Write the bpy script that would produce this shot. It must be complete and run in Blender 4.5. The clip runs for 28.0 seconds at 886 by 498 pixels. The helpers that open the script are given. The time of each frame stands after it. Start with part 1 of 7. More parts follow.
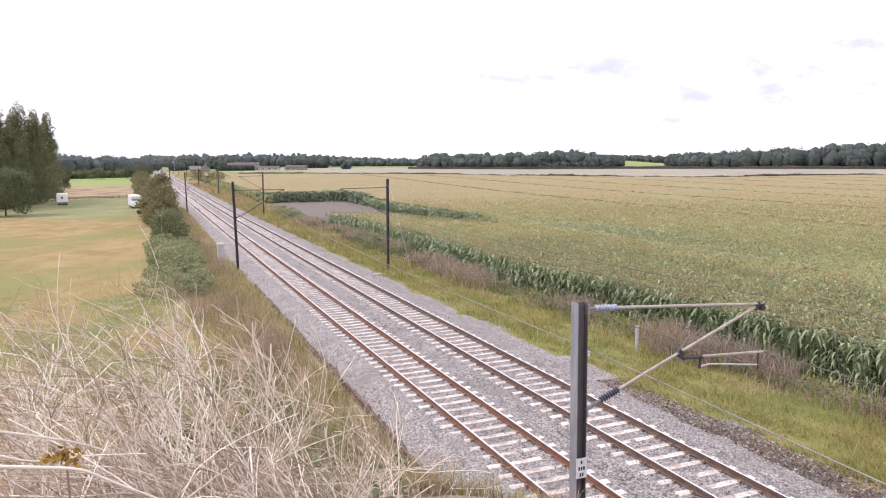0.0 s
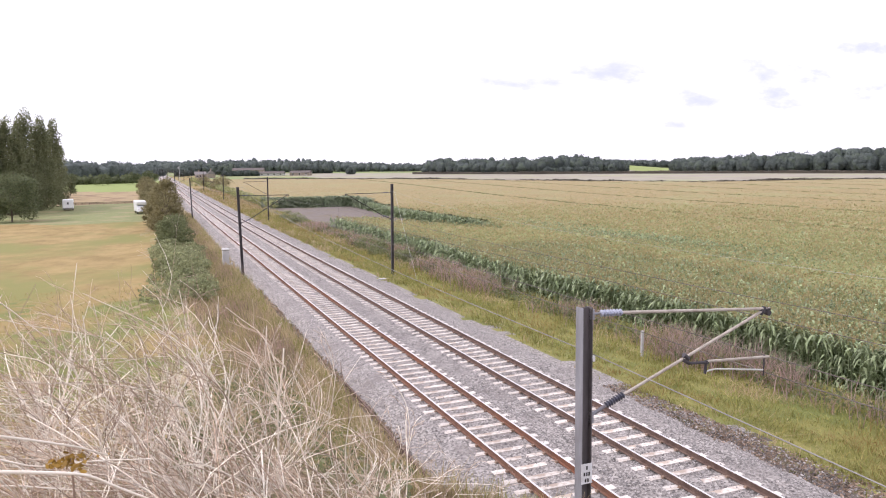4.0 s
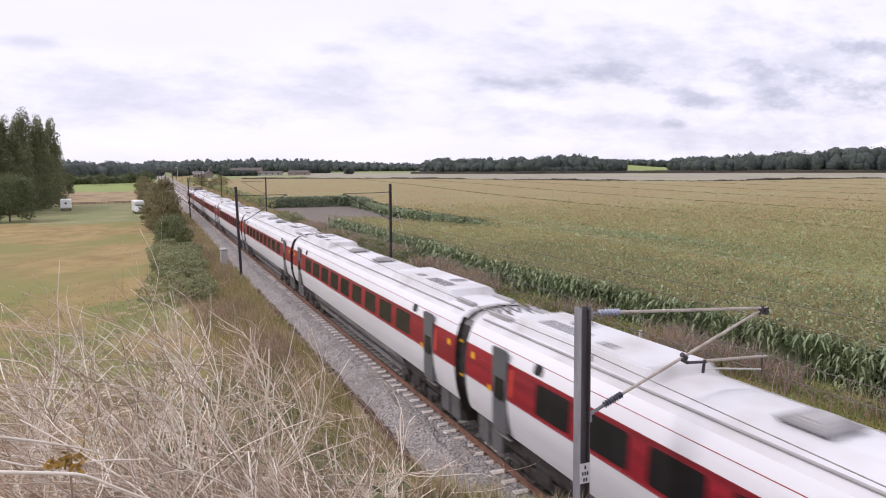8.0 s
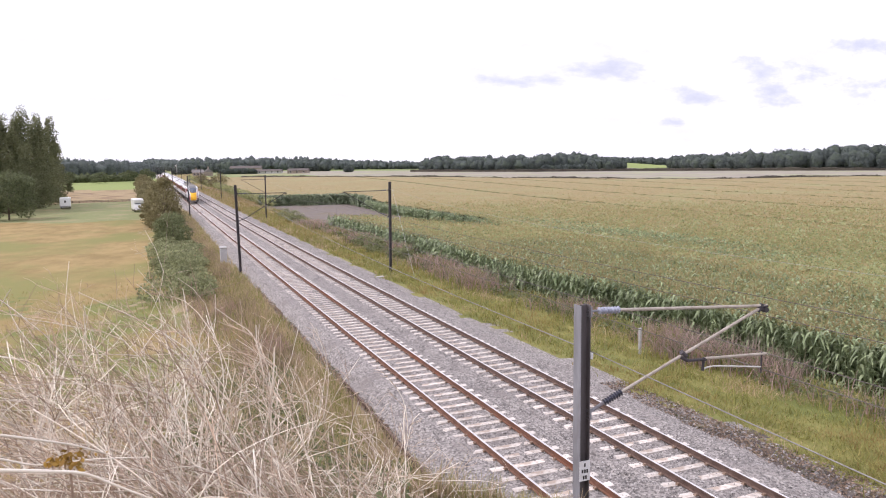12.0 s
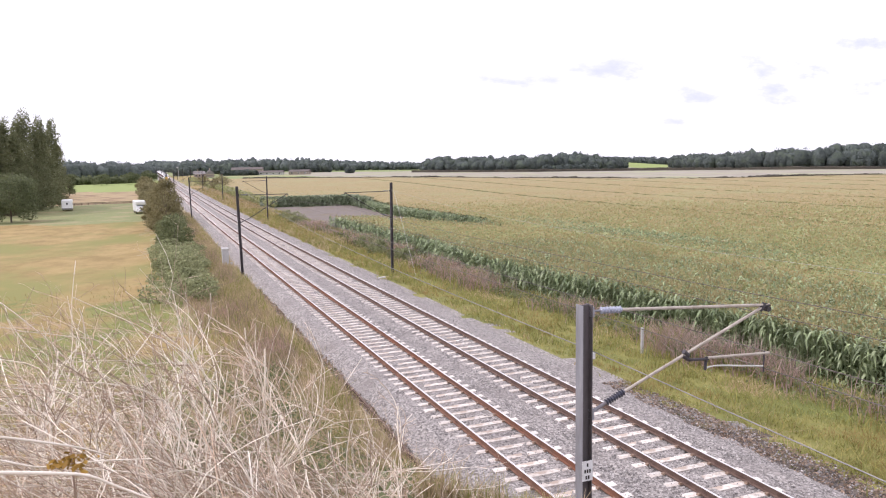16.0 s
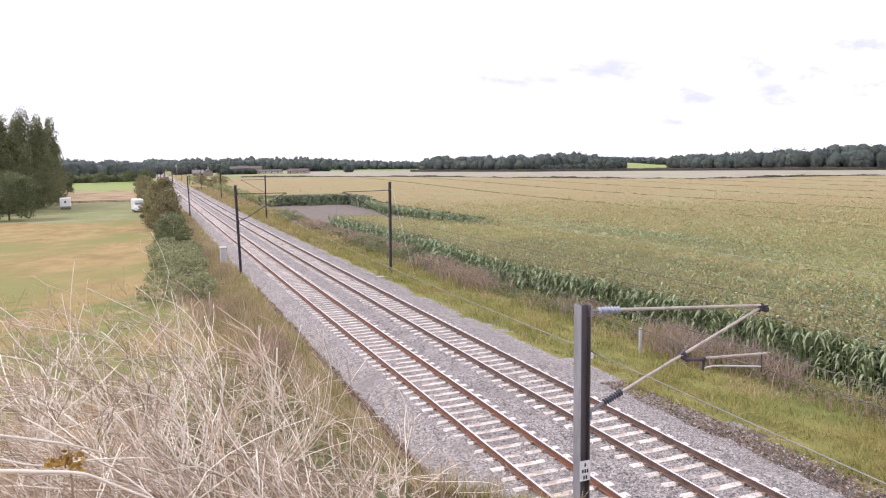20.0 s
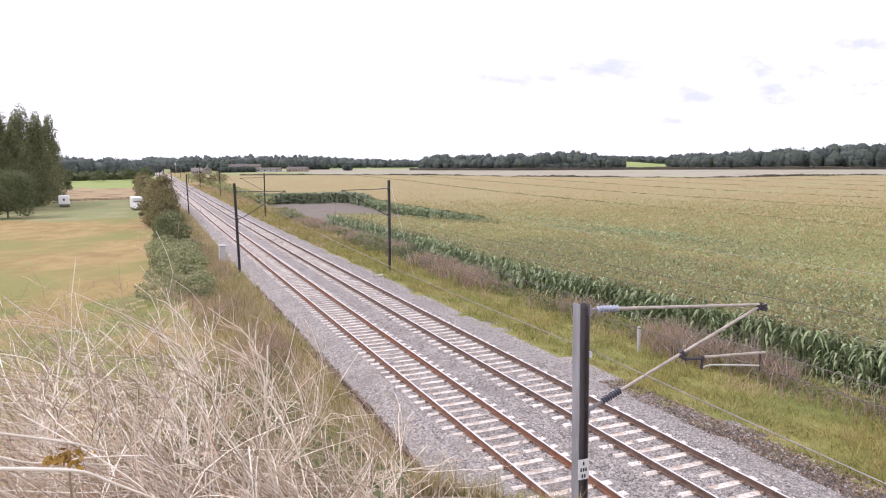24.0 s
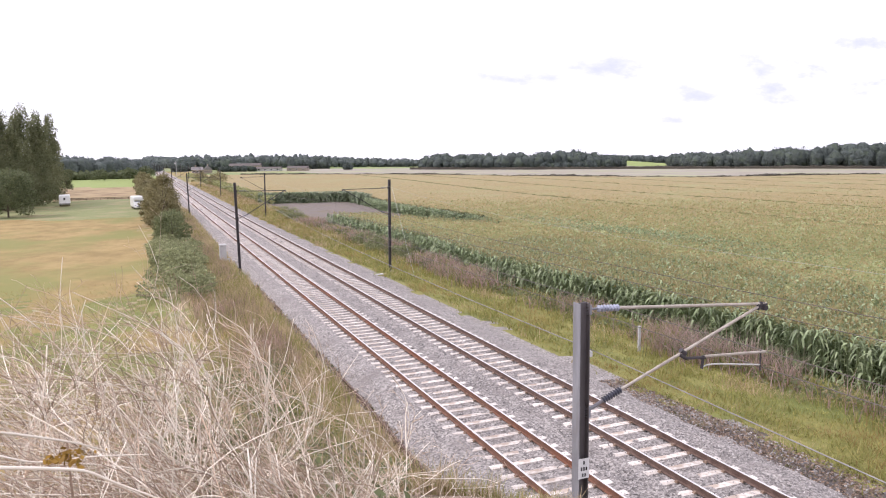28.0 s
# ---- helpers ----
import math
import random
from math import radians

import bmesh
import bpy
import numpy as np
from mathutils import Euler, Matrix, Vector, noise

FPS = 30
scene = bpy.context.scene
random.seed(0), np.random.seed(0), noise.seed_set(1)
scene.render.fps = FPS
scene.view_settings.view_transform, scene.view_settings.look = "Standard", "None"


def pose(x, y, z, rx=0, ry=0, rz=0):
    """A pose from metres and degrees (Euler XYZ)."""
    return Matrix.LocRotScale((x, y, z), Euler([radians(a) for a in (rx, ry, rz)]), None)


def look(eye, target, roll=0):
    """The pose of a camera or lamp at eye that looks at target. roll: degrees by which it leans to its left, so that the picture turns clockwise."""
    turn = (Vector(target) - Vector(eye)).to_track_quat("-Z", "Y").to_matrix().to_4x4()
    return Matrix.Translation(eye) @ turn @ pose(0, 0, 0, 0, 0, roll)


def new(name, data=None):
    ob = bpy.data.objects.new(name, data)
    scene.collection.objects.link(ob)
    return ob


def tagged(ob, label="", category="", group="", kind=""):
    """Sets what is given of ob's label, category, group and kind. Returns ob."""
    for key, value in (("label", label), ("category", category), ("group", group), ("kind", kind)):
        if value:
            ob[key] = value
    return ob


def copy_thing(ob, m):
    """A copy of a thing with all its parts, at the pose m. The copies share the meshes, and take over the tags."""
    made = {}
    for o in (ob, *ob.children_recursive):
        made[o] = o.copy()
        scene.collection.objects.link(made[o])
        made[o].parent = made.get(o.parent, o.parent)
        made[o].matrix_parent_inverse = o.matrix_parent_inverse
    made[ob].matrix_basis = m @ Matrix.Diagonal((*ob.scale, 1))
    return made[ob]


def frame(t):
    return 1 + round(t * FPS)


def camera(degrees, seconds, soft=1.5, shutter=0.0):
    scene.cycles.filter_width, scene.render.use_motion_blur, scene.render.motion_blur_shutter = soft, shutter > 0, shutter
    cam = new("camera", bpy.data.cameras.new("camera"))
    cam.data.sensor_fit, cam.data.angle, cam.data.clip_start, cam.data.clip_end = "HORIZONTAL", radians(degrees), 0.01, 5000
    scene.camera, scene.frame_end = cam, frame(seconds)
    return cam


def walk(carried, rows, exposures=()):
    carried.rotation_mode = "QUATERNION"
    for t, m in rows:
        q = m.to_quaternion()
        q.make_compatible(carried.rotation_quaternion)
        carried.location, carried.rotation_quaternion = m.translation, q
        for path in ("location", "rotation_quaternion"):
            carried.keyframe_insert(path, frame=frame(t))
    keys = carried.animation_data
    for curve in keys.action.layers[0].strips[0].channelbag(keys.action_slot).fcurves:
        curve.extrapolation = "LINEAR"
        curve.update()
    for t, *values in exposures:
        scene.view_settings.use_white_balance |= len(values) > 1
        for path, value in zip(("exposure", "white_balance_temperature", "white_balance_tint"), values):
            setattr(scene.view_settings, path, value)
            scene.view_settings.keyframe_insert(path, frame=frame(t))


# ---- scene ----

# ------------------------------------------------------------------ camera
EYE = (-9.19, 0.0, 7.87)
# seconds, heading right of the line, tilt, lean
CAM_ROWS = [
    (0.0, 22.20, -6.82, -0.77), (0.5, 22.20, -6.82, -0.77), (1.0, 22.21, -6.82, -0.77), (1.5, 22.20, -6.82, -0.77),
    (2.0, 22.15, -6.79, -0.67), (2.5, 22.14, -6.71, -0.67), (3.0, 22.01, -6.56, -0.86), (3.5, 21.88, -6.46, -0.87),
    (5.5, 21.79, -6.38, -0.93), (6.0, 21.81, -6.38, -0.91), (6.5, 21.84, -6.41, -1.00), (7.0, 21.87, -6.37, -0.92),
    (7.5, 21.91, -6.44, -0.93), (8.0, 21.98, -6.44, -0.91), (8.5, 22.01, -6.51, -0.90), (9.0, 22.01, -6.56, -0.90),
    (9.5, 22.07, -6.53, -0.89), (10.0, 22.05, -6.57, -0.89), (10.5, 22.02, -6.57, -0.89), (11.0, 22.00, -6.57, -0.90),
    (11.5, 22.00, -6.58, -0.95), (12.0, 22.01, -6.60, -0.96), (12.5, 22.01, -6.63, -0.95), (14.5, 21.92, -6.63, -1.12),
    (15.0, 21.88, -6.58, -1.23), (15.5, 21.85, -6.56, -1.24), (16.0, 21.88, -6.56, -1.22), (16.5, 21.89, -6.55, -1.26),
    (17.0, 21.89, -6.53, -1.21), (17.5, 21.91, -6.53, -1.20), (18.0, 21.92, -6.52, -1.17), (18.5, 21.92, -6.51, -1.17),
    (19.0, 21.94, -6.51, -1.15), (19.5, 21.98, -6.52, -1.05), (20.0, 22.00, -6.60, -1.02), (20.5, 22.01, -6.62, -1.00),
    (21.0, 22.02, -6.64, -0.90), (21.5, 22.07, -6.66, -0.89), (23.5, 22.07, -6.71, -0.87), (24.0, 22.08, -6.72, -0.89),
    (24.5, 22.07, -6.77, -0.84), (25.0, 22.07, -6.77, -0.87), (25.5, 22.07, -6.79, -0.89), (26.0, 22.07, -6.79, -0.88),
    (26.5, 22.07, -6.80, -0.86), (27.0, 22.07, -6.82, -0.81), (27.5, 22.07, -6.81, -0.81), (28.0, 22.05, -6.78, -0.90)
]


def cam_pose(heading, tilt, lean):
    return pose(*EYE, 90 + tilt, 0, -heading) @ pose(0, 0, 0, 0, 0, lean)


cam = camera(63.1, 28.0, soft=1.1, shutter=0.14)
walk(cam, [(t, cam_pose(h, p, r)) for t, h, p, r in CAM_ROWS],
     exposures=[(t, e, 6150, 22) for t, e in ((0.0, 0.6), (5.8, 0.52), (7.0, 0.25), (8.0, 0.1), (9.5, 0.08), (10.5, 0.28), (12.0, 0.45), (15.0, 0.58), (28.0, 0.58))])


# ------------------------------------------------------------------ light
def make_world():
    w = bpy.data.worlds.new("overcast_sky")
    scene.world = w
    w.use_nodes = True
    nt = w.node_tree
    nt.nodes.clear()
    N, L = nt.nodes.new, nt.links.new
    out, bg = N("ShaderNodeOutputWorld"), N("ShaderNodeBackground")
    sky = N("ShaderNodeTexSky")
    sky.sky_type, sky.sun_disc = "NISHITA", False
    sky.sun_elevation, sky.sun_rotation = radians(48), radians(SUN_AZ)
    sky_gain = N("ShaderNodeMix")
    sky_gain.data_type, sky_gain.blend_type = "RGBA", "MULTIPLY"
    sky_gain.inputs[0].default_value = 1.0
    sky_gain.inputs[7].default_value = (0.1, 0.1, 0.1, 1)
    tc = N("ShaderNodeTexCoord")
    # flatten the dome so that clouds lie in a layer
    sep = N("ShaderNodeSeparateXYZ")
    zz = N("ShaderNodeMath")
    zz.operation = "ADD"
    zz.inputs[1].default_value = 0.16
    zm = N("ShaderNodeMath")
    zm.operation = "MAXIMUM"
    zm.inputs[1].default_value = 0.03
    comb = N("ShaderNodeCombineXYZ")
    dv = [N("ShaderNodeMath"), N("ShaderNodeMath")]
    L(tc.outputs["Generated"], sep.inputs[0])
    L(sep.outputs[2], zz.inputs[0])
    L(zz.outputs[0], zm.inputs[0])
    for k in (0, 1):
        dv[k].operation = "DIVIDE"
        L(sep.outputs[k], dv[k].inputs[0])
        L(zm.outputs[0], dv[k].inputs[1])
        L(dv[k].outputs[0], comb.inputs[k])
    mp = N("ShaderNodeMapping")
    mp.inputs["Location"].default_value = CLOUD_SHIFT
    L(comb.outputs[0], mp.inputs[0])
    n1 = N("ShaderNodeTexNoise")
    n1.inputs["Scale"].default_value, n1.inputs["Detail"].default_value = 0.75, 6
    n1.inputs["Roughness"].default_value, n1.inputs["Distortion"].default_value = 0.52, 0.25
    L(mp.outputs[0], n1.inputs["Vector"])
    ramp = N("ShaderNodeValToRGB")
    cr = ramp.color_ramp
    cr.elements[0].position, cr.elements[0].color = 0.0, (1.15, 1.14, 1.15, 1)
    cr.elements[1].position, cr.elements[1].color = 0.47, (1.0, 1.0, 1.02, 1)
    e = cr.elements.new(0.6)
    e.color = (0.96, 0.96, 0.98, 1)
    e = cr.elements.new(0.75)
    e.color = (0.84, 0.85, 0.89, 1)
    L(n1.outputs[0], ramp.inputs[0])

    def math_node(op, a, b=None, c=None):
        m = N("ShaderNodeMath")
        m.operation = op
        for k, v in enumerate((a, b, c)):
            if isinstance(v, (int, float)):
                m.inputs[k].default_value = v
            elif v is not None:
                L(v, m.inputs[k])
        return m.outputs[0]
    # heaps of cloud over the fields, by slope east and slope up, ragged at the edges
    n2 = N("ShaderNodeTexNoise")
    n2.inputs["Scale"].default_value, n2.inputs["Detail"].default_value, n2.inputs["Roughness"].default_value = 1.0, 6, 0.62
    ahead = math_node("MAXIMUM", sep.outputs[1], 0.05)
    px, pz = math_node("DIVIDE", sep.outputs[0], ahead), math_node("DIVIDE", sep.outputs[2], ahead)
    slope = N("ShaderNodeCombineXYZ")
    L(math_node("MULTIPLY", px, 9.0), slope.inputs[0])
    L(math_node("MULTIPLY", pz, 26.0), slope.inputs[1])
    L(slope.outputs[0], n2.inputs["Vector"])
    ragged = math_node("MULTIPLY_ADD", n2.outputs[0], 5.0, -2.4)
    total = 0.0
    for cx, cz, sx, sz, depth in CLOUDS:
        a = math_node("MULTIPLY_ADD", px, 1 / sx, -cx / sx)
        b = math_node("MULTIPLY_ADD", pz, 1 / sz, -cz / sz)
        r = math_node("SQRT", math_node("ADD", math_node("MULTIPLY", a, a), math_node("MULTIPLY", b, b)))
        edge = N("ShaderNodeMapRange")
        edge.interpolation_type = "SMOOTHSTEP"
        edge.inputs[1].default_value, edge.inputs[2].default_value, edge.inputs[3].default_value, edge.inputs[4].default_value = 1.9, -0.3, 0.0, depth
        L(math_node("ADD", r, ragged), edge.inputs[0])
        total = math_node("MAXIMUM", total, edge.outputs[0])
    heap = N("ShaderNodeMix")
    heap.data_type = "RGBA"
    heap.inputs[7].default_value = (0.52, 0.545, 0.62, 1)
    L(total, heap.inputs[0])
    L(ramp.outputs[0], heap.inputs[6])
    mix = N("ShaderNodeMix")
    mix.data_type = "RGBA"
    mix.inputs[0].default_value = 0.93
    L(sky.outputs[0], sky_gain.inputs[6])
    L(sky_gain.outputs[2], mix.inputs[6])
    L(heap.outputs[2], mix.inputs[7])
    L(mix.outputs[2], bg.inputs[0])
    bg.inputs[1].default_value = 0.95
    L(bg.outputs[0], out.inputs[0])
    sun = new("sun", bpy.data.lights.new("sun", "SUN"))
    sun.data.energy, sun.data.angle, sun.data.color = 1.6, radians(14), (1.0, 0.95, 0.88)
    d = Vector((math.sin(radians(SUN_AZ)) * math.cos(radians(48)), math.cos(radians(SUN_AZ)) * math.cos(radians(48)), math.sin(radians(48))))
    sun.matrix_world = look(d * 50, (0, 0, 0))


SUN_AZ = -70.0
CLOUD_SHIFT = (2.0, 9.3, 0.0)
# slope east, slope up, half width, half height, depth
CLOUDS = [
    (0.52, 0.125, 0.074, 0.014, 0.85), (0.699, 0.152, 0.078, 0.021, 0.85), (1.048, 0.143, 0.125, 0.041, 0.85), (1.277, 0.138, 0.125, 0.027, 0.85),
    (1.287, 0.212, 0.093, 0.023, 0.85), (0.895, 0.112, 0.075, 0.015, 0.85), (0.83, 0.067, 0.034, 0.008, 0.85), (-0.035, 0.097, 0.157, 0.029, 0.46),
    (0.205, 0.106, 0.121, 0.032, 0.46), (0.516, 0.13, 0.12, 0.025, 0.46), (0.722, 0.177, 0.223, 0.043, 0.46), (1.117, 0.178, 0.253, 0.075, 0.46),
    (0.354, 0.185, 0.075, 0.016, 0.46), (0.254, 0.167, 0.034, 0.008, 0.46), (0.68, 0.071, 0.219, 0.02, 0.46), (1.029, 0.046, 0.321, 0.028, 0.46),
    (0.546, 0.215, 0.048, 0.013, 0.46), (-0.117, 0.154, 0.036, 0.008, 0.46),
]
make_world()


# ------------------------------------------------------------------ materials
def mat(name, c1, c2, scale=4.0, rough=0.85, metal=0.0, bump=0.3, c3=None, coarse=0.25, rnd=0.0, island=0.0, spec=0.3, stretch=None, dist=0.02, sharp=(0.35, 0.65), voronoi=False, cut3=(0.5, 0.62)):
    """Two-scale noise between c1 and c2, patches of c3, relief, and a chance shift per object or per island."""
    m = bpy.data.materials.new(name)
    m.use_nodes = True
    nt = m.node_tree
    N, L = nt.nodes.new, nt.links.new
    b = nt.nodes["Principled BSDF"]
    b.inputs["Roughness"].default_value, b.inputs["Metallic"].default_value = rough, metal
    b.inputs["Specular IOR Level"].default_value = spec
    tc = N("ShaderNodeTexCoord")
    vec = tc.outputs["Object"]
    if stretch:
        mp = N("ShaderNodeMapping")
        mp.inputs["Scale"].default_value = stretch
        L(vec, mp.inputs[0])
        vec = mp.outputs[0]
    n1 = N("ShaderNodeTexVoronoi") if voronoi else N("ShaderNodeTexNoise")
    n1.inputs["Scale"].default_value = scale
    if not voronoi:
        n1.inputs["Detail"].default_value, n1.inputs["Roughness"].default_value = 6, 0.65
    L(vec, n1.inputs["Vector"])
    r1 = N("ShaderNodeMapRange")
    r1.inputs[1].default_value, r1.inputs[2].default_value = sharp
    L(n1.outputs["Color" if voronoi else 0], r1.inputs[0])
    mx = N("ShaderNodeMix")
    mx.data_type = "RGBA"
    mx.inputs[6].default_value, mx.inputs[7].default_value = (*c1, 1), (*c2, 1)
    L(r1.outputs[0], mx.inputs[0])
    col = mx.outputs[2]
    if c3:
        n2 = N("ShaderNodeTexNoise")
        n2.inputs["Scale"].default_value, n2.inputs["Detail"].default_value = scale * coarse, 5
        n2.inputs["Roughness"].default_value = 0.6
        L(vec, n2.inputs["Vector"])
        r2 = N("ShaderNodeMapRange")
        r2.inputs[1].default_value, r2.inputs[2].default_value = cut3
        L(n2.outputs[0], r2.inputs[0])
        m2 = N("ShaderNodeMix")
        m2.data_type = "RGBA"
        m2.inputs[7].default_value = (*c3, 1)
        L(r2.outputs[0], m2.inputs[0])
        L(col, m2.inputs[6])
        col = m2.outputs[2]
    if rnd or island:
        src = N("ShaderNodeNewGeometry").outputs["Random Per Island"] if island else N("ShaderNodeObjectInfo").outputs["Random"]
        amount = island or rnd
        hs = N("ShaderNodeHueSaturation")
        rr = N("ShaderNodeMapRange")
        rr.inputs[3].default_value, rr.inputs[4].default_value = 1 - amount, 1 + amount
        L(src, rr.inputs[0])
        L(rr.outputs[0], hs.inputs["Value"])
        L(col, hs.inputs["Color"])
        col = hs.outputs[0]
    L(col, b.inputs["Base Color"])
    if bump:
        bp = N("ShaderNodeBump")
        bp.inputs["Strength"].default_value, bp.inputs["Distance"].default_value = bump, dist
        L(n1.outputs["Distance" if voronoi else 0], bp.inputs["Height"])
        L(bp.outputs[0], b.inputs["Normal"])
    return m


def leafy(name, c1, c2, island=0.4, scale=0.5, rough=0.7, through_light=0.4, c3=None, bump=0.0, dist=0.02):
    m = mat(name, c1, c2, scale=scale, rough=rough, bump=bump, dist=dist, island=island, c3=c3, coarse=0.3)
    nt = m.node_tree
    b, out = nt.nodes["Principled BSDF"], nt.nodes["Material Output"]
    tr, mx = nt.nodes.new("ShaderNodeBsdfTranslucent"), nt.nodes.new("ShaderNodeMixShader")
    mx.inputs[0].default_value = through_light
    nt.links.new(b.inputs["Base Color"].links[0].from_socket, tr.inputs[0])
    nt.links.new(b.outputs[0], mx.inputs[1])
    nt.links.new(tr.outputs[0], mx.inputs[2])
    nt.links.new(mx.outputs[0], out.inputs[0])
    return m


M = {}
M["meadow"] = mat("meadow_grass", (0.225, 0.158, 0.055), (0.34, 0.245, 0.1), 0.5, bump=0.3, c3=(0.2, 0.19, 0.055), coarse=0.16, dist=0.1, cut3=(0.47, 0.6), stretch=(0.7, 0.45, 1))
M["mown"] = mat("mown_grass", (0.17, 0.19, 0.075), (0.23, 0.24, 0.1), 1.5, bump=0.3, c3=(0.27, 0.24, 0.12), coarse=0.1, dist=0.05)
M["lush"] = mat("bright_grass", (0.2, 0.25, 0.07), (0.25, 0.3, 0.09), 0.6, bump=0.2)
M["meadow_green"] = mat("meadow_green", (0.12, 0.142, 0.034), (0.21, 0.205, 0.06), 0.6, bump=0.3, c3=(0.28, 0.205, 0.08), coarse=0.22, dist=0.1, cut3=(0.46, 0.58))
M["rough_pasture"] = mat("rough_pasture", (0.27, 0.2, 0.1), (0.36, 0.27, 0.15), 0.4, bump=0.4, c3=(0.2, 0.13, 0.07), coarse=0.3)
M["verge"] = mat("verge_grass", (0.175, 0.178, 0.047), (0.265, 0.242, 0.074), 2.0, bump=0.7, c3=(0.15, 0.17, 0.045), coarse=0.12, dist=0.1)
M["bank"] = mat("bank_grass", (0.27, 0.22, 0.125), (0.37, 0.3, 0.17), 2.5, bump=0.8, c3=(0.17, 0.17, 0.06), coarse=0.15, dist=0.1)
M["litter"] = mat("dead_litter", (0.17, 0.125, 0.09), (0.31, 0.23, 0.17), 9.0, bump=1.0, c3=(0.1, 0.1, 0.045), coarse=0.1, dist=0.06)
M["soil"] = mat("field_soil", (0.135, 0.112, 0.098), (0.195, 0.165, 0.142), 1.0, bump=0.4, c3=(0.16, 0.13, 0.09), coarse=0.2)
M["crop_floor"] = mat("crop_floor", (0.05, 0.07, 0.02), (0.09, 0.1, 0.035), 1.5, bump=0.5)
M["stubble"] = mat("pale_stubble", (0.25, 0.225, 0.175), (0.33, 0.3, 0.24), 0.05, bump=0.1, c3=(0.3, 0.3, 0.18), coarse=0.5)
M["far_green"] = mat("far_pasture", (0.16, 0.21, 0.07), (0.22, 0.27, 0.1), 0.02, bump=0.0, c3=(0.3, 0.27, 0.15), coarse=0.5)
M["ballast"] = mat("ballast_stone", (0.142, 0.128, 0.12), (0.48, 0.443, 0.412), 17.0, rough=0.95, bump=1.0, voronoi=True, sharp=(0.1, 0.9), c3=(0.24, 0.215, 0.2), coarse=0.03, dist=0.05, cut3=(0.5, 0.75))
M["stone"] = mat("loose_stone", (0.2, 0.186, 0.178), (0.42, 0.392, 0.375), 9.0, rough=0.95, bump=0.3, island=0.45)
M["cess"] = mat("cess_dirt", (0.072, 0.058, 0.051), (0.145, 0.119, 0.102), 7.0, bump=0.8, c3=(0.19, 0.16, 0.09), coarse=0.1)
M["sleeper"] = mat("sleeper_concrete", (0.58, 0.53, 0.48), (0.72, 0.67, 0.62), 6.0, bump=0.2, c3=(0.42, 0.34, 0.28), coarse=0.4, rnd=0.13)
M["rail_rust"] = mat("rusty_rail_web", (0.135, 0.075, 0.052), (0.21, 0.115, 0.08), 5.0, rough=0.85, bump=0.3, c3=(0.2, 0.088, 0.053), coarse=0.1, spec=0.2)
M["rail_dark"] = mat("dark_rail_web", (0.105, 0.068, 0.055), (0.17, 0.115, 0.092), 5.0, rough=0.8, bump=0.3, spec=0.2)
M["rail_head"] = mat("polished_rail_head", (0.7, 0.67, 0.65), (0.8, 0.77, 0.75), 3.0, rough=0.3, metal=1.0, bump=0.03)
M["clip"] = mat("rail_clip", (0.2, 0.13, 0.09), (0.34, 0.25, 0.19), 9.0, rough=0.6, bump=0.2)
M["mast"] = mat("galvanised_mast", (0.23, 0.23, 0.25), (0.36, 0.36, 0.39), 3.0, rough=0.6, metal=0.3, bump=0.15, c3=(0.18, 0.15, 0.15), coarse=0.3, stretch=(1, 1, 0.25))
# darker copy of the mast steel, with the recess shade put into the colour
M["mast_shade"] = mat("shaded_web", (0.1, 0.09, 0.09), (0.16, 0.145, 0.145), 3.0, rough=0.7, metal=0.2, bump=0.15, stretch=(1, 1, 0.25))
M["mast_dark"] = mat("weathered_mast", (0.05, 0.045, 0.05), (0.09, 0.08, 0.085), 3.0, rough=0.7, metal=0.2, bump=0.15, stretch=(1, 1, 0.25))
M["tube"] = mat("cantilever_tube", (0.36, 0.31, 0.26), (0.5, 0.45, 0.39), 6.0, rough=0.6, metal=0.4, bump=0.1)
M["insul"] = mat("porcelain_insulator", (0.3, 0.32, 0.4), (0.42, 0.44, 0.52), 8.0, rough=0.25, bump=0.0, spec=0.5)
M["insul_dark"] = mat("dark_insulator", (0.06, 0.065, 0.09), (0.1, 0.1, 0.13), 8.0, rough=0.3, bump=0.0, spec=0.5)
M["wire"] = mat("contact_wire_copper", (0.1, 0.085, 0.075), (0.16, 0.14, 0.12), 2.0, rough=0.5, metal=0.5, bump=0)
M["wire_pale"] = mat("aluminium_wire", (0.5, 0.5, 0.46), (0.62, 0.62, 0.56), 2.0, rough=0.5, metal=0.3, bump=0)
M["wire_return"] = mat("weathered_aluminium_wire", (0.33, 0.34, 0.28), (0.42, 0.43, 0.36), 2.0, rough=0.6, metal=0.2, bump=0)
M["wire_earth"] = mat("weathered_earth_wire", (0.2, 0.19, 0.18), (0.28, 0.27, 0.25), 2.0, rough=0.6, metal=0.2, bump=0)
M["plate"] = mat("white_plate", (0.7, 0.7, 0.7), (0.8, 0.8, 0.8), 12.0, rough=0.5, bump=0)
M["ink"] = mat("black_lettering", (0.03, 0.03, 0.03), (0.05, 0.05, 0.05), 12.0, rough=0.6, bump=0)
M["white"] = mat("train_white_paint", (0.74, 0.74, 0.76), (0.8, 0.8, 0.81), 0.7, rough=0.35, bump=0.0, c3=(0.68, 0.67, 0.665), coarse=0.6, spec=0.45, stretch=(1, 0.15, 1), cut3=(0.55, 0.8))
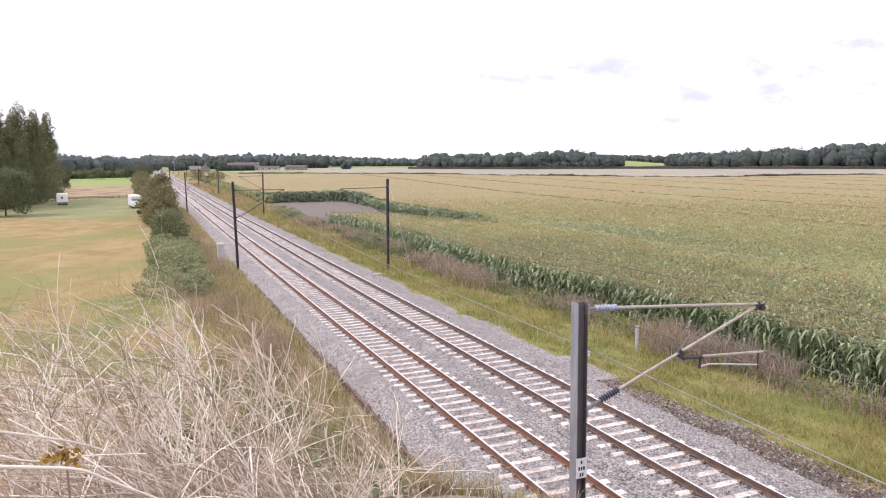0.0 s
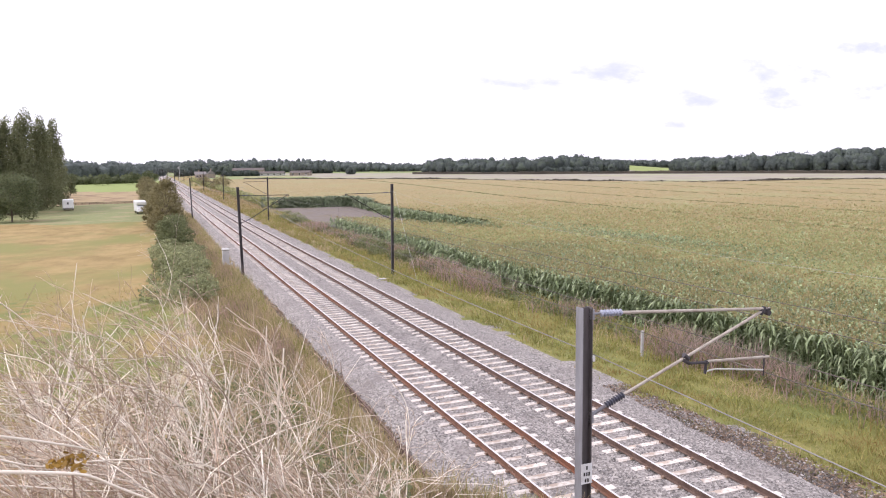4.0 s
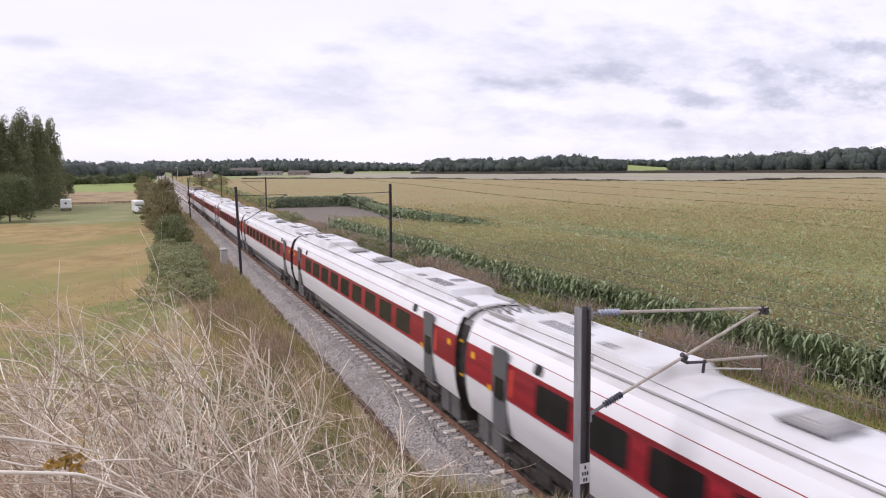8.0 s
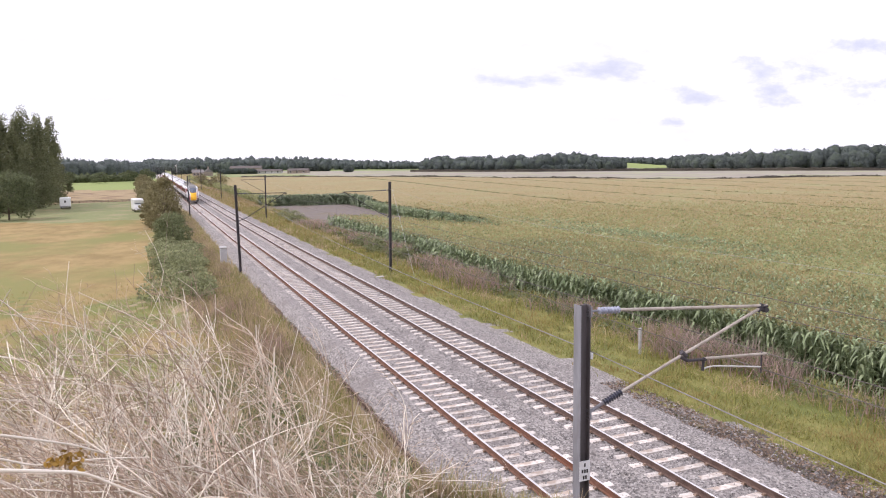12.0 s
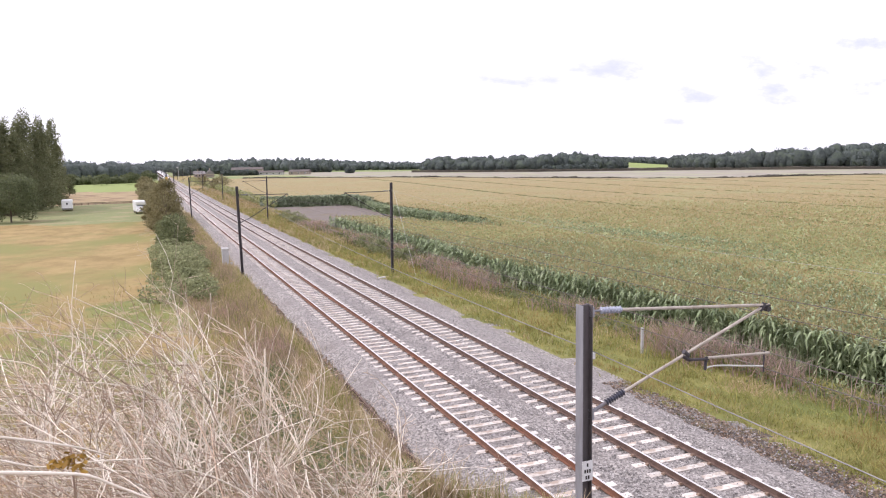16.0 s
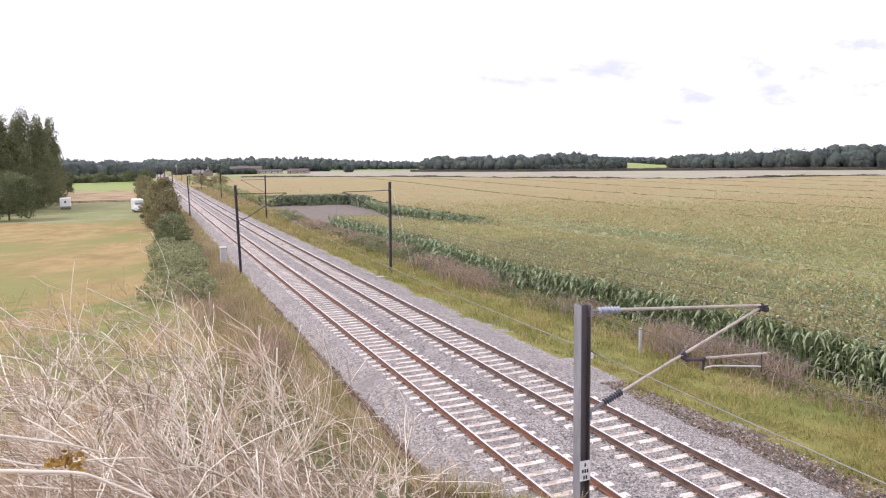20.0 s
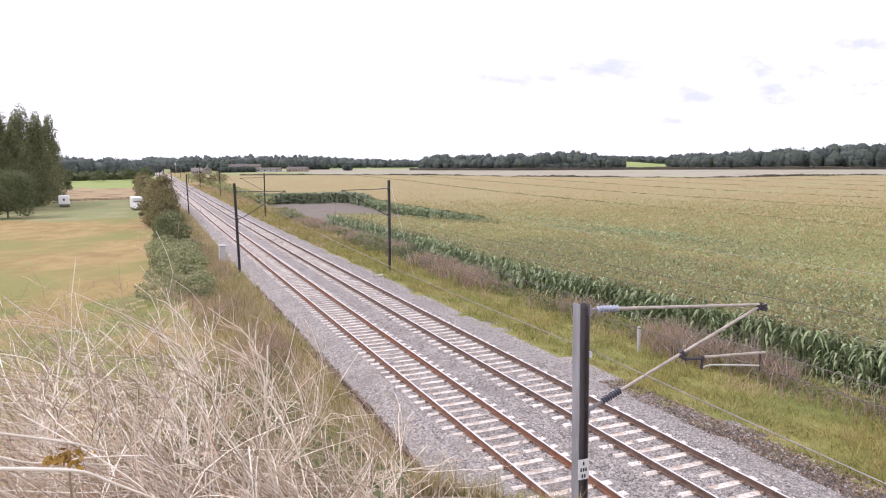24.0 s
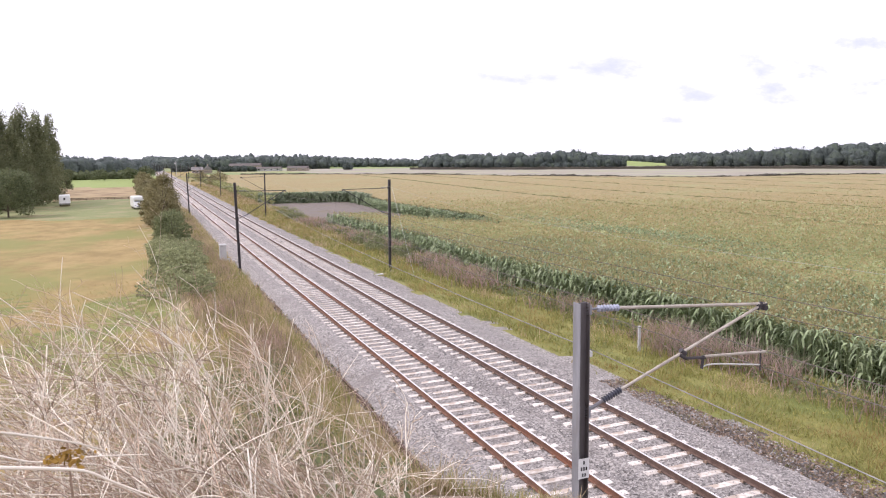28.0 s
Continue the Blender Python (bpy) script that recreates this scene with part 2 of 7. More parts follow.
# greyer white for the lower side: shade put into the colour, plus dirt streaks
M["white_shaded"] = mat("train_lower_white_shaded", (0.6, 0.6, 0.615), (0.69, 0.69, 0.7), 0.9, rough=0.45, bump=0.0, c3=(0.52, 0.505, 0.49), coarse=0.5, spec=0.35, stretch=(1, 0.15, 1.6), cut3=(0.5, 0.75))
M["roof_white"] = mat("train_roof_paint", (0.6, 0.6, 0.61), (0.7, 0.7, 0.71), 0.9, rough=0.5, bump=0.0, c3=(0.47, 0.455, 0.44), coarse=0.5, spec=0.3, cut3=(0.46, 0.66))
M["red"] = mat("train_red_vinyl", (0.22, 0.012, 0.022), (0.36, 0.022, 0.034), 2.2, rough=0.38, bump=0.0, c3=(0.19, 0.014, 0.022), coarse=0.5, spec=0.3, stretch=(1, 0.12, 3.5))
M["roof_line"] = mat("roof_gutter", (0.28, 0.275, 0.27), (0.4, 0.39, 0.38), 1.5, rough=0.6, bump=0.0)
M["red_plain"] = mat("train_deep_red", (0.3, 0.02, 0.028), (0.36, 0.028, 0.035), 1.0, rough=0.35, bump=0, spec=0.4)
M["red_bright"] = mat("bright_red_vinyl", (0.55, 0.05, 0.035), (0.62, 0.07, 0.05), 1.0, rough=0.35, bump=0, spec=0.4)
M["yellow"] = mat("warning_yellow", (0.85, 0.45, 0.01), (0.9, 0.5, 0.02), 1.0, rough=0.35, bump=0, spec=0.4, c3=(0.75, 0.38, 0.02))
M["train_grey"] = mat("train_grey_skirt", (0.19, 0.185, 0.19), (0.26, 0.255, 0.255), 1.5, rough=0.6, bump=0.05, c3=(0.14, 0.125, 0.115), coarse=0.4)
M["door_grey"] = mat("train_door_grey", (0.1, 0.104, 0.112), (0.13, 0.134, 0.142), 1.0, rough=0.4, bump=0)
M["vent"] = mat("skirt_vent", (0.085, 0.082, 0.082), (0.13, 0.126, 0.124), 2.0, rough=0.7, bump=0.05)
M["cowl"] = mat("cab_cowl_grey", (0.1, 0.1, 0.108), (0.15, 0.148, 0.15), 1.0, rough=0.4, bump=0)
M["under"] = mat("underframe_dirt", (0.025, 0.022, 0.02), (0.06, 0.05, 0.045), 4.0, rough=0.85, bump=0.3)
M["gangway"] = mat("gangway_rubber", (0.045, 0.042, 0.04), (0.085, 0.076, 0.07), 4.0, rough=0.8, bump=0.2)
M["olive_roof"] = mat("driving_car_roof", (0.19, 0.17, 0.135), (0.27, 0.245, 0.2), 1.2, rough=0.65, bump=0.05, c3=(0.15, 0.14, 0.13), coarse=0.4)
M["glass"] = mat("dark_tinted_glass", (0.016, 0.015, 0.016), (0.026, 0.024, 0.025), 1.0, rough=0.14, bump=0, spec=0.13)
M["screen"] = mat("windscreen_glass", (0.075, 0.09, 0.125), (0.11, 0.13, 0.165), 0.8, rough=0.06, bump=0, spec=0.6)
M["tail"] = mat("tail_lamp", (0.3, 0.3, 0.32), (0.4, 0.4, 0.42), 5.0, rough=0.2, bump=0, spec=0.5)
M["lamp_dark"] = mat("headlamp_glass", (0.09, 0.095, 0.11), (0.15, 0.155, 0.175), 5.0, rough=0.15, bump=0, spec=0.5)
M["wheel"] = mat("wheel_steel", (0.1, 0.085, 0.075), (0.18, 0.15, 0.13), 5.0, rough=0.5, metal=0.6, bump=0.1)
M["bank_blade"] = leafy("bank_blade", (0.36, 0.29, 0.17), (0.49, 0.39, 0.24), island=0.25, scale=0.4, c3=(0.27, 0.26, 0.11))
M["straw_blade"] = leafy("straw_blade", (0.42, 0.33, 0.19), (0.56, 0.44, 0.28), island=0.25, scale=0.8)
M["verge_blade"] = leafy("verge_blade", (0.225, 0.236, 0.067), (0.318, 0.306, 0.1), island=0.25, scale=1.0)
M["dock"] = leafy("dock_seedhead", (0.29, 0.21, 0.155), (0.42, 0.31, 0.23), island=0.35, scale=1.0)
M["rusty_leaf"] = leafy("rusty_leaf", (0.24, 0.13, 0.03), (0.42, 0.27, 0.06), island=0.4, scale=8)
M["stalk"] = leafy("dry_stalk", (0.6, 0.47, 0.36), (0.78, 0.65, 0.52), island=0.25, scale=3)
M["stalk_old"] = leafy("weathered_stalk", (0.32, 0.235, 0.17), (0.47, 0.355, 0.27), island=0.25, scale=3)
M["stalk_white"] = mat("bleached_stalk", (0.78, 0.69, 0.57), (0.93, 0.86, 0.75), 7.0, rough=0.7, bump=0.2, c3=(0.48, 0.38, 0.29), coarse=0.4, rnd=0.15, cut3=(0.54, 0.7))
M["dry_grass"] = leafy("dry_grass_blade", (0.33, 0.232, 0.165), (0.49, 0.35, 0.262), island=0.2, scale=2)
M["pink_grass"] = leafy("pinkish_seed_grass", (0.35, 0.232, 0.192), (0.5, 0.345, 0.292), island=0.2, scale=2)
M["green_grass"] = leafy("green_grass_blade", (0.23, 0.24, 0.07), (0.34, 0.31, 0.105), island=0.4, scale=1.2)
M["yellow_grass"] = leafy("yellowing_grass_blade", (0.3, 0.27, 0.09), (0.4, 0.34, 0.13), island=0.25, scale=1.2)
M["meadow_blade"] = leafy("meadow_blade", (0.29, 0.21, 0.08), (0.37, 0.268, 0.112), island=0.12, scale=0.12, c3=(0.21, 0.2, 0.06))
M["willowherb"] = leafy("willowherb_seedhead", (0.37, 0.27, 0.24), (0.5, 0.38, 0.34), island=0.35, scale=2)
M["bramble"] = leafy("bramble_leaf", (0.15, 0.175, 0.08), (0.215, 0.235, 0.12), island=0.35, scale=1.0)
M["thicket"] = leafy("thicket_leaf", (0.2, 0.22, 0.11), (0.34, 0.355, 0.19), island=0.4, scale=0.5)
M["hedge"] = leafy("hedge_leaf", (0.21, 0.19, 0.095), (0.29, 0.255, 0.135), island=0.28, scale=0.6)
M["hedge_far"] = leafy("far_hedge_leaf", (0.085, 0.075, 0.06), (0.125, 0.11, 0.085), island=0.25, scale=0.05)
M["corn_leaf"] = leafy("corn_leaf", (0.17, 0.228, 0.11), (0.375, 0.43, 0.245), island=0.42, scale=0.8, rough=0.36, through_light=0.22)
M["corn_dark"] = leafy("corn_lush_leaf", (0.155, 0.195, 0.115), (0.275, 0.325, 0.19), island=0.4, scale=0.8, rough=0.4, through_light=0.15)
M["corn_top"] = leafy("corn_tassel", (0.36, 0.295, 0.145), (0.43, 0.35, 0.18), island=0.12, scale=0.5)
M["corn_far"] = mat("corn_canopy", (0.212, 0.17, 0.075), (0.335, 0.258, 0.122), 1.1, bump=0.6, dist=0.3, c3=(0.27, 0.255, 0.115), coarse=0.04, cut3=(0.5, 0.7))
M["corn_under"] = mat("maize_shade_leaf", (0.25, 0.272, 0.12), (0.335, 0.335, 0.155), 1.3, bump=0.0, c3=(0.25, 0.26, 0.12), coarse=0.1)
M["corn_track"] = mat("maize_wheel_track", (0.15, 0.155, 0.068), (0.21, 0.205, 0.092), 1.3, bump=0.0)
M["corn_mid"] = leafy("corn_upper_leaf", (0.285, 0.302, 0.135), (0.385, 0.385, 0.182), island=0.16, scale=0.5)
M["poplar"] = leafy("poplar_leaf", (0.155, 0.168, 0.088), (0.235, 0.245, 0.135), island=0.22, scale=0.4)
M["oak"] = leafy("broad_leaf", (0.105, 0.125, 0.062), (0.165, 0.185, 0.095), island=0.35, scale=0.4)
# haze is put into both leaf colours: blued here, also paled in the next
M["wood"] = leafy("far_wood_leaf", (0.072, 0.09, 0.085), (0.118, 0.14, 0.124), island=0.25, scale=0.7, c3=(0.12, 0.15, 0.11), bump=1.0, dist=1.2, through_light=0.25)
M["wood_hazy"] = leafy("hazed_wood_leaf", (0.1, 0.122, 0.115), (0.155, 0.18, 0.168), island=0.2, scale=0.7, c3=(0.15, 0.18, 0.15), bump=1.0, dist=1.2, through_light=0.25)
M["bark"] = mat("bark", (0.09, 0.07, 0.05), (0.16, 0.13, 0.1), 4.0, bump=0.6)
M["van_white"] = mat("caravan_white", (0.75, 0.75, 0.74), (0.8, 0.8, 0.79), 1.0, rough=0.4, bump=0)
M["brick"] = mat("house_brick", (0.26, 0.215, 0.18), (0.34, 0.285, 0.24), 0.6, bump=0.2)
M["roof_tile"] = mat("roof_tile", (0.19, 0.175, 0.17), (0.26, 0.24, 0.23), 0.8, bump=0.2)
M["barn_dark"] = mat("barn_dark_roof", (0.1, 0.085, 0.08), (0.14, 0.12, 0.11), 0.3, bump=0.1)
M["concrete"] = mat("grey_concrete", (0.4, 0.39, 0.38), (0.52, 0.51, 0.5), 5.0, bump=0.2)
M["signal_white"] = mat("white_post_paint", (0.7, 0.7, 0.7), (0.78, 0.78, 0.78), 3.0, rough=0.5, bump=0)


# ------------------------------------------------------------------ mesh helpers
def soft_step(v, k):
    return k * np.log1p(np.exp(np.clip(np.asarray(v, float) / k, -60, 60)))


def rise(y):
    """The line's gentle climb past 125 m, shaped to fit the camera's view."""
    return 0.0103 * soft_step(np.asarray(y, float) - 125, 25)


def bend(y):
    """and its slight turn to the left, fitted likewise."""
    return -0.0057 * soft_step(np.asarray(y, float) - 125, 25)


def mesh_np(name, V, F, mats, smooth=False, idx=None):
    """A mesh from vertex and face arrays (all faces with the same number of corners)."""
    V, F = np.asarray(V, np.float32).reshape(-1, 3), np.asarray(F, np.int32)
    k = F.shape[1]
    me = bpy.data.meshes.new(name)
    me.vertices.add(len(V))
    me.vertices.foreach_set("co", V.ravel())
    me.loops.add(F.size)
    me.loops.foreach_set("vertex_index", F.ravel())
    me.polygons.add(len(F))
    me.polygons.foreach_set("loop_start", np.arange(0, F.size, k, dtype=np.int32))
    for m in (mats if isinstance(mats, (list, tuple)) else [mats]):
        me.materials.append(m)
    if idx is not None:
        me.polygons.foreach_set("material_index", np.asarray(idx, np.int32))
    me.polygons.foreach_set("use_smooth", np.full(len(F), smooth))
    me.update(calc_edges=True)
    return me


def thing(name, label, category, group="", kind="", m=None):
    ob = new(name)
    ob.empty_display_size = 0.2
    if m is not None:
        ob.matrix_world = m
    return tagged(ob, label, category, group, kind)


def part(name, bm, material, parent, label="", smooth=False):
    me = bpy.data.meshes.new(name)
    bm.to_mesh(me)
    bm.free()
    for m in (material if isinstance(material, (list, tuple)) else [material]):
        me.materials.append(m)
    if smooth:
        me.polygons.foreach_set("use_smooth", np.full(len(me.polygons), True))
    return part_of(name, me, parent, label)


def part_of(name, me, parent, label=""):
    ob = new(name, me)
    if parent is not None:
        ob.parent = parent
    if label:
        tagged(ob, label)
    return ob


def box(bm, x0, x1, y0, y1, z0, z1, bevel=0.0, mi=0):
    g = bmesh.ops.create_cube(bm, size=1.0, matrix=Matrix.Translation(((x0 + x1) / 2, (y0 + y1) / 2, (z0 + z1) / 2)) @ Matrix.Diagonal((x1 - x0, y1 - y0, z1 - z0, 1)))
    if mi:
        for f in {f for v in g["verts"] for f in v.link_faces}:
            f.material_index = mi
    if bevel:
        edges = list({e for v in g["verts"] for e in v.link_edges})
        bmesh.ops.bevel(bm, geom=edges, offset=bevel, segments=1, affect="EDGES", clamp_overlap=True)
    return bm


def cyl(bm, a, b, r0, r1=None, seg=8):
    a, b = Vector(a), Vector(b)
    d = b - a
    m = Matrix.Translation((a + b) / 2) @ d.to_track_quat("Z", "Y").to_matrix().to_4x4()
    bmesh.ops.create_cone(bm, cap_ends=True, segments=seg, radius1=r0, radius2=r0 if r1 is None else r1, depth=d.length, matrix=m)
    return bm


def tubes(paths, radii, sides=3):
    """Many thin tubes at once. paths: n x k x 3 points; radii: n x k."""
    P, R = np.asarray(paths, float), np.asarray(radii, float)
    n, k, _ = P.shape
    T = np.gradient(P, axis=1)
    T /= np.linalg.norm(T, axis=2, keepdims=True) + 1e-9
    ref = np.where(np.abs(T[..., 2:3]) > 0.9, np.array([1.0, 0, 0]), np.array([0, 0, 1.0]))
    A = np.cross(T, ref)
    A /= np.linalg.norm(A, axis=2, keepdims=True) + 1e-9
    B = np.cross(T, A)
    ang = np.arange(sides) * 2 * math.pi / sides
    V = P[:, :, None, :] + R[:, :, None, None] * (np.cos(ang)[None, None, :, None] * A[:, :, None, :] + np.sin(ang)[None, None, :, None] * B[:, :, None, :])
    i = np.arange(n)[:, None, None] * k * sides
    j = np.arange(k - 1)[None, :, None] * sides
    s = np.arange(sides)[None, None, :]
    s2 = (s + 1) % sides
    F = np.stack([i + j + s, i + j + s2, i + j + sides + s2, i + j + sides + s], -1).reshape(-1, 4)
    return V.reshape(-1, 3), F


def blades(base, height, lean, width, rng, k=3):
    """Ribbon blades that arch over. base n x 3, height n, lean n x 2, width n."""
    n = len(base)
    s = np.linspace(0, 1, k)[None, :, None]
    up = np.concatenate([np.zeros((n, 1, 2)), np.ones((n, 1, 1))], 2) * height[:, None, None]
    ln = np.concatenate([lean, -0.25 * np.linalg.norm(lean, axis=1, keepdims=True)], 1)[:, None, :]
    C = base[:, None, :] + up * s + ln * s ** 2
    a = rng.uniform(0, 2 * math.pi, n)
    side = np.stack([np.cos(a), np.sin(a), np.zeros(n)], 1)[:, None, :] * width[:, None, None] * (1 - 0.85 * s)
    V = np.stack([C - side / 2, C + side / 2], 2)
    i = np.arange(n)[:, None] * k * 2
    j = np.arange(k - 1)[None, :] * 2
    F = np.stack([i + j, i + j + 1, i + j + 3, i + j + 2], -1).reshape(-1, 4)
    return V.reshape(-1, 3), F


def leaves(centres, size, rng, flat=0.0):
    """One folded leaf (two triangles) at each centre, turned at random."""
    n = len(centres)
    d = rng.normal(size=(n, 3))
    d[:, 2] *= 1 - flat
    d /= np.linalg.norm(d, axis=1, keepdims=True) + 1e-9
    e = np.cross(d, rng.normal(size=(n, 3)))
    e /= np.linalg.norm(e, axis=1, keepdims=True) + 1e-9
    size = np.broadcast_to(np.asarray(size, float), (n,))[:, None]
    V = np.stack([centres - d * size * 0.6, centres + e * size * 0.35, centres + d * size * 0.6, centres - e * size * 0.35], 1)
    return V.reshape(-1, 3), np.arange(n * 4).reshape(n, 4)


def ground_at(x, y):
    """Height of the ground: track bed, verge, fields and the bank on which the camera stands."""
    x, y = np.asarray(x, float), np.asarray(y, float)
    u = x - bend(y)
    z = np.interp(u, [-60, -12, -7.5, -4.6, -3.4, -2.6, 6.2, 7.4, 9.5, 13, 16, 60], [-1.7, -1.5, -1.15, -0.75, -0.62, -0.62, -0.62, -0.66, -0.95, -1.25, -1.3, -1.3])
    z = z + rise(np.minimum(y, 1500)) + 6.5 * np.exp(-((x - 378) / 60) ** 2 - ((y - 590) / 62) ** 2)
    # approach bank of the road bridge, which runs away from the line behind the camera
    d = np.sqrt(np.maximum(np.abs(y + 3.2) - 3.5, 0) ** 2 + np.maximum(x + 8.6, 0) ** 2 * 1.15)
    e = np.interp(d, [0, 1, 3, 6, 9, 13, 17, 40], [6.45, 6.3, 5.6, 4.5, 3.3, 1.2, -0.9, -9]) - 0.04 * np.maximum(-15.0 - x, 0)
    e = np.where(x > -3.3, -50, e)
    return np.maximum(z, e) + 0.12 * np.sin(x * 1.7 + y * 0.6) * np.sin(y * 1.3 - x * 0.4) * np.clip((e - z) * 2, 0, 1)


# ------------------------------------------------------------------ ground
def field_edge(x):
    """Far edge of the maize, from the line outwards."""
    return np.interp(x, [0, 36, 74, 95, 122, 137, 151, 168, 188, 225, 253, 500], [430, 416, 386, 360, 324, 284, 260, 233, 210, 205, 194, 110])


def near_edge(y):
    """Edge of the maize beside the line."""
    return 0.3 * np.sin(np.asarray(y) * 0.21) + np.interp(y, [0, 20, 27, 33, 41, 49, 65, 86, 104, 125], [16.7, 16.5, 16.2, 15.9, 15.4, 15.3, 15.9, 16.0, 15.2, 15.0])


BARE = [(12.5, 114), (15.3, 105.5), (20.6, 106.5), (22.7, 99), (24.7, 92.5), (26.6, 86), (29.5, 80), (33.0, 92), (32.8, 107), (32.3, 132), (34.0, 152), (34.5, 166), (24, 167.5), (12.5, 171)]


def in_bare(x, y):
    """Bare corner of the field, where nothing was sown; it narrows to a strip between the two blocks."""
    x, y = np.asarray(x, float), np.asarray(y, float)
    x, y = x + 0.4 * np.sin(y * 0.9), y + 0.5 * np.sin(x * 0.8)
    inside = np.zeros(np.broadcast(x, y).shape, bool)
    for (xa, ya), (xb, yb) in zip(BARE, BARE[1:] + BARE[:1]):
        if ya != yb:
            inside ^= ((ya > y) != (yb > y)) & (x < xa + (y - ya) * (xb - xa) / (yb - ya))
    return inside


# edge of the verge beside the ballast
TOE = [8.7, 8.1, 7.5, 7.0]


def make_ground():
    rng = np.random.default_rng(5)
    u = np.unique(np.concatenate([-np.geomspace(30, 2500, 26), np.arange(-30, 40, 0.7), np.geomspace(40, 3000, 44)]))
    y = np.unique(np.concatenate([-np.geomspace(14, 1500, 22), np.arange(-14, 175, 0.8), np.geomspace(175, 4500, 90)]))
    U, Y = np.meshgrid(u, y, indexing="ij")
    X = U + bend(Y)
    Z = ground_at(X, Y)
    nu, ny = U.shape
    i = (np.arange(nu - 1)[:, None] * ny + np.arange(ny - 1)[None, :])
    F = np.stack([i, i + ny, i + ny + 1, i + 1], -1).reshape(-1, 4)
    cu = ((U[:-1, :-1] + U[1:, 1:]) / 2).ravel()
    cy = ((Y[:-1, :-1] + Y[1:, 1:]) / 2).ravel()
    cu = cu + rng.normal(size=cu.size) * 0.12
    cx = cu + bend(cy)
    wob = 6 * np.sin(cu * 0.11) + 3 * np.sin(cu * 0.37 + 1)
    names = ["litter", "meadow_green", "meadow", "mown", "lush", "rough_pasture", "verge", "bank", "soil", "crop_floor", "stubble", "far_green", "cess", "ballast"]
    k = {n: j for j, n in enumerate(names)}
    idx = np.full(cu.size, k["far_green"])
    left = cu < -2.5
    idx[left & (cy < 148 + wob * 0.6)] = k["meadow"]
    idx[left & (cy < 58 + 7 * np.sin(cu * 0.5) + 3 * np.sin(cu * 1.3) + rng.normal(size=cu.size) * 2)] = k["meadow_green"]
    idx[left & (cy >= 148 + wob * 0.6)] = k["mown"]
    idx[left & (cy >= 217 + wob * 0.3)] = k["rough_pasture"]
    idx[left & (cy >= 318 + wob)] = k["lush"]
    idx[left & (cy >= 450)] = k["far_green"]
    idx[left & (cu > -8.0 + 1.1 * np.sin(cy * 0.2) + rng.normal(size=cu.size) * 1.3) & (cy < 300)] = k["bank"]
    idx[left & (cy < 17) & (cu > -60)] = k["litter"]
    toe = np.interp(cy, [8, 14, 22, 40], TOE) + 0.3 * np.sin(cy * 0.8)
    idx[(cu > -2.5) & (cu < toe)] = k["cess"]
    idx[(cu > -2.5) & (cu < toe) & ((cy > 18.5 + 1.5 * np.sin(cu * 3)) | (cu < 6.2))] = k["ballast"]
    right = cu >= toe
    idx[right & (cy < 640)] = k["verge"]
    idx[right & (cy > 92 + 14 * rng.normal(size=cu.size)) & (cy < 640)] = k["meadow"]
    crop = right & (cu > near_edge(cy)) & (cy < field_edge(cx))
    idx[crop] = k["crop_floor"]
    idx[right & (cu > 14.5) & in_bare(cu, cy)] = k["soil"]
    beyond = right & (cy >= field_edge(cx)) & (cu > 30)
    idx[beyond] = k["far_green"]
    idx[beyond & (cx > 95) & (cy < field_edge(cx) + 420)] = k["stubble"]
    idx[beyond & (np.hypot((cx - 372) / 75, (cy - 570) / 80) < 1)] = k["lush"]
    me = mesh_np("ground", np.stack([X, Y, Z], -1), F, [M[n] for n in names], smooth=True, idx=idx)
    tagged(new("ground", me), "flat farmland with meadow, verge and field soil", "ground", kind="structure")


make_ground()


def stations(y0, y1, near=2.0, far=20.0):
    return np.unique(np.concatenate([np.arange(y0, 0, far), np.arange(0, 130, near), np.arange(130, 260, 5), np.arange(260, y1 + far, far)]))


def sweep(profile, ys, dx=0.0, closed=True):
    """A profile of (x, z) swept along the line."""
    P = np.asarray(profile, float)
    n = len(P)
    V = np.zeros((len(ys), n, 3))
    V[:, :, 0] = P[None, :, 0] + dx + bend(ys)[:, None]
    V[:, :, 1] = ys[:, None]
    V[:, :, 2] = P[None, :, 1] + rise(ys)[:, None]
    i = np.arange(len(ys) - 1)[:, None] * n
    j = np.arange(n if closed else n - 1)[None, :]
    j2 = (j + 1) % n
    F = np.stack([i + j, i + j2, i + n + j2, i + n + j], -1).reshape(-1, 4)
    return V.reshape(-1, 3), F


GAP = 3.5          # centre to centre of the two tracks
Y_BACK, Y_FAR = -560.0, 1250.0


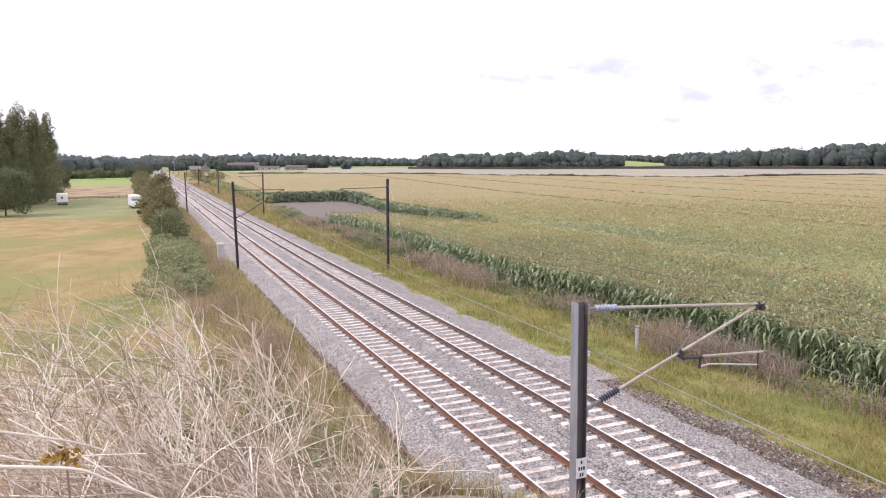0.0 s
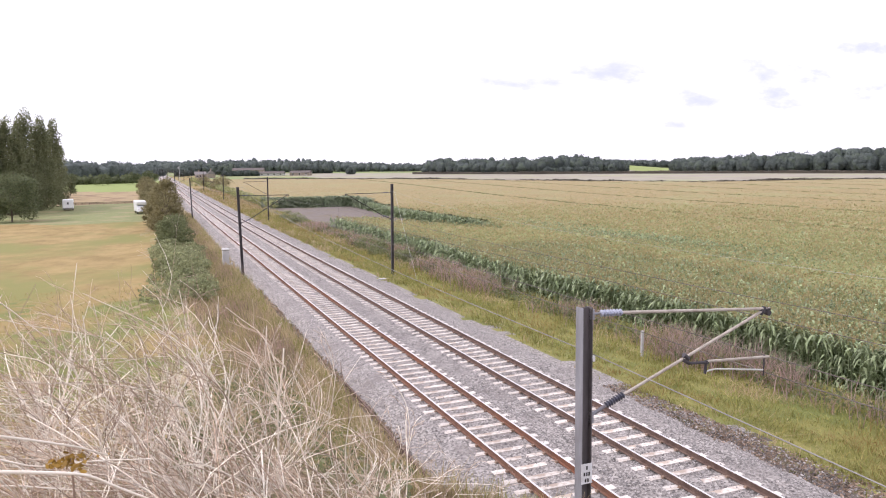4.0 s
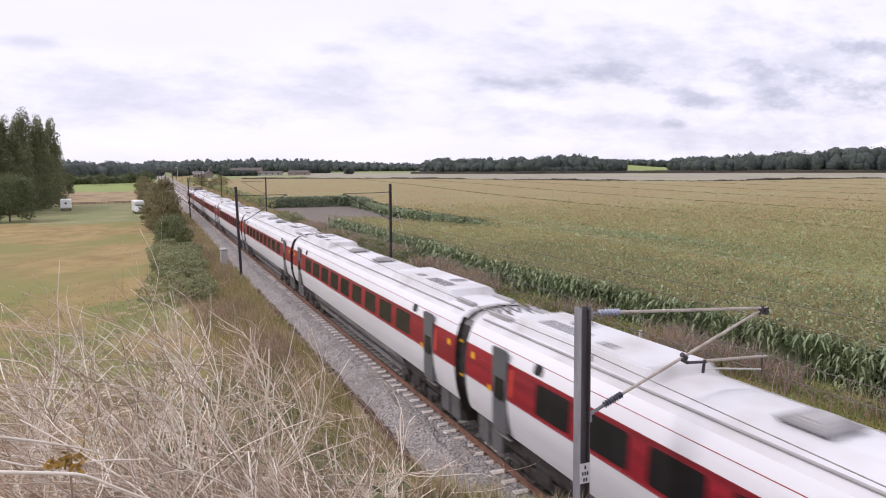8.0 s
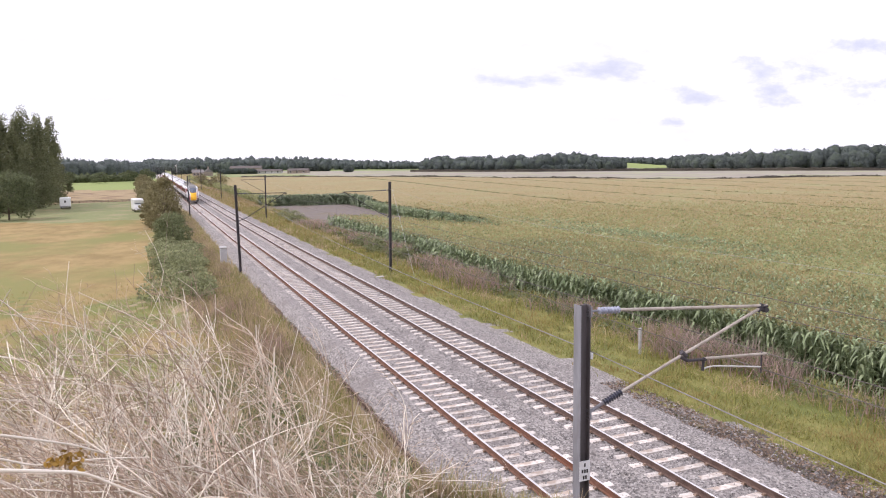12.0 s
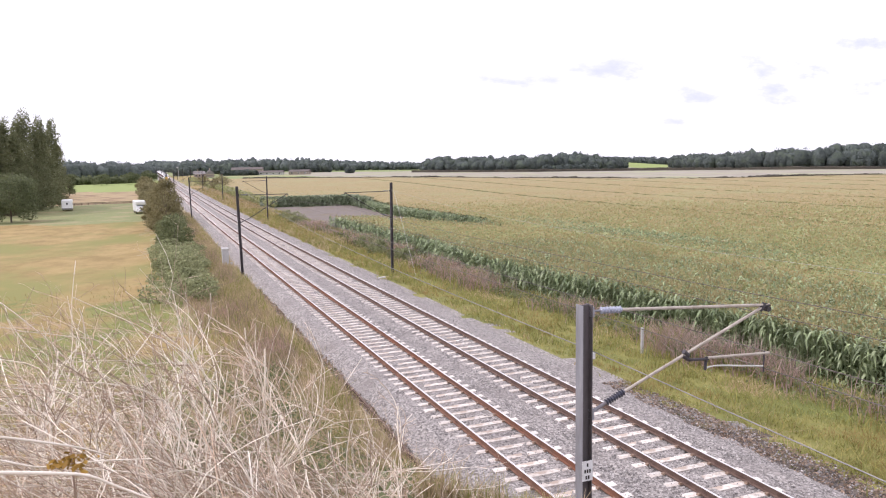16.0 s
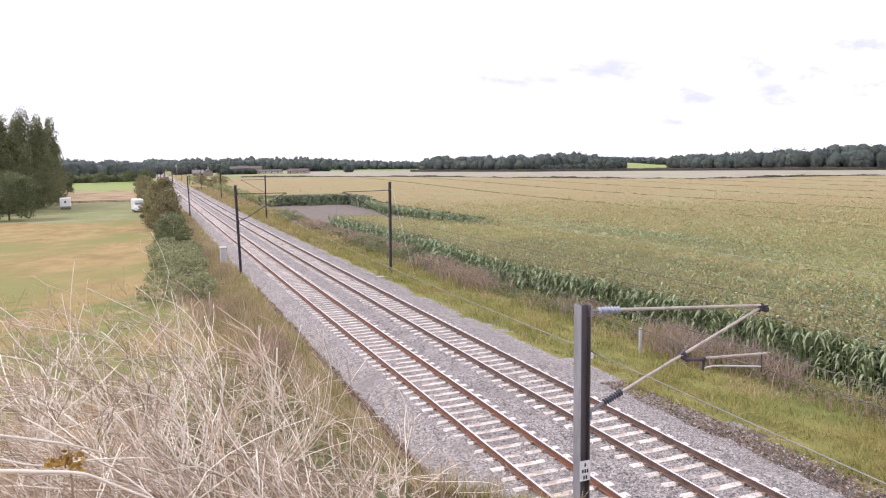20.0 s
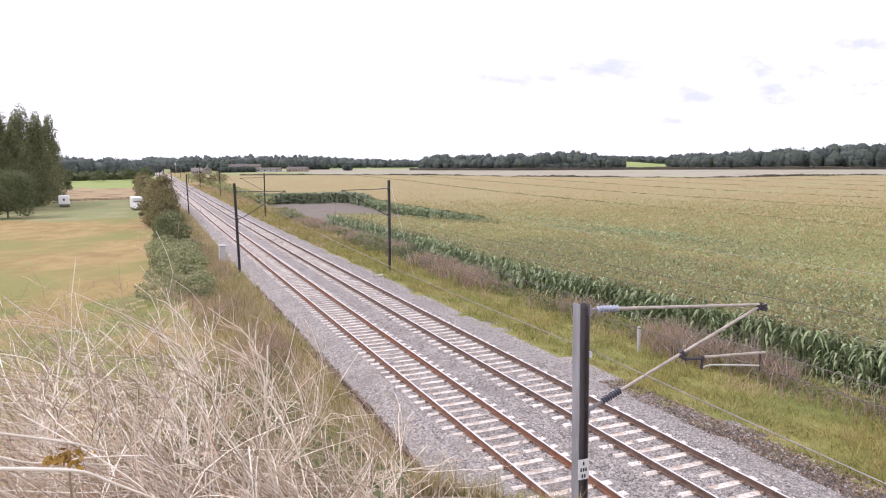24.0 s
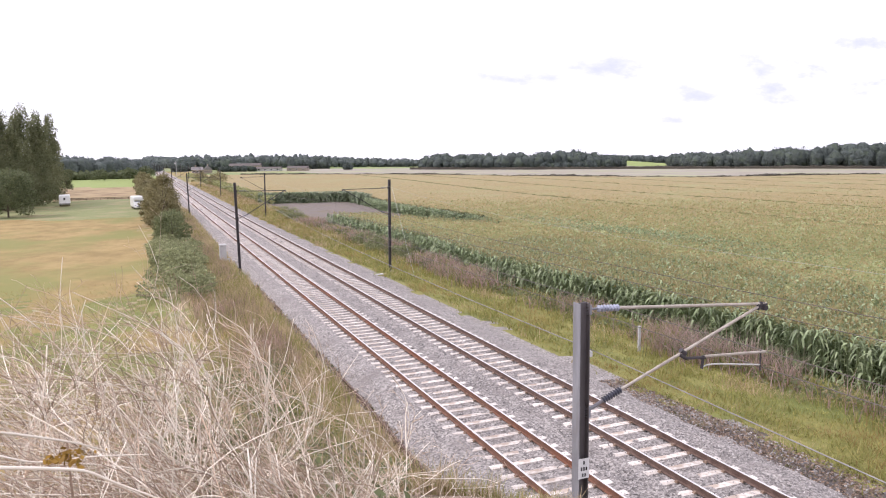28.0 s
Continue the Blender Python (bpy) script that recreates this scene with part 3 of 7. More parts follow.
def make_ballast():
    ys = stations(Y_BACK, Y_FAR, 0.5)
    xs = np.concatenate([np.linspace(-2.55, -1.75, 6), np.linspace(-1.55, 5.1, 24), np.linspace(5.45, 6.8, 6)])
    zs = np.interp(xs, [-2.55, -1.75, -1.3, 0, 1.3, 1.75, 2.2, 3.5, 4.8, 5.45, 6.8], [-0.64, -0.22, -0.2, -0.22, -0.2, -0.26, -0.2, -0.22, -0.2, -0.24, -0.68])
    V, F = sweep(np.stack([xs, zs], 1), ys, closed=False)
    rng = np.random.default_rng(3)
    V[:, 2] += rng.normal(size=len(V)) * 0.022
    V[:, 0] += rng.normal(size=len(V)) * 0.05
    me = mesh_np("ballast_bed", V, F, M["ballast"], smooth=False)
    bed = tagged(new("ballast_bed", me), "grey crushed stone ballast under two tracks", "ballast", kind="structure")
    # loose stones on top where the camera is nearest
    n = 40000
    y = 8 + 62 * rng.uniform(0, 1, n) ** 1.6
    x = rng.uniform(-2.7, 1, n) * 1.0 + rng.uniform(0, 1, n) * np.interp(y, [8, 25, 40], [7.2, 6.3, 6.0])
    z = np.maximum(np.interp(x, xs, zs), ground_at(x, y)) + rng.uniform(-0.01, 0.02, n)
    sparse = (x < 6.4) | (rng.uniform(size=n) < 0.35)
    x, y, z = x[sparse], y[sparse], z[sparse]
    n = len(x)
    s = rng.uniform(0.02, 0.045, n)
    O = np.array([[1, 0, 0], [0, 1, 0], [-1, 0, 0], [0, -1, 0], [0, 0, 0.8], [0, 0, -0.8]], float)
    V = np.stack([x, y, z], 1)[:, None, :] + O[None] * s[:, None, None] * rng.uniform(0.6, 1.3, (n, 6, 1)) + rng.normal(size=(n, 6, 3)) * 0.006
    T = np.array([[0, 1, 4], [1, 2, 4], [2, 3, 4], [3, 0, 4]])
    F = (np.arange(n)[:, None, None] * 6 + T[None]).reshape(-1, 3)
    tagged(part_of("loose_stones", mesh_np("loose_stones", V, F, M["stone"]), bed), kind="stuff")


make_ballast()

RAIL = [(-0.07, -0.172), (0.07, -0.172), (0.07, -0.16), (0.012, -0.14), (0.01, -0.05), (0.036, -0.04), (0.037, -0.014), (0.033, 0.0), (-0.033, 0.0), (-0.037, -0.014), (-0.036, -0.04), (-0.01, -0.05), (-0.012, -0.14), (-0.07, -0.16)]


def sleeper_mesh():
    bm = bmesh.new()
    xs = [-1.25, -1.2, -0.45, 0.45, 1.2, 1.25]
    tops = [-0.23, -0.178, -0.19, -0.19, -0.178, -0.23]
    half = [0.13, 0.115, 0.105, 0.105, 0.115, 0.13]
    rows = []
    for x, t, h in zip(xs, tops, half):
        rows.append([bm.verts.new((x, -0.14, -0.38)), bm.verts.new((x, -h, t)), bm.verts.new((x, h, t)), bm.verts.new((x, 0.14, -0.38))])
    for a, b in zip(rows, rows[1:]):
        for k in range(3):
            bm.faces.new((a[k], a[k + 1], b[k + 1], b[k]))
    bm.faces.new(rows[0][::-1])
    bm.faces.new(rows[-1])
    bmesh.ops.recalc_face_normals(bm, faces=bm.faces)
    me = bpy.data.meshes.new("sleeper")
    bm.to_mesh(me)
    bm.free()
    me.materials.append(M["sleeper"])
    return me


PITCH = 0.65


def make_track(name, dx, label, web):
    tr = thing(name, label, "railway track", "railway tracks", "structure")
    ys = stations(Y_BACK, Y_FAR, 10.0)
    for x in (dx - 0.7525, dx + 0.7525):
        V, F = sweep(RAIL, ys, x)
        idx = np.tile(np.isin(np.arange(14), (7,)).astype(int), len(ys) - 1)
        part_of("rail", mesh_np("rail", V, F, [web, M["rail_head"]], idx=idx), tr, "steel rail with rusty web and polished head")
    # clips and pads beside the rails
    ys = np.arange(8, 75, PITCH)
    V, F = [], []
    B = np.array([[-1, -1, 0], [1, -1, 0], [1, 1, 0], [-1, 1, 0], [-0.7, -0.7, 1], [0.7, -0.7, 1], [0.7, 0.7, 1], [-0.7, 0.7, 1]], float)
    Q = np.array([[4, 5, 6, 7], [0, 1, 5, 4], [1, 2, 6, 5], [2, 3, 7, 6], [3, 0, 4, 7]])
    pos = [(dx + r + s, y) for y in ys for r in (-0.7525, 0.7525) for s in (-0.1, 0.1)]
    for k, (x, y) in enumerate(pos):
        V.append(B * (0.045, 0.05, 0.05) + (x + float(bend(y)), y, -0.18 + float(rise(y))))
        F.append(Q + 8 * k)
    tagged(part_of("rail_clips", mesh_np("rail_clips", np.concatenate(V), np.concatenate(F), M["clip"]), tr), kind="stuff")
    return tr


def make_old_rail():
    ys = np.arange(13.0, 27.1, 1.0)
    V, F = sweep([(p[0], p[1]) for p in RAIL], ys, -2.62)
    V[:, 2] -= 0.45
    V[:, 0] += 0.06 * np.sin(V[:, 1] * 0.3)
    tagged(new("disused_rail", mesh_np("disused_rail", V, F, M["rail_dark"])), "rusty disused rail lying at the foot of the ballast", "rail")


make_old_rail()
TRACK_NEAR = make_track("railway_track", 0.0, "double-headed running line with concrete sleepers and rusty rails", M["rail_rust"])
TRACK_FAR = make_track("railway_track", GAP, "running line beside the field with concrete sleepers and darker rails", M["rail_dark"])


# ------------------------------------------------------------------ overhead line
def h_mast(bm, h, w=0.2, d=0.2, t=0.014):
    """An H-section steel column, flanges along the line."""
    box(bm, -w / 2, -w / 2 + t, -d / 2, d / 2, 0, h)
    box(bm, w / 2 - t, w / 2, -d / 2, d / 2, 0, h)
    box(bm, -w / 2 + t, w / 2 - t, -t / 2, t / 2, 0, h)
    return bm


def insulator(bm, a, b, r=0.075, n=7):
    """A turned porcelain body with n sheds between a and b."""
    a, b = Vector(a), Vector(b)
    q = (b - a).to_track_quat("Z", "Y").to_matrix()
    ln = (b - a).length
    prof = [(0.0, r * 0.45)]
    for k in range(n):
        z = ln * (k + 0.5) / n
        w = ln / n * 0.3
        prof += [(z - w, r * 0.45), (z - w * 0.4, r), (z + w * 0.4, r * 0.85), (z + w, r * 0.45)]
    prof.append((ln, r * 0.45))
    seg = 10
    rings = [[bm.verts.new(a + q @ Vector((rad * math.cos(2 * math.pi * j / seg), rad * math.sin(2 * math.pi * j / seg), z))) for j in range(seg)] for z, rad in prof]
    for u, v in zip(rings, rings[1:]):
        for j in range(seg):
            jj = (j + 1) % seg
            bm.faces.new((u[j], u[jj], v[jj], v[j]))
    bm.faces.new(rings[0][::-1])
    bm.faces.new(rings[-1])
    return bm


def make_mast(x, y, side, near=False, rake=0.85, arm=True, z0=-0.62):
    """A mast with its cantilever; side +1 reaches to the right (near track), -1 to the left (far track)."""
    zb = float(rise(y))
    h = 6.62 - z0 if not near else 5.62 - z0
    label = "galvanised steel overhead line mast with cantilever and number plate" if near else "dark steel overhead line mast beside the railway"
    m = thing("overhead_line_mast", label, "mast", "overhead line masts", m=pose(x + float(bend(y)), y, zb + z0, 0, -rake * side, 0))
    steel = M["mast"] if near else M["mast_dark"]
    if near:
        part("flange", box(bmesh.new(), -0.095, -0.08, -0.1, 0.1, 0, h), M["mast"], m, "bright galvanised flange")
        # inner flange and web painted dark for the shade between the flanges
        part("flange", box(bmesh.new(), 0.08, 0.095, -0.1, 0.1, 0, h), M["mast_shade"], m)
        part("web", box(bmesh.new(), -0.08, 0.08, -0.008, 0.008, 0, h), M["mast_shade"], m, "web in the shaded tone")
    else:
        part("column", h_mast(bmesh.new(), h, 0.19, 0.19), steel, m)
    bm = bmesh.new()
    box(bm, -0.35, 0.35, -0.35, 0.35, -0.25, 0.12, 0.03)
    part("footing", bm, M["concrete"], m, "concrete mast footing")
    if not arm:
        return m
    s, reach = side, 3.9
    lift = 0.0 if near else 0.45
    tube = M["tube"] if near else M["mast_dark"]
    if near:
        bm = insulator(bmesh.new(), (0.3 * s, 0, 5.495 - z0), (0.72 * s, 0, 5.475 - z0), 0.062)
    else:
        bm = insulator(bmesh.new(), (0.3 * s, 0, 5.95 - z0), (0.72 * s, 0, 5.94 - z0), 0.062, 4)
    ins = part("insulator", bm, M["insul"] if near else M["insul_dark"], m, "ribbed porcelain insulator")
    part("bracket", cyl(box(bmesh.new(), 0.08 * s if s > 0 else -0.14, 0.14 if s > 0 else -0.08, -0.08, 0.08, 5.42 + lift - z0, 5.58 + lift - z0), (0.1 * s, 0, 5.5 + lift - z0), (0.31 * s, 0, 5.495 + lift - z0), 0.02), steel, m)
    part("top_tube", cyl(bmesh.new(), (0.71 * s, 0, 5.474 + lift - z0), (reach * s, 0, 5.27 + lift * 1.3 - z0), 0.027), tube, m)
    bm = insulator(bmesh.new(), (0.42 * s, 0, 3.94 - z0), (0.78 * s, 0, 4.085 - z0), 0.062, 8)
    part("insulator", bm, M["insul_dark"], m, "dark ribbed lower insulator")
    bm = cyl(bmesh.new(), (0.1 * s, 0, 3.8 - z0), (0.42 * s, 0, 3.94 - z0), 0.03)
    box(bm, 0.08 * s if s > 0 else -0.14, 0.14 if s > 0 else -0.08, -0.08, 0.08, 3.72 - z0, 3.9 - z0)
    part("bracket", bm, steel, m)
    part("stay_tube", cyl(bmesh.new(), (0.77 * s, 0, 4.08 - z0), (3.75 * s, 0, 5.24 + lift * 1.3 - z0), 0.027), tube, m)
    bm = cyl(bmesh.new(), (3.7 * s, 0, 5.18 + lift * 1.3 - z0), (3.79 * s, 0, 5.31 + lift * 1.3 - z0), 0.036)
    cyl(bm, (3.86 * s, -0.05, 5.2 + lift * 1.3 - z0), (3.86 * s, 0.05, 5.2 + lift * 1.3 - z0), 0.05)
    cyl(bm, (3.86 * s, 0, 5.19 + lift * 1.3 - z0), (3.84 * s, 0, 5.3 + lift * 1.3 - z0), 0.02)
    box(bm, min(3.68 * s, 3.92 * s), max(3.68 * s, 3.92 * s), -0.03, 0.03, 5.245 + lift * 1.3 - z0, 5.285 + lift * 1.3 - z0, 0.01)
    part("clamp", bm, M["mast_dark"], m, "dark catenary clamp")
    if not near:
        return m
    bm = cyl(bmesh.new(), (1.97 * s, 0, 4.55 - z0), (2.13 * s, 0, 4.46 - z0), 0.034)
    cyl(bm, (2.13 * s, 0, 4.46 - z0), (2.54 * s, 0, 4.43 - z0), 0.026)
    cyl(bm, (2.0 * s, 0, 4.62 - z0), (2.1 * s, 0, 4.54 - z0), 0.045)
    part("registration_clamp", bm, M["mast_dark"], m, "dark bent joint of the registration arm")
    part("registration_tube", cyl(bmesh.new(), (2.52 * s, 0, 4.45 - z0), (3.93 * s, 0, 4.38 - z0), 0.026), tube, m)
    bm = cyl(bmesh.new(), (2.5 * s, 0, 4.47 - z0), (2.47 * s, 0, 4.24 - z0), 0.026)
    part("dropper_rod", cyl(bmesh.new(), (3.82 * s, 0, 4.42 - z0), (3.82 * s, 0, 4.04 - z0), 0.014), M["mast_dark"], m)
    part("drop_bracket", bm, M["mast_dark"], m, "dark drop bracket")
    bm = bmesh.new()
    arc = [(2.47, 4.26), (2.56, 4.285), (2.7, 4.29), (2.9, 4.27), (3.3, 4.215), (3.8, 4.15)]
    for (xa, za), (xb, zb2) in zip(arc, arc[1:]):
        cyl(bm, (xa * s, 0, za - z0), (xb * s, 0, zb2 - z0), 0.015)
    part("steady_arm", bm, M["wire_pale"], m, "slim curved steady arm")
    bm = box(bmesh.new(), -0.1, 0.1, -0.112, -0.106, 2.72 - z0, 3.06 - z0)
    pl = part("number_plate", bm, M["plate"], m, "white plate with black markings")
    for row, zz in enumerate((2.99, 2.885, 2.78)):
        for q in range((1, 3, 2)[row]):
            x = (q - ((1, 3, 2)[row] - 1) / 2) * 0.045
            part("marking", box(bmesh.new(), x - 0.014, x + 0.014, -0.116, -0.112, zz - z0 - 0.03, zz - z0 + 0.03), M["ink"], pl)
    part("earth_clamp", box(bmesh.new(), 0.1, 0.18, -0.06, 0.06, 4.72 - z0, 4.82 - z0, 0.01), M["plate"], m)
    return m


LEFT_MASTS = [9.7, 58.0, 130.0, 203.0, 274.0, 345.0, 416.0, 487.0, 558.0, 629.0, 700.0]
RIGHT_MASTS = [-16.0, 55.9, 122.8, 199.0, 270.0, 341.0, 412.0, 483.0, 554.0]
for k, y in enumerate(LEFT_MASTS):
    make_mast(-2.9, y, 1, near=(k == 0), rake=-0.2 if k == 0 else 0.85)
for y in RIGHT_MASTS:
    make_mast(8.75, y, -1, z0=-0.95)


def wire_curve(name, pts, r, material, parent=None):
    P = np.asarray(pts, float)[None]
    V, F = tubes(P, np.full(P.shape[:2], r), 4)
    return part_of(name, mesh_np(name, V, F, material), parent)


def spans(posts, z_hi, sag, steps=9):
    """Points of a wire that sags between posts: (x, y, z) lists along the line."""
    out = []
    for (xa, ya), (xb, yb) in zip(posts, posts[1:]):
        for s in np.linspace(0, 1, steps, endpoint=False):
            y = ya + (yb - ya) * s
            out.append((xa + (xb - xa) * s + float(bend(y)), y, z_hi - sag * 4 * s * (1 - s) + float(rise(y))))
    return out


def make_line(x, posts, label, stagger=0.2):
    ys = [(x + (stagger if k % 2 else -stagger), y) for k, y in enumerate(posts)]
    line = thing("overhead_wires", label, "overhead line", "overhead wires", "structure")
    cont, mess = spans(ys, 4.08, 0.0), spans([(px + 0.37, py) for px, py in ys] if stagger == 0 else ys, 4.27 if stagger == 0 else 5.0, 0.0 if stagger == 0 else 0.5)
    wire_curve("contact_wire", cont, 0.009, M["wire"], line)
    wire_curve("catenary_wire", mess, 0.009, M["wire"], line)
    for a, b in list(zip(cont, mess))[:0 if stagger == 0 else 30]:
        wire_curve("dropper", [a, ((a[0] + b[0]) / 2, a[1], (a[2] + b[2]) / 2), b], 0.004, M["wire"], line)


make_line(0.98, [-62.0] + LEFT_MASTS, "contact and catenary wires over the near track", 0.0)
make_line(4.6, [-88.0] + RIGHT_MASTS, "contact and catenary wires over the far track", 0.2)


def mast_wire(name, label, x, posts, r, material):
    """A wire slung between mast tops: posts are (y, z, sag of the span that follows)."""
    pts = []
    for (ya, za, sag), (yb, zb, _) in zip(posts, posts[1:]):
        for s in np.linspace(0, 1, 11)[:-1]:
            y = ya + (yb - ya) * s
            pts.append((x + float(bend(y)), y, za + (zb - za) * s - sag * 4 * s * (1 - s) + float(rise(y))))
    tagged(wire_curve(name, pts, r, material), label, "wire", kind="structure")


mast_wire("earth_wire", "weathered grey earth wire slung along the masts", -2.72, [(-62.0, 6.3, 0.9), (9.7, 4.84, 0.42)] + [(y, 6.4, 0.8) for y in LEFT_MASTS[1:]], 0.009, M["wire_earth"])
mast_wire("return_wire", "pale aluminium return wire along the far masts", 8.75, [(-88.0, 6.1, 1.3)] + [(y, 6.05, 1.35) for y in RIGHT_MASTS], 0.0065, M["wire_return"])


# ------------------------------------------------------------------ train
SIDE = [(0.96, 0.48), (1.06, 0.8), (1.19, 1.15), (1.285, 1.45), (1.345, 1.8), (1.365, 2.1), (1.36, 2.4), (1.335, 2.8), (1.29, 3.1), (1.2, 3.4), (1.06, 3.62), (0.85, 3.78), (0.5, 3.87), (0.0, 3.9)]
SZ = np.array([p[1] for p in SIDE])
SX = np.array([p[0] for p in SIDE])


def half_width(z):
    return float(np.interp(z, SZ, SX))


def strip(z0, z1, y0, y1, out=0.0, both=True, n=4, sides=(-1, 1)):
    """A skin panel that follows the car's side between two heights."""
    bm = bmesh.new()
    zs = sorted({z0, z1, *[float(z) for z in SZ if z0 < z < z1]})
    for s in (sides if both else (-1,)):
        rows = [[bm.verts.new((s * (half_width(z) + out), y, z)) for z in zs] for y in (y0, y1)]
        for a in range(len(zs) - 1):
            bm.faces.new((rows[0][a], rows[0][a + 1], rows[1][a + 1], rows[1][a]))
    bmesh.ops.recalc_face_normals(bm, faces=bm.faces)
    return bm


def roof_skin(y0, y1, z0=3.45):
    bm = bmesh.new()
    pr = [(half_width(z), z) for z in np.linspace(z0, 3.88, 7)]
    pr = [(x, z) for x, z in pr] + [(0, 3.9)] + [(-x, z) for x, z in pr[::-1]]
    rows = [[bm.verts.new((x, y, z)) for x, z in pr] for y in (y0, y1)]
    for a in range(len(pr) - 1):
        bm.faces.new((rows[0][a], rows[1][a], rows[1][a + 1], rows[0][a + 1]))
    return bm


def end_wall(y):
    bm = bmesh.new()
    pr = [(x, z) for x, z in SIDE] + [(-x, z) for x, z in SIDE[:-1][::-1]]
    bm.faces.new([bm.verts.new((x, y, z)) for x, z in pr])
    return bm


def pane(z0, z1, y0, y1, s, out=0.006):
    """A thin slab on one side of the car with rounded corners, leaning with the side."""
    bm = bmesh.new()
    r = min(0.09, (y1 - y0) / 3)
    pts = []
    for cy, cz, a0 in ((y1 - r, z1 - r, 0), (y0 + r, z1 - r, 90), (y0 + r, z0 + r, 180), (y1 - r, z0 + r, 270)):
        for a in (a0, a0 + 45, a0 + 90):
            pts.append((cy + r * math.cos(radians(a)), cz + r * math.sin(radians(a))))
    xa, xb = half_width(z0), half_width(z1)
    bow = max(0.0, half_width((z0 + z1) / 2) - (xa + xb) / 2)

    def px(z):
        return xa + (xb - xa) * (z - z0) / (z1 - z0) + bow
    outer = [bm.verts.new((s * (px(z) + out), y, z)) for y, z in pts]
    inner = [bm.verts.new((s * (px(z) - 0.03), y, z)) for y, z in pts]
    bm.faces.new(outer)
    for k in range(len(pts)):
        j = (k + 1) % len(pts)
        bm.faces.new((outer[k], outer[j], inner[j], inner[k]))
    bmesh.ops.recalc_face_normals(bm, faces=bm.faces)
    return bm


def bogie(parent, y):
    bm = bmesh.new()
    for s in (-1, 1):
        box(bm, s * 1.0 - 0.09, s * 1.0 + 0.09, y - 1.75, y + 1.75, 0.42, 0.68, 0.04)
        box(bm, s * 1.02 - 0.14, s * 1.02 + 0.14, y - 0.35, y + 0.35, 0.55, 0.95, 0.05)
        for w in (-1.3, 1.3):
            box(bm, s * 1.03 - 0.14, s * 1.03 + 0.14, y + w - 0.2, y + w + 0.2, 0.32, 0.62, 0.04)
            cyl(bm, (s * 1.1, y + w * 0.6, 0.4), (s * 1.1, y + w * 0.6, 0.9), 0.06)
    box(bm, -1.0, 1.0, y - 0.3, y + 0.3, 0.5, 0.75, 0.04)
    bo = part("bogie", bm, M["under"], parent, "dark dirty bogie frame")
    for w in (-1.3, 1.3):
        for s in (-1, 1):
            wh = cyl(bmesh.new(), (s * 0.68, y + w, 0.455), (s * 0.82, y + w, 0.455), 0.455, 0.44, seg=24)
            cyl(wh, (s * 0.82, y + w, 0.455), (s * 0.9, y + w, 0.455), 0.16, seg=12)
            part("wheel", wh, M["wheel"], bo, "steel wheel", smooth=False)


def roof_pod(parent, y0, y1, w=0.86, h=0.13, material="roof_white", ribs=True):
    """A raised equipment cover with sloping ends."""
    bm = bmesh.new()
    box(bm, -w, w, y0, y1, 3.7, 3.9 + h)
    for v in bm.verts:
        if v.co.z > 3.85:
            v.co.x *= 0.8
            v.co.y += 0.3 if v.co.y < (y0 + y1) / 2 else -0.3
    bmesh.ops.bevel(bm, geom=list(bm.edges), offset=0.04, segments=2, affect="EDGES")
    pod = part("roof_pod", bm, M[material], parent, "raised roof equipment cover")
    if ribs:
        for k in range(5):
            yy = y0 + 0.7 + k * 0.28
            part("grille", box(bmesh.new(), -0.6, -0.15, yy, yy + 0.12, 3.9 + h - 0.01, 3.9 + h + 0.015), M["train_grey"], pod)
    return pod


def skirt_boxes(parent, y0, y1, s, seed):
    rng = random.Random(seed)
    y = y0
    while y < y1:
        w = rng.uniform(0.9, 2.2)
        if rng.random() < 0.55:
            part("vent_panel", pane(0.66, 0.98, y + 0.08, min(y + w, y1) - 0.08, s, 0.012), M["vent"], parent)
        y += w + rng.uniform(0.1, 0.6)


BODY = 25.22


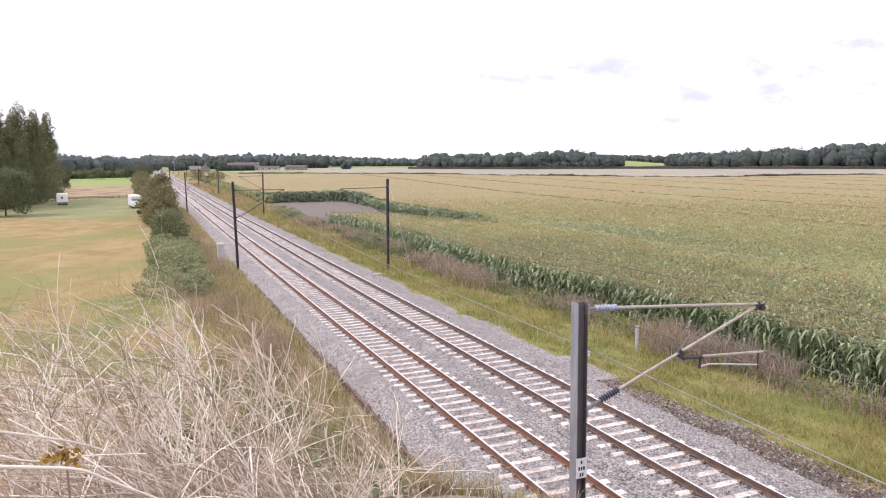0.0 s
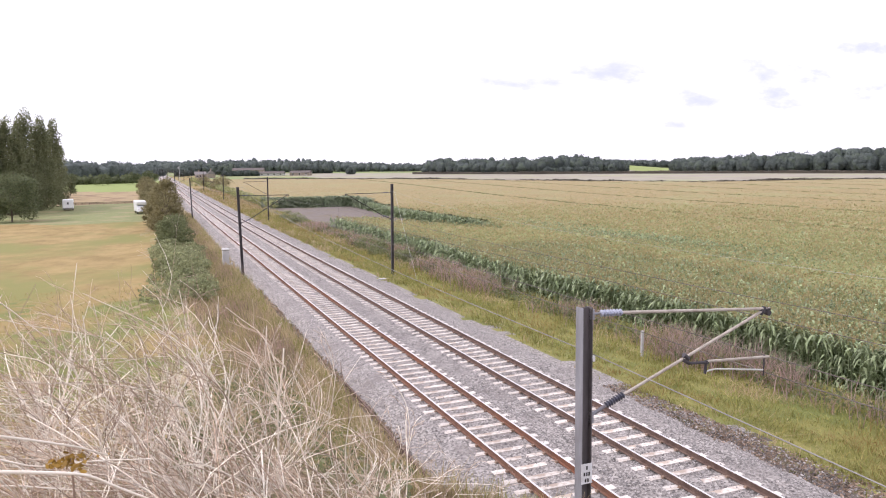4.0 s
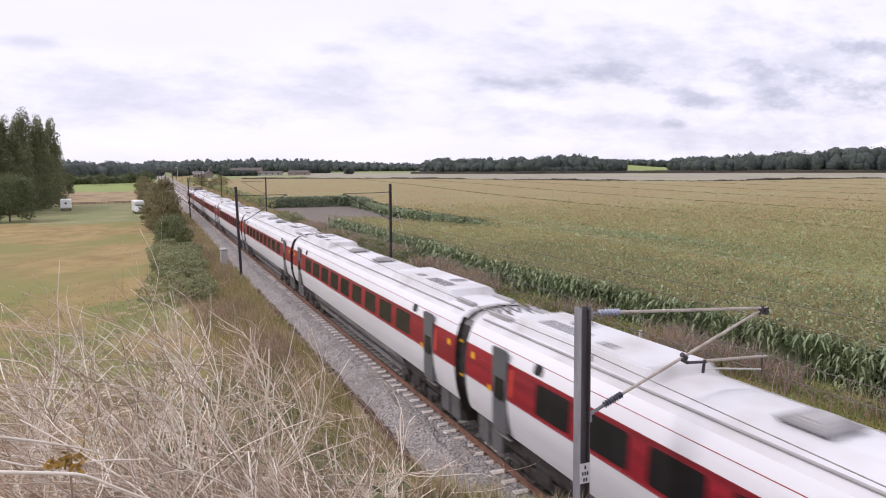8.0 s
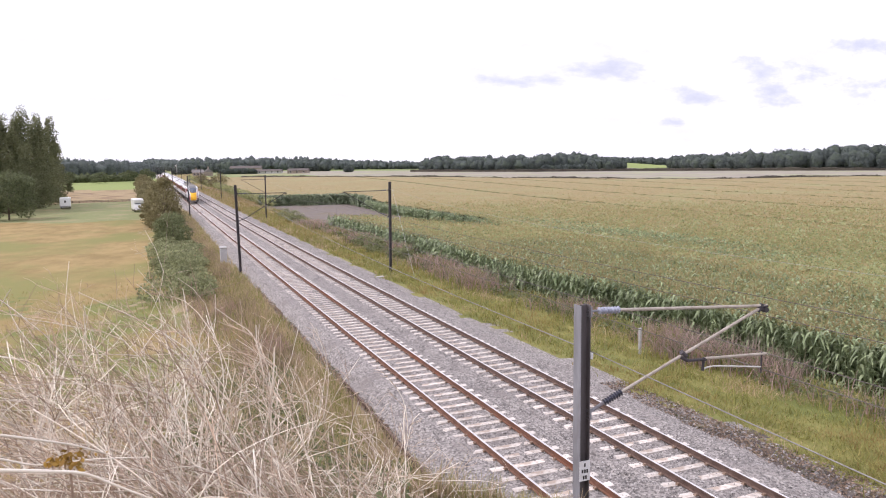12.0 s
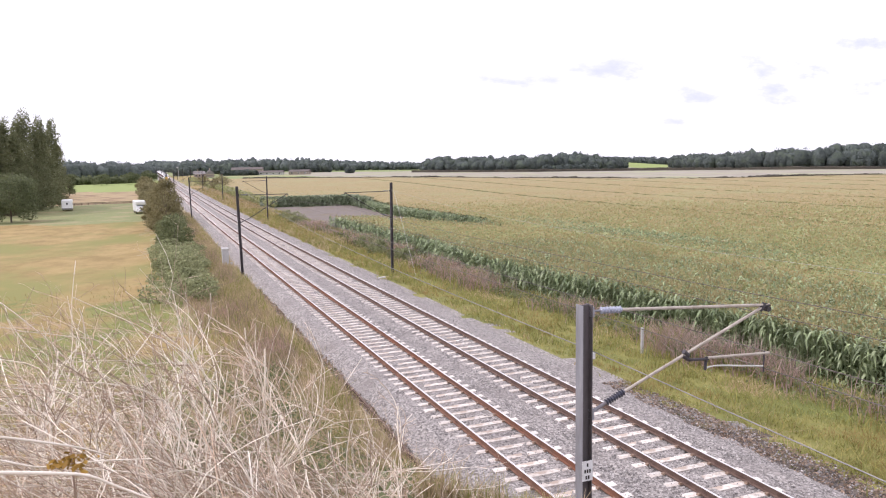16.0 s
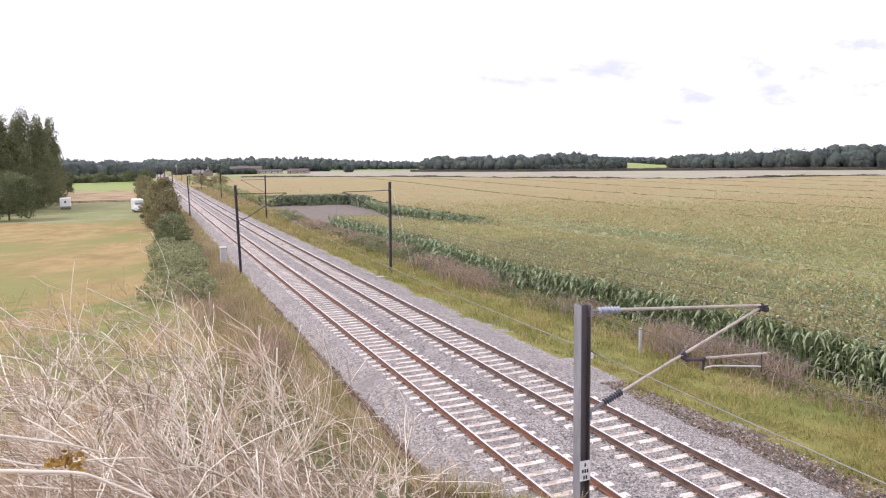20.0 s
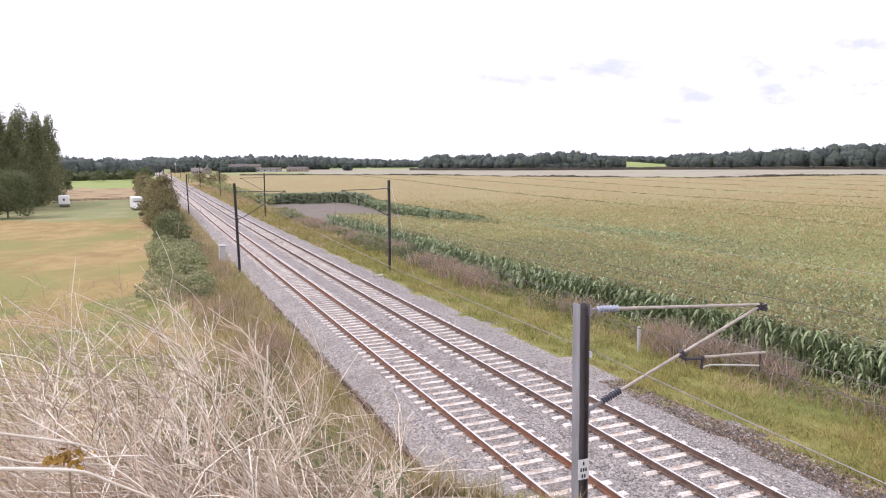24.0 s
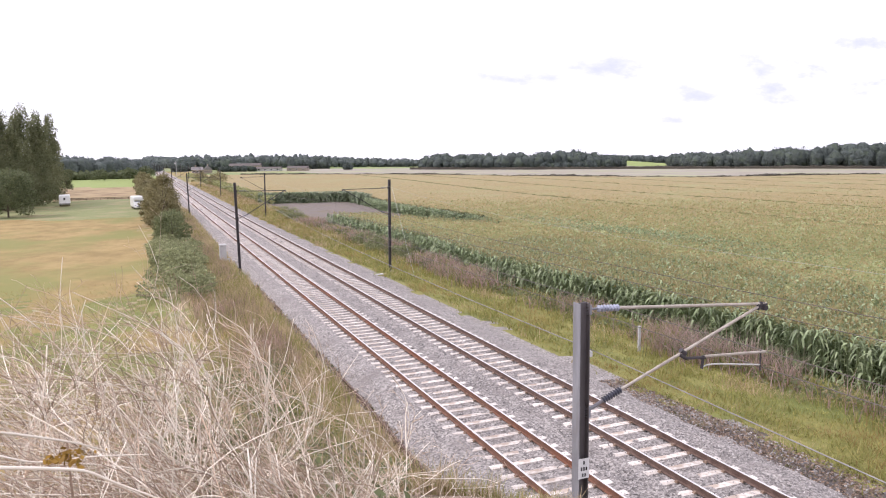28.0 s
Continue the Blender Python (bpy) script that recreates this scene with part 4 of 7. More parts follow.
def carriage_common(parent, ya, yb, windows, doors, seed, roof="roof_white"):
    """Skins, windows and doors shared by all cars. Along the car from ya to yb."""
    part("lower_side", strip(1.2, 2.2, ya, yb), M["white_shaded"], parent, "white lower body side", smooth=True)
    part("colour_band", strip(2.2, 3.08, ya, yb), M["red"], parent, "deep red window band")
    part("upper_side", strip(3.08, 3.6, ya, yb), M["white"], parent, "white upper body side", smooth=True)
    part("roof", roof_skin(ya, yb, 3.6), M["roof_white"], parent, "off-white roof with dirt streaks", smooth=True)
    for a, b in ((ya - 0.26, ya),) + (((yb, yb + 0.26),) if yb > 10 else ()):
        part("roof_lip", roof_skin(a, b, 3.62), M["roof_line"], parent, "grey lip of the roof over the gangway", smooth=True)
    for s in (-1, 1):
        part("rain_strip", box(bmesh.new(), min(s * 0.9, s * 0.96), max(s * 0.9, s * 0.96), ya + 0.3, yb - 0.3, 3.72, 3.765, 0.012), M["roof_line"], parent)
        part("line", strip(3.36, 3.375, ya, yb, 0.003, sides=(s,)), M["red_plain"], parent)
        part("sill_line", strip(2.17, 2.2, ya, yb, 0.004, sides=(s,)), M["red_plain"], parent)
    for y in ((ya + 0.25, yb - 1.75) if yb > 10 else (ya + 0.25,)):
        for s in (-1, 1):
            for q in (0.0, 0.8):
                part("underfloor_box", box(bmesh.new(), min(s * 0.7, s * 1.12), max(s * 0.7, s * 1.12), y + q, y + q + 0.66, 0.42, 1.16, 0.03), M["vent"], parent, "grey equipment box under the floor")
    sk0, sk1 = ya + 5.2, yb - 5.2
    part("skirt", strip(0.48, 1.2, sk0, sk1), M["train_grey"], parent, "grey underfloor skirt", smooth=True)
    part("underframe", box(bmesh.new(), -1.1, 1.1, ya + 0.2, yb - 0.2, 0.75, 1.25, 0.05), M["under"], parent)
    for s in (-1, 1):
        skirt_boxes(parent, sk0 + 0.3, sk1 - 0.3, s, seed + s)
        for w in windows:
            part("window", pane(2.28, 2.97, w - 0.72, w + 0.72, s), M["glass"], parent, "dark tinted window")
        for d in doors:
            dr = part("door", pane(1.26, 3.38, d - 0.4, d + 0.4, s, 0.01), M["door_grey"], parent, "grey plug door")
            part("door_window", pane(2.1, 3.2, d - 0.26, d + 0.26, s, 0.022), M["glass"], dr)
            part("door_mark", pane(2.3, 2.98, d - 0.66, d - 0.5, s, 0.01), M["red_bright"], parent, "bright red strip beside the door")
            part("door_sign", pane(2.12, 2.3, d + 0.5, d + 0.66, s, 0.012), M["yellow"], parent, "small yellow door sign")
            part("step", box(bmesh.new(), min(s * 1.2, s * 1.31), max(s * 1.2, s * 1.31), d - 0.42, d + 0.42, 1.1, 1.16, 0.015), M["train_grey"], parent)
        for w in (windows[0], windows[-1]):
            part("display", pane(3.14, 3.38, w - 0.35 + (0.9 if w > 0 else -0.9), w + 0.05 + (0.9 if w > 0 else -0.9), s, 0.012), M["glass"], parent)


def gangway(parent, y, sgn):
    bm = bmesh.new()
    pr = [(x * 0.88, 0.8 + (z - 0.48) * 0.89) for x, z in SIDE]
    pr = pr + [(-x, z) for x, z in pr[:-1][::-1]]
    rows = []
    for k, (yy, sc) in enumerate(((0, 1.0), (0.1, 0.92), (0.2, 1.0), (0.295, 0.92), (0.385, 1.0))):
        rows.append([bm.verts.new((x * sc, y + sgn * yy, z)) for x, z in pr])
    for a, b in zip(rows, rows[1:]):
        for j in range(len(pr)):
            jj = (j + 1) % len(pr)
            bm.faces.new((a[j], a[jj], b[jj], b[j]))
    bm.faces.new(rows[-1])
    bmesh.ops.recalc_face_normals(bm, faces=bm.faces)
    for f in bm.faces:
        f.material_index = int(len(f.verts) == 4 and f.calc_center_median().z > 3.38)
    for s in (-1, 1):
        for z in (1.9, 2.9):
            part("handle", box(bmesh.new(), min(s * 1.14, s * 1.2), max(s * 1.14, s * 1.2), min(y + sgn * 0.02, y + sgn * 0.16), max(y + sgn * 0.02, y + sgn * 0.16), z, z + 0.07, 0.01), M["yellow"], parent, "small yellow handle")
    return part("gangway", bm, [M["gangway"], M["train_grey"]], parent, "black rubber gangway bellows with grey top")


def middle_car():
    car = thing("railway_carriage", "white express carriage with red window band and grey skirt", "train carriage", "carriages of the train")
    h = BODY / 2
    carriage_common(car, -h, h, [-8.0 + 2.0 * k for k in range(9)], [-h + 2.1, h - 2.1], 11)
    for y in (-h, h):
        part("end_wall", end_wall(y), M["under"], car)
    gangway(car, h, 1)
    gangway(car, -h, -1)
    for y in (-h + 3.9, h - 3.9):
        bogie(car, y)
    for e in (-1, 1):
        a, b = sorted((e * (h - 1.5), e * (h - 7.4)))
        pod = roof_pod(car, a, b, 0.88, 0.17, ribs=False)
        # louvres beside a round fan, near the car's end
        for k in range(9):
            yy = e * (h - 2.7 - 0.2 * k)
            part("louvre", box(bmesh.new(), -0.56, -0.12, yy - 0.05, yy + 0.05, 4.062, 4.082), M["train_grey"], pod)
        for k in range(3):
            yy = e * (h - 5.1 - 0.2 * k)
            part("louvre", box(bmesh.new(), -0.5, -0.22, yy - 0.05, yy + 0.05, 4.062, 4.08), M["train_grey"], pod)
        fan = part("roof_fan", cyl(bmesh.new(), (0.24, e * (h - 3.4), 4.05), (0.24, e * (h - 3.4), 4.1), 0.4, 0.36, seg=24), M["roof_white"], pod, "round roof fan housing")
        part("fan_grille", cyl(bmesh.new(), (0.24, e * (h - 3.4), 4.09), (0.24, e * (h - 3.4), 4.106), 0.3, seg=24), M["train_grey"], pod)
        # cable trough down to the gangway
        for x in (-0.62, 0.62):
            part("cable_trough", box(bmesh.new(), x - 0.09, x + 0.09, min(e * (h - 1.4), e * (h - 0.15)), max(e * (h - 1.4), e * (h - 0.15)), 3.78, 3.93, 0.03), M["roof_line"], car)
    for y in (2.4, -1.6):
        aer = roof_pod(car, y - 0.55, y + 0.55, 0.36, 0.16, "roof_line", False)
        part("louvre", box(bmesh.new(), -0.4, 0.4, y - 0.5, y + 0.5, 3.93, 3.96), M["train_grey"], aer)
    for s in (-1, 1):
        for y in (-h + 0.45, h - 0.45):
            part("end_sign", pane(2.72, 2.9, y - 0.09, y + 0.09, s, 0.012), M["yellow"], car, "small yellow sign at the car's end")
    for k in range(5):
        x = -0.6 + k * 0.3
        bm = cyl(bmesh.new(), (x, h - 1.0, 3.85), (x, h + 0.1, 3.95 + 0.05 * (k % 2)), 0.025)
        cyl(bm, (x, h - 0.6, 3.8), (x, h - 0.6, 4.02), 0.045)
        part("jumper_cable", bm, M["train_grey"], car, "grey high-voltage jumper cable")
    return car


NOSE_Z = [0.38, 0.6, 1.0, 1.5, 2.0, 2.5, 3.0, 3.4, 3.7, 3.9]
NOSE_L = [4.4, 4.8, 4.95, 4.85, 4.5, 3.9, 3.22, 2.55, 1.7, 0.0]


def nose_zone(a, q, z):
    """Which panel of the cab lies at half width a, q metres ahead of the straight side, at height z."""
    if z < np.interp(q, [0, 1.0, 2.2, 2.85, 3.0], [1.26, 1.26, 1.18, 1.05, 0.3]):
        return None
    if z < np.interp(q, [2.9, 3.4, 4.0, 4.6, 4.9], [1.0, 0.84, 0.77, 0.72, 0.7]):
        return "skirt"
    zc, zh, aw = 2.86, 0.53 - 0.1 * a * a, np.interp(z, [2.35, 2.8, 3.3], [0.66, 0.72, 0.76])
    r = (a / aw) ** 5 + (abs(z - zc) / zh) ** 5
    if r < 1:
        return "windscreen" if ((a / (aw - 0.04)) ** 5 + (abs(z - zc) / (zh - 0.03)) ** 5) < 1 else "windscreen_seal"
    if z < 2.6 and a < np.interp(z, [0.8, 1.87, 2.34], [0.6, 0.63, 0.7]) and q > 2.5:
        return "front"
    if z > 2.9 and a < np.interp(z, [2.9, 3.3, 3.61, 3.85], [0.0, 0.78, 0.76, 0.66]):
        return "cowl"
    if a > 0.7 and 0 < q - 3.2 + 0.0 and np.interp(q, [3.2, 3.69, 4.14], [2.24, 1.9, 1.84]) < z < np.interp(q, [3.2, 3.77, 4.14], [2.26, 2.21, 1.86]) and q < 4.14:
        return "headlight"
    if a > 0.69 and z < 1.74 and q > np.interp(z, [1.0, 1.07, 1.18, 1.4, 1.56, 1.77], [2.7, 3.31, 3.84, 3.98, 3.87, 3.7]):
        return "corner_flash"
    lo = np.interp(q, [0, 0.4, 1.5, 2.1, 2.6, 3.07, 3.5], [2.2, 2.32, 2.47, 2.58, 2.53, 2.36, 2.28])
    hi = np.interp(q, [0, 0.3, 1.07, 1.65, 2.32, 2.8, 3.26, 3.58], [3.08, 3.14, 3.29, 3.19, 2.91, 2.66, 2.42, 2.28])
    if lo < z < hi:
        if 0.5 < q < 0.72 and 2.52 < z < 3.1:
            return "cab_door_window"
        if 1.38 < q < 3.0 and np.interp(q, [1.38, 1.5, 1.85, 2.4, 3.0], [3.05, 2.8, 2.67, 2.62, 2.37]) < z < np.interp(q, [1.38, 1.8, 2.55, 3.0], [3.17, 3.09, 2.7, 2.39]):
            return "cab_window"
        return "cab_flash"
    return "cab_shell"


NOSE_LOOK = {"skirt": ("train_grey", "dark grey nose skirt"), "front": ("yellow", "yellow warning panel"), "windscreen": ("screen", "grey tinted windscreen"),
             "windscreen_seal": ("ink", "black windscreen seal"), "cowl": ("cowl", "dark grey roof cowl"), "corner_flash": ("red_plain", "red corner panel"),
             "headlight": ("lamp_dark", "dark headlamp cluster"), "cab_window": ("glass", "dark cab side window"), "cab_door_window": ("glass", "narrow cab door window"),
             "cab_flash": ("red_plain", "red cab side"), "cab_shell": ("white", "white cab shell")}


def nose_skin(parent, y0):
    """The rounded cab: horizontal slices of the nose, parted by colour."""
    zs = np.concatenate([np.linspace(0.38, 3.4, 140), np.linspace(3.42, 3.9, 24)])
    ph = np.linspace(0, math.pi / 2, 120)
    e, groups = 0.86, {}
    W = np.interp(zs, np.append(SZ, 3.9), np.append(SX, 0.0))[:, None]
    L = np.interp(zs, NOSE_Z, NOSE_L)[:, None]
    A, Q, Z = W * np.sin(ph)[None] ** e, L * np.maximum(np.cos(ph)[None], 0) ** e, np.repeat(zs[:, None], len(ph), 1)
    for i in range(len(zs) - 1):
        for j in range(len(ph) - 1):
            g = nose_zone((A[i, j] + A[i + 1, j + 1]) / 2, (Q[i, j] + Q[i + 1, j + 1]) / 2, (zs[i] + zs[i + 1]) / 2)
            if g:
                groups.setdefault(g, []).append((i, j))
    n = len(ph)
    for g, cells in groups.items():
        ij = np.array(cells)
        k = ij[:, 0] * n + ij[:, 1]
        F = np.stack([k, k + 1, k + n + 1, k + n], 1)
        used, inv = np.unique(F, return_inverse=True)
        F = inv.reshape(F.shape)
        side = []
        for s in (-1, 1):
            side.append(np.stack([s * A.ravel()[used], y0 + Q.ravel()[used], Z.ravel()[used]], 1))
        FF = np.concatenate([F, F[:, ::-1] + len(used)])
        mt, lb = NOSE_LOOK[g]
        bm = bmesh.new()
        bm.from_mesh(mesh_np(g, np.concatenate(side), FF, M[mt], smooth=True))
        bmesh.ops.remove_doubles(bm, verts=[v for v in bm.verts if abs(v.co.x) < 0.002], dist=0.003)
        part(g, bm, M[mt], parent, lb, smooth=True)
    # hatch seam, wiper and coupler door on the front
    def at(a, z, out=0.012):
        w, ln = np.interp(z, SZ, SX), np.interp(z, NOSE_Z, NOSE_L)
        sn = min(1.0, abs(a) / w) ** (1 / e)
        return (a, y0 + ln * math.sqrt(1 - sn * sn) ** e + out, z)
    bm = bmesh.new()
    pts = [at(a, 1.98 - 0.42 * abs(a) ** 1.6) for a in np.linspace(-0.6, 0.6, 13)]
    for p, r in zip(pts, pts[1:]):
        cyl(bm, p, r, 0.012, seg=5)
    part("hatch_seam", bm, M["under"], parent, "dark curved seam of the coupler hatch")
    bm = bmesh.new()
    for p, r in zip(*(lambda w: (w, w[1:]))([at(0.02 - 0.5 * f, 2.42 + 0.42 * f, 0.03) for f in np.linspace(0, 1, 6)])):
        cyl(bm, p, r, 0.014, seg=5)
    box(bm, -0.06, 0.1, at(0, 2.4)[1] - 0.03, at(0, 2.4)[1] + 0.03, 2.36, 2.46, 0.02)
    part("wiper", bm, M["ink"], parent)
    part("coupler_hatch", box(bmesh.new(), -0.14, 0.14, y0 + 4.86, y0 + 4.93, 0.8, 0.88, 0.02), M["under"], parent)
    part("underframe", box(bmesh.new(), -0.95, 0.95, y0 - 0.2, y0 + 3.0, 0.7, 1.3, 0.05), M["under"], parent)
    for s in (-1, 1):
        for q in (0.2, 0.95):
            part("grab_rail", cyl(bmesh.new(), at(s * np.interp(2.4, SZ, SX) * (0.999 if q < 0.5 else 0.985), 2.45), (s * 1.33, y0 + q, 1.45), 0.022), M["door_grey"], parent)


def driving_car(label, first):
    """first: with few windows (kitchen), else with a full row."""
    car = thing("railway_driving_car", label, "train carriage", "carriages of the train")
    h = 12.9
    ya, yb = -h + 0.4, h - 4.9
    wins = [-6.95 + 1.95 * k for k in range(3 if first else 6)]
    carriage_common(car, ya, yb, wins, [ya + 2.85, 5.5], 23 if first else 29)
    nose_skin(car, yb)
    part("end_wall", end_wall(ya), M["under"], car)
    gangway(car, ya, -1)
    for y in (ya + 3.9, yb + 0.7):
        bogie(car, y)
    # olive equipment roof
    bm = bmesh.new()
    box(bm, -0.98, 0.98, -6.2, yb + 0.4, 3.6, 3.99)
    for v in bm.verts:
        if v.co.z > 3.9:
            v.co.x *= 0.72
            v.co.y += 0.5 if v.co.y < 0 else -0.9
    bmesh.ops.bevel(bm, geom=list(bm.edges), offset=0.06, segments=2, affect="EDGES")
    top = part("roof_cover", bm, M["olive_roof"], car, "olive grey roof fairing")
    for k in range(4):
        for q in range(3):
            yy = -4.6 + k * 3.2 + 0.3 * q
            part("roof_grille", box(bmesh.new(), -0.5, 0.05, yy, yy + 0.16, 3.99, 4.012, 0.006), M["vent"], top)
    # pantograph well with folded arms
    part("pantograph_base", box(bmesh.new(), -0.86, 0.86, ya + 0.9, -6.3, 3.78, 3.9, 0.02), M["train_grey"], car, "dark roof well")
    pan = part("pantograph", cyl(bmesh.new(), (0, ya + 1.1, 4.0), (0, ya + 1.5, 4.0), 0.12), M["under"], car, "folded pantograph")
    for s in (-1, 1):
        part("lower_arm", cyl(bmesh.new(), (s * 0.45, ya + 1.2, 4.02), (s * 0.3, ya + 3.9, 4.3), 0.035), M["under"], pan)
        part("upper_arm", cyl(bmesh.new(), (s * 0.3, ya + 3.9, 4.3), (s * 0.2, ya + 1.5, 4.42), 0.03), M["under"], pan)
    for yy in (ya + 1.35, ya + 1.6):
        part("collector_head", cyl(bmesh.new(), (-0.85, yy, 4.45), (0.85, yy, 4.45), 0.03), M["under"], pan)
    for k in range(6):
        x, yy = (-0.55, 0.55)[k % 2], ya + 1.3 + (k // 2) * 1.25
        part("roof_insulator", insulator(bmesh.new(), (x, yy, 3.88), (x, yy, 4.3), 0.12, 5), M["insul_dark"], car)
    for k in range(3):
        part("busbar", cyl(bmesh.new(), (-0.7 + 0.6 * k, ya + 0.9, 4.14 + 0.04 * k), (-0.6 + 0.5 * k, -6.6, 4.12), 0.03), M["vent"], car, "grey high-voltage busbar")
    for s in (-1, 1):
        part("well_side", box(bmesh.new(), min(s * 0.9, s * 0.98), max(s * 0.9, s * 0.98), ya + 1.2, -6.3, 3.6, 3.84, 0.02), M["roof_white"], car, "pale side wall of the roof well")
        # solid dark strip painted in for the shade of the gap beside the fairing
        part("fairing_gap_strip", box(bmesh.new(), min(s * 0.97, s * 1.06), max(s * 0.97, s * 1.06), -6.2, yb + 0.1, 3.5, 3.72, 0.02), M["under"], car, "dark strip in the gap beside the roof fairing")
    rng = random.Random(19)
    for k in range(16):
        x, yy, w, d, hh = rng.uniform(-0.75, 0.75), ya + 0.5 + 5.0 * k / 16, rng.uniform(0.06, 0.2), rng.uniform(0.1, 0.35), rng.uniform(0.08, 0.32)
        part("roof_equipment", box(bmesh.new(), x - w, x + w, yy - d, yy + d, 3.88, 3.92 + hh, 0.02), M[("under", "train_grey", "under", "tail")[k % 4]], car)
    for k in range(4):
        part("roof_box", box(bmesh.new(), -0.7 + 0.37 * k, -0.45 + 0.37 * k, ya + 0.3, ya + 0.85, 3.8, 4.08, 0.03), M["under"], car)
    # plain pale shape for the operator's mark beside the cab door
    for s in (-1, 1):
        for k in range(4):
            part("emblem_bar", pane(2.44, 2.84, 6.5 + 0.34 * k, 6.72 + 0.34 * k, s, 0.008), M["white"], car, "pale bar of the operator's mark")
    return car


# place of the train's tail along the line, second by second
RUN = [(0.0, -498.0), (8.0, -59.6), (9.5, 22.8), (10.5, 80.8), (12.0, 167.0), (17.0, 451.0), (28.0, 1075.0)]


def tail_at(t):
    return float(np.interp(t, [r[0] for r in RUN], [r[1] for r in RUN]))


CAR_LEN = 26.0


def make_train():
    cars = []
    lead = driving_car("leading driving car with yellow nose and three windows", True)
    tail = driving_car("trailing driving car with yellow nose and olive roof", False)
    tail_off, lead_off = 12.9, 25.85 + 7 * CAR_LEN + 12.9
    cars.append((tail, tail_off, 180))
    cars.append((lead, lead_off, 0))
    base = middle_car()
    for k in range(7):
        car = base if k == 0 else copy_thing(base, Matrix.Identity(4))
        cars.append((car, 25.85 + CAR_LEN * (k + 0.5), 0))
    return cars


def car_pose(y, turn):
    """A car on the line with its middle at y."""
    a = Vector((float(bend(y - 9)), y - 9, float(rise(y - 9))))
    b = Vector((float(bend(y + 9)), y + 9, float(rise(y + 9))))
    d = (b - a).normalized()
    return Matrix.Translation((a + b) / 2) @ d.to_track_quat("Y", "Z").to_matrix().to_4x4() @ pose(0, 0, 0, 0, 0, turn)


CARS = make_train()


# ------------------------------------------------------------------ maize
def corn_plants(x, y, rng, scale=1.0, leaf_n=8, low=0.0):
    """Maize stems with arching leaves and a tassel. Returns leaf and tassel meshes as arrays."""
    n = len(x)
    z0 = ground_at(x, y)
    H = rng.uniform(1.95, 2.35, n) * scale
    base = np.stack([x, y, z0], 1)
    k = 5
    t = np.linspace(0, 1, k)
    lv = []
    for j in range(leaf_n):
        a = rng.uniform(0, 2 * math.pi, n)
        hz = H * (low + (0.95 - low) * (j + rng.uniform(0.2, 0.8, n)) / leaf_n)
        ln = rng.uniform(0.34, 0.66, n) * scale * (1.1 - 0.5 * j / leaf_n)
        d = np.stack([np.cos(a), np.sin(a)], 1)
        C = np.zeros((n, k, 3))
        C[:, :, :2] = base[:, None, :2] + d[:, None, :] * (ln[:, None] * t[None] ** 0.9)[:, :, None]
        C[:, :, 2] = z0[:, None] + hz[:, None] + (ln[:, None] * (0.75 * t - 1.4 * t ** 1.9)[None])
        w = (rng.uniform(0.07, 0.115, n) * (1 + 0.9 * np.clip((y - 35) / 60, 0, 1)))[:, None] * np.array([0.5, 1, 0.95, 0.65, 0.05])[None] * scale
        sd = np.stack([-np.sin(a), np.cos(a), np.zeros(n)], 1)[:, None, :] * w[:, :, None] * 0.5
        lv.append(np.stack([C - sd, C + sd], 2).reshape(n, -1, 3))
    V = np.concatenate(lv, 0).reshape(-1, 3)
    m = n * leaf_n
    i = np.arange(m)[:, None] * k * 2
    jj = np.arange(k - 1)[None] * 2
    F = np.stack([i + jj, i + jj + 1, i + jj + 3, i + jj + 2], -1).reshape(-1, 4)
    tip = base.copy()
    tip[:, 2] += H * 0.9
    tl = [blades(tip, rng.uniform(0.22, 0.38, n) * scale, rng.normal(size=(n, 2)) * 0.13, np.full(n, 0.035 * scale), rng, 3) for _ in range(4)]
    tv, tf, o = [], [], 0
    for v, f in tl:
        tv.append(v)
        tf.append(f + o)
        o += len(v)
    stem = tubes(np.stack([base, base + np.array([0, 0, 1.0]) * (H * 0.5)[:, None], base + np.array([0, 0, 1.0]) * (H * 0.95)[:, None]], 1), np.tile([0.014, 0.012, 0.006], (n, 1)), 3)
    V = np.concatenate([V, stem[0]])
    F = np.concatenate([F, stem[1] + m * k * 2])
    return (V, F), (np.concatenate(tv), np.concatenate(tf))


def crop_mask(x, y):
    u = x - bend(y)
    return (u > near_edge(y)) & (y < field_edge(x)) & ~in_bare(u, y)


def tramline(x, y):
    """Distance to the nearest wheel track through the crop."""
    q = (x - 57.5 - 0.09 * y - 0.8 * np.sin(y * 0.03)) / 24.0
    return np.where(x < 48, 9.0, np.abs(q - np.round(q)) * 24.0)


def lush(x, y):
    """A greener, taller streak behind the strip where the sowing failed."""
    w = np.clip((y - 36) / 8, 0, 1) * np.clip((90 - y) / 16, 0, 1)
    return np.exp(-((x - 35.5 - 0.02 * (y - 55)) / 3.0) ** 2) * w * (0.75 + 0.4 * np.sin(x * 0.9 + y * 0.23))


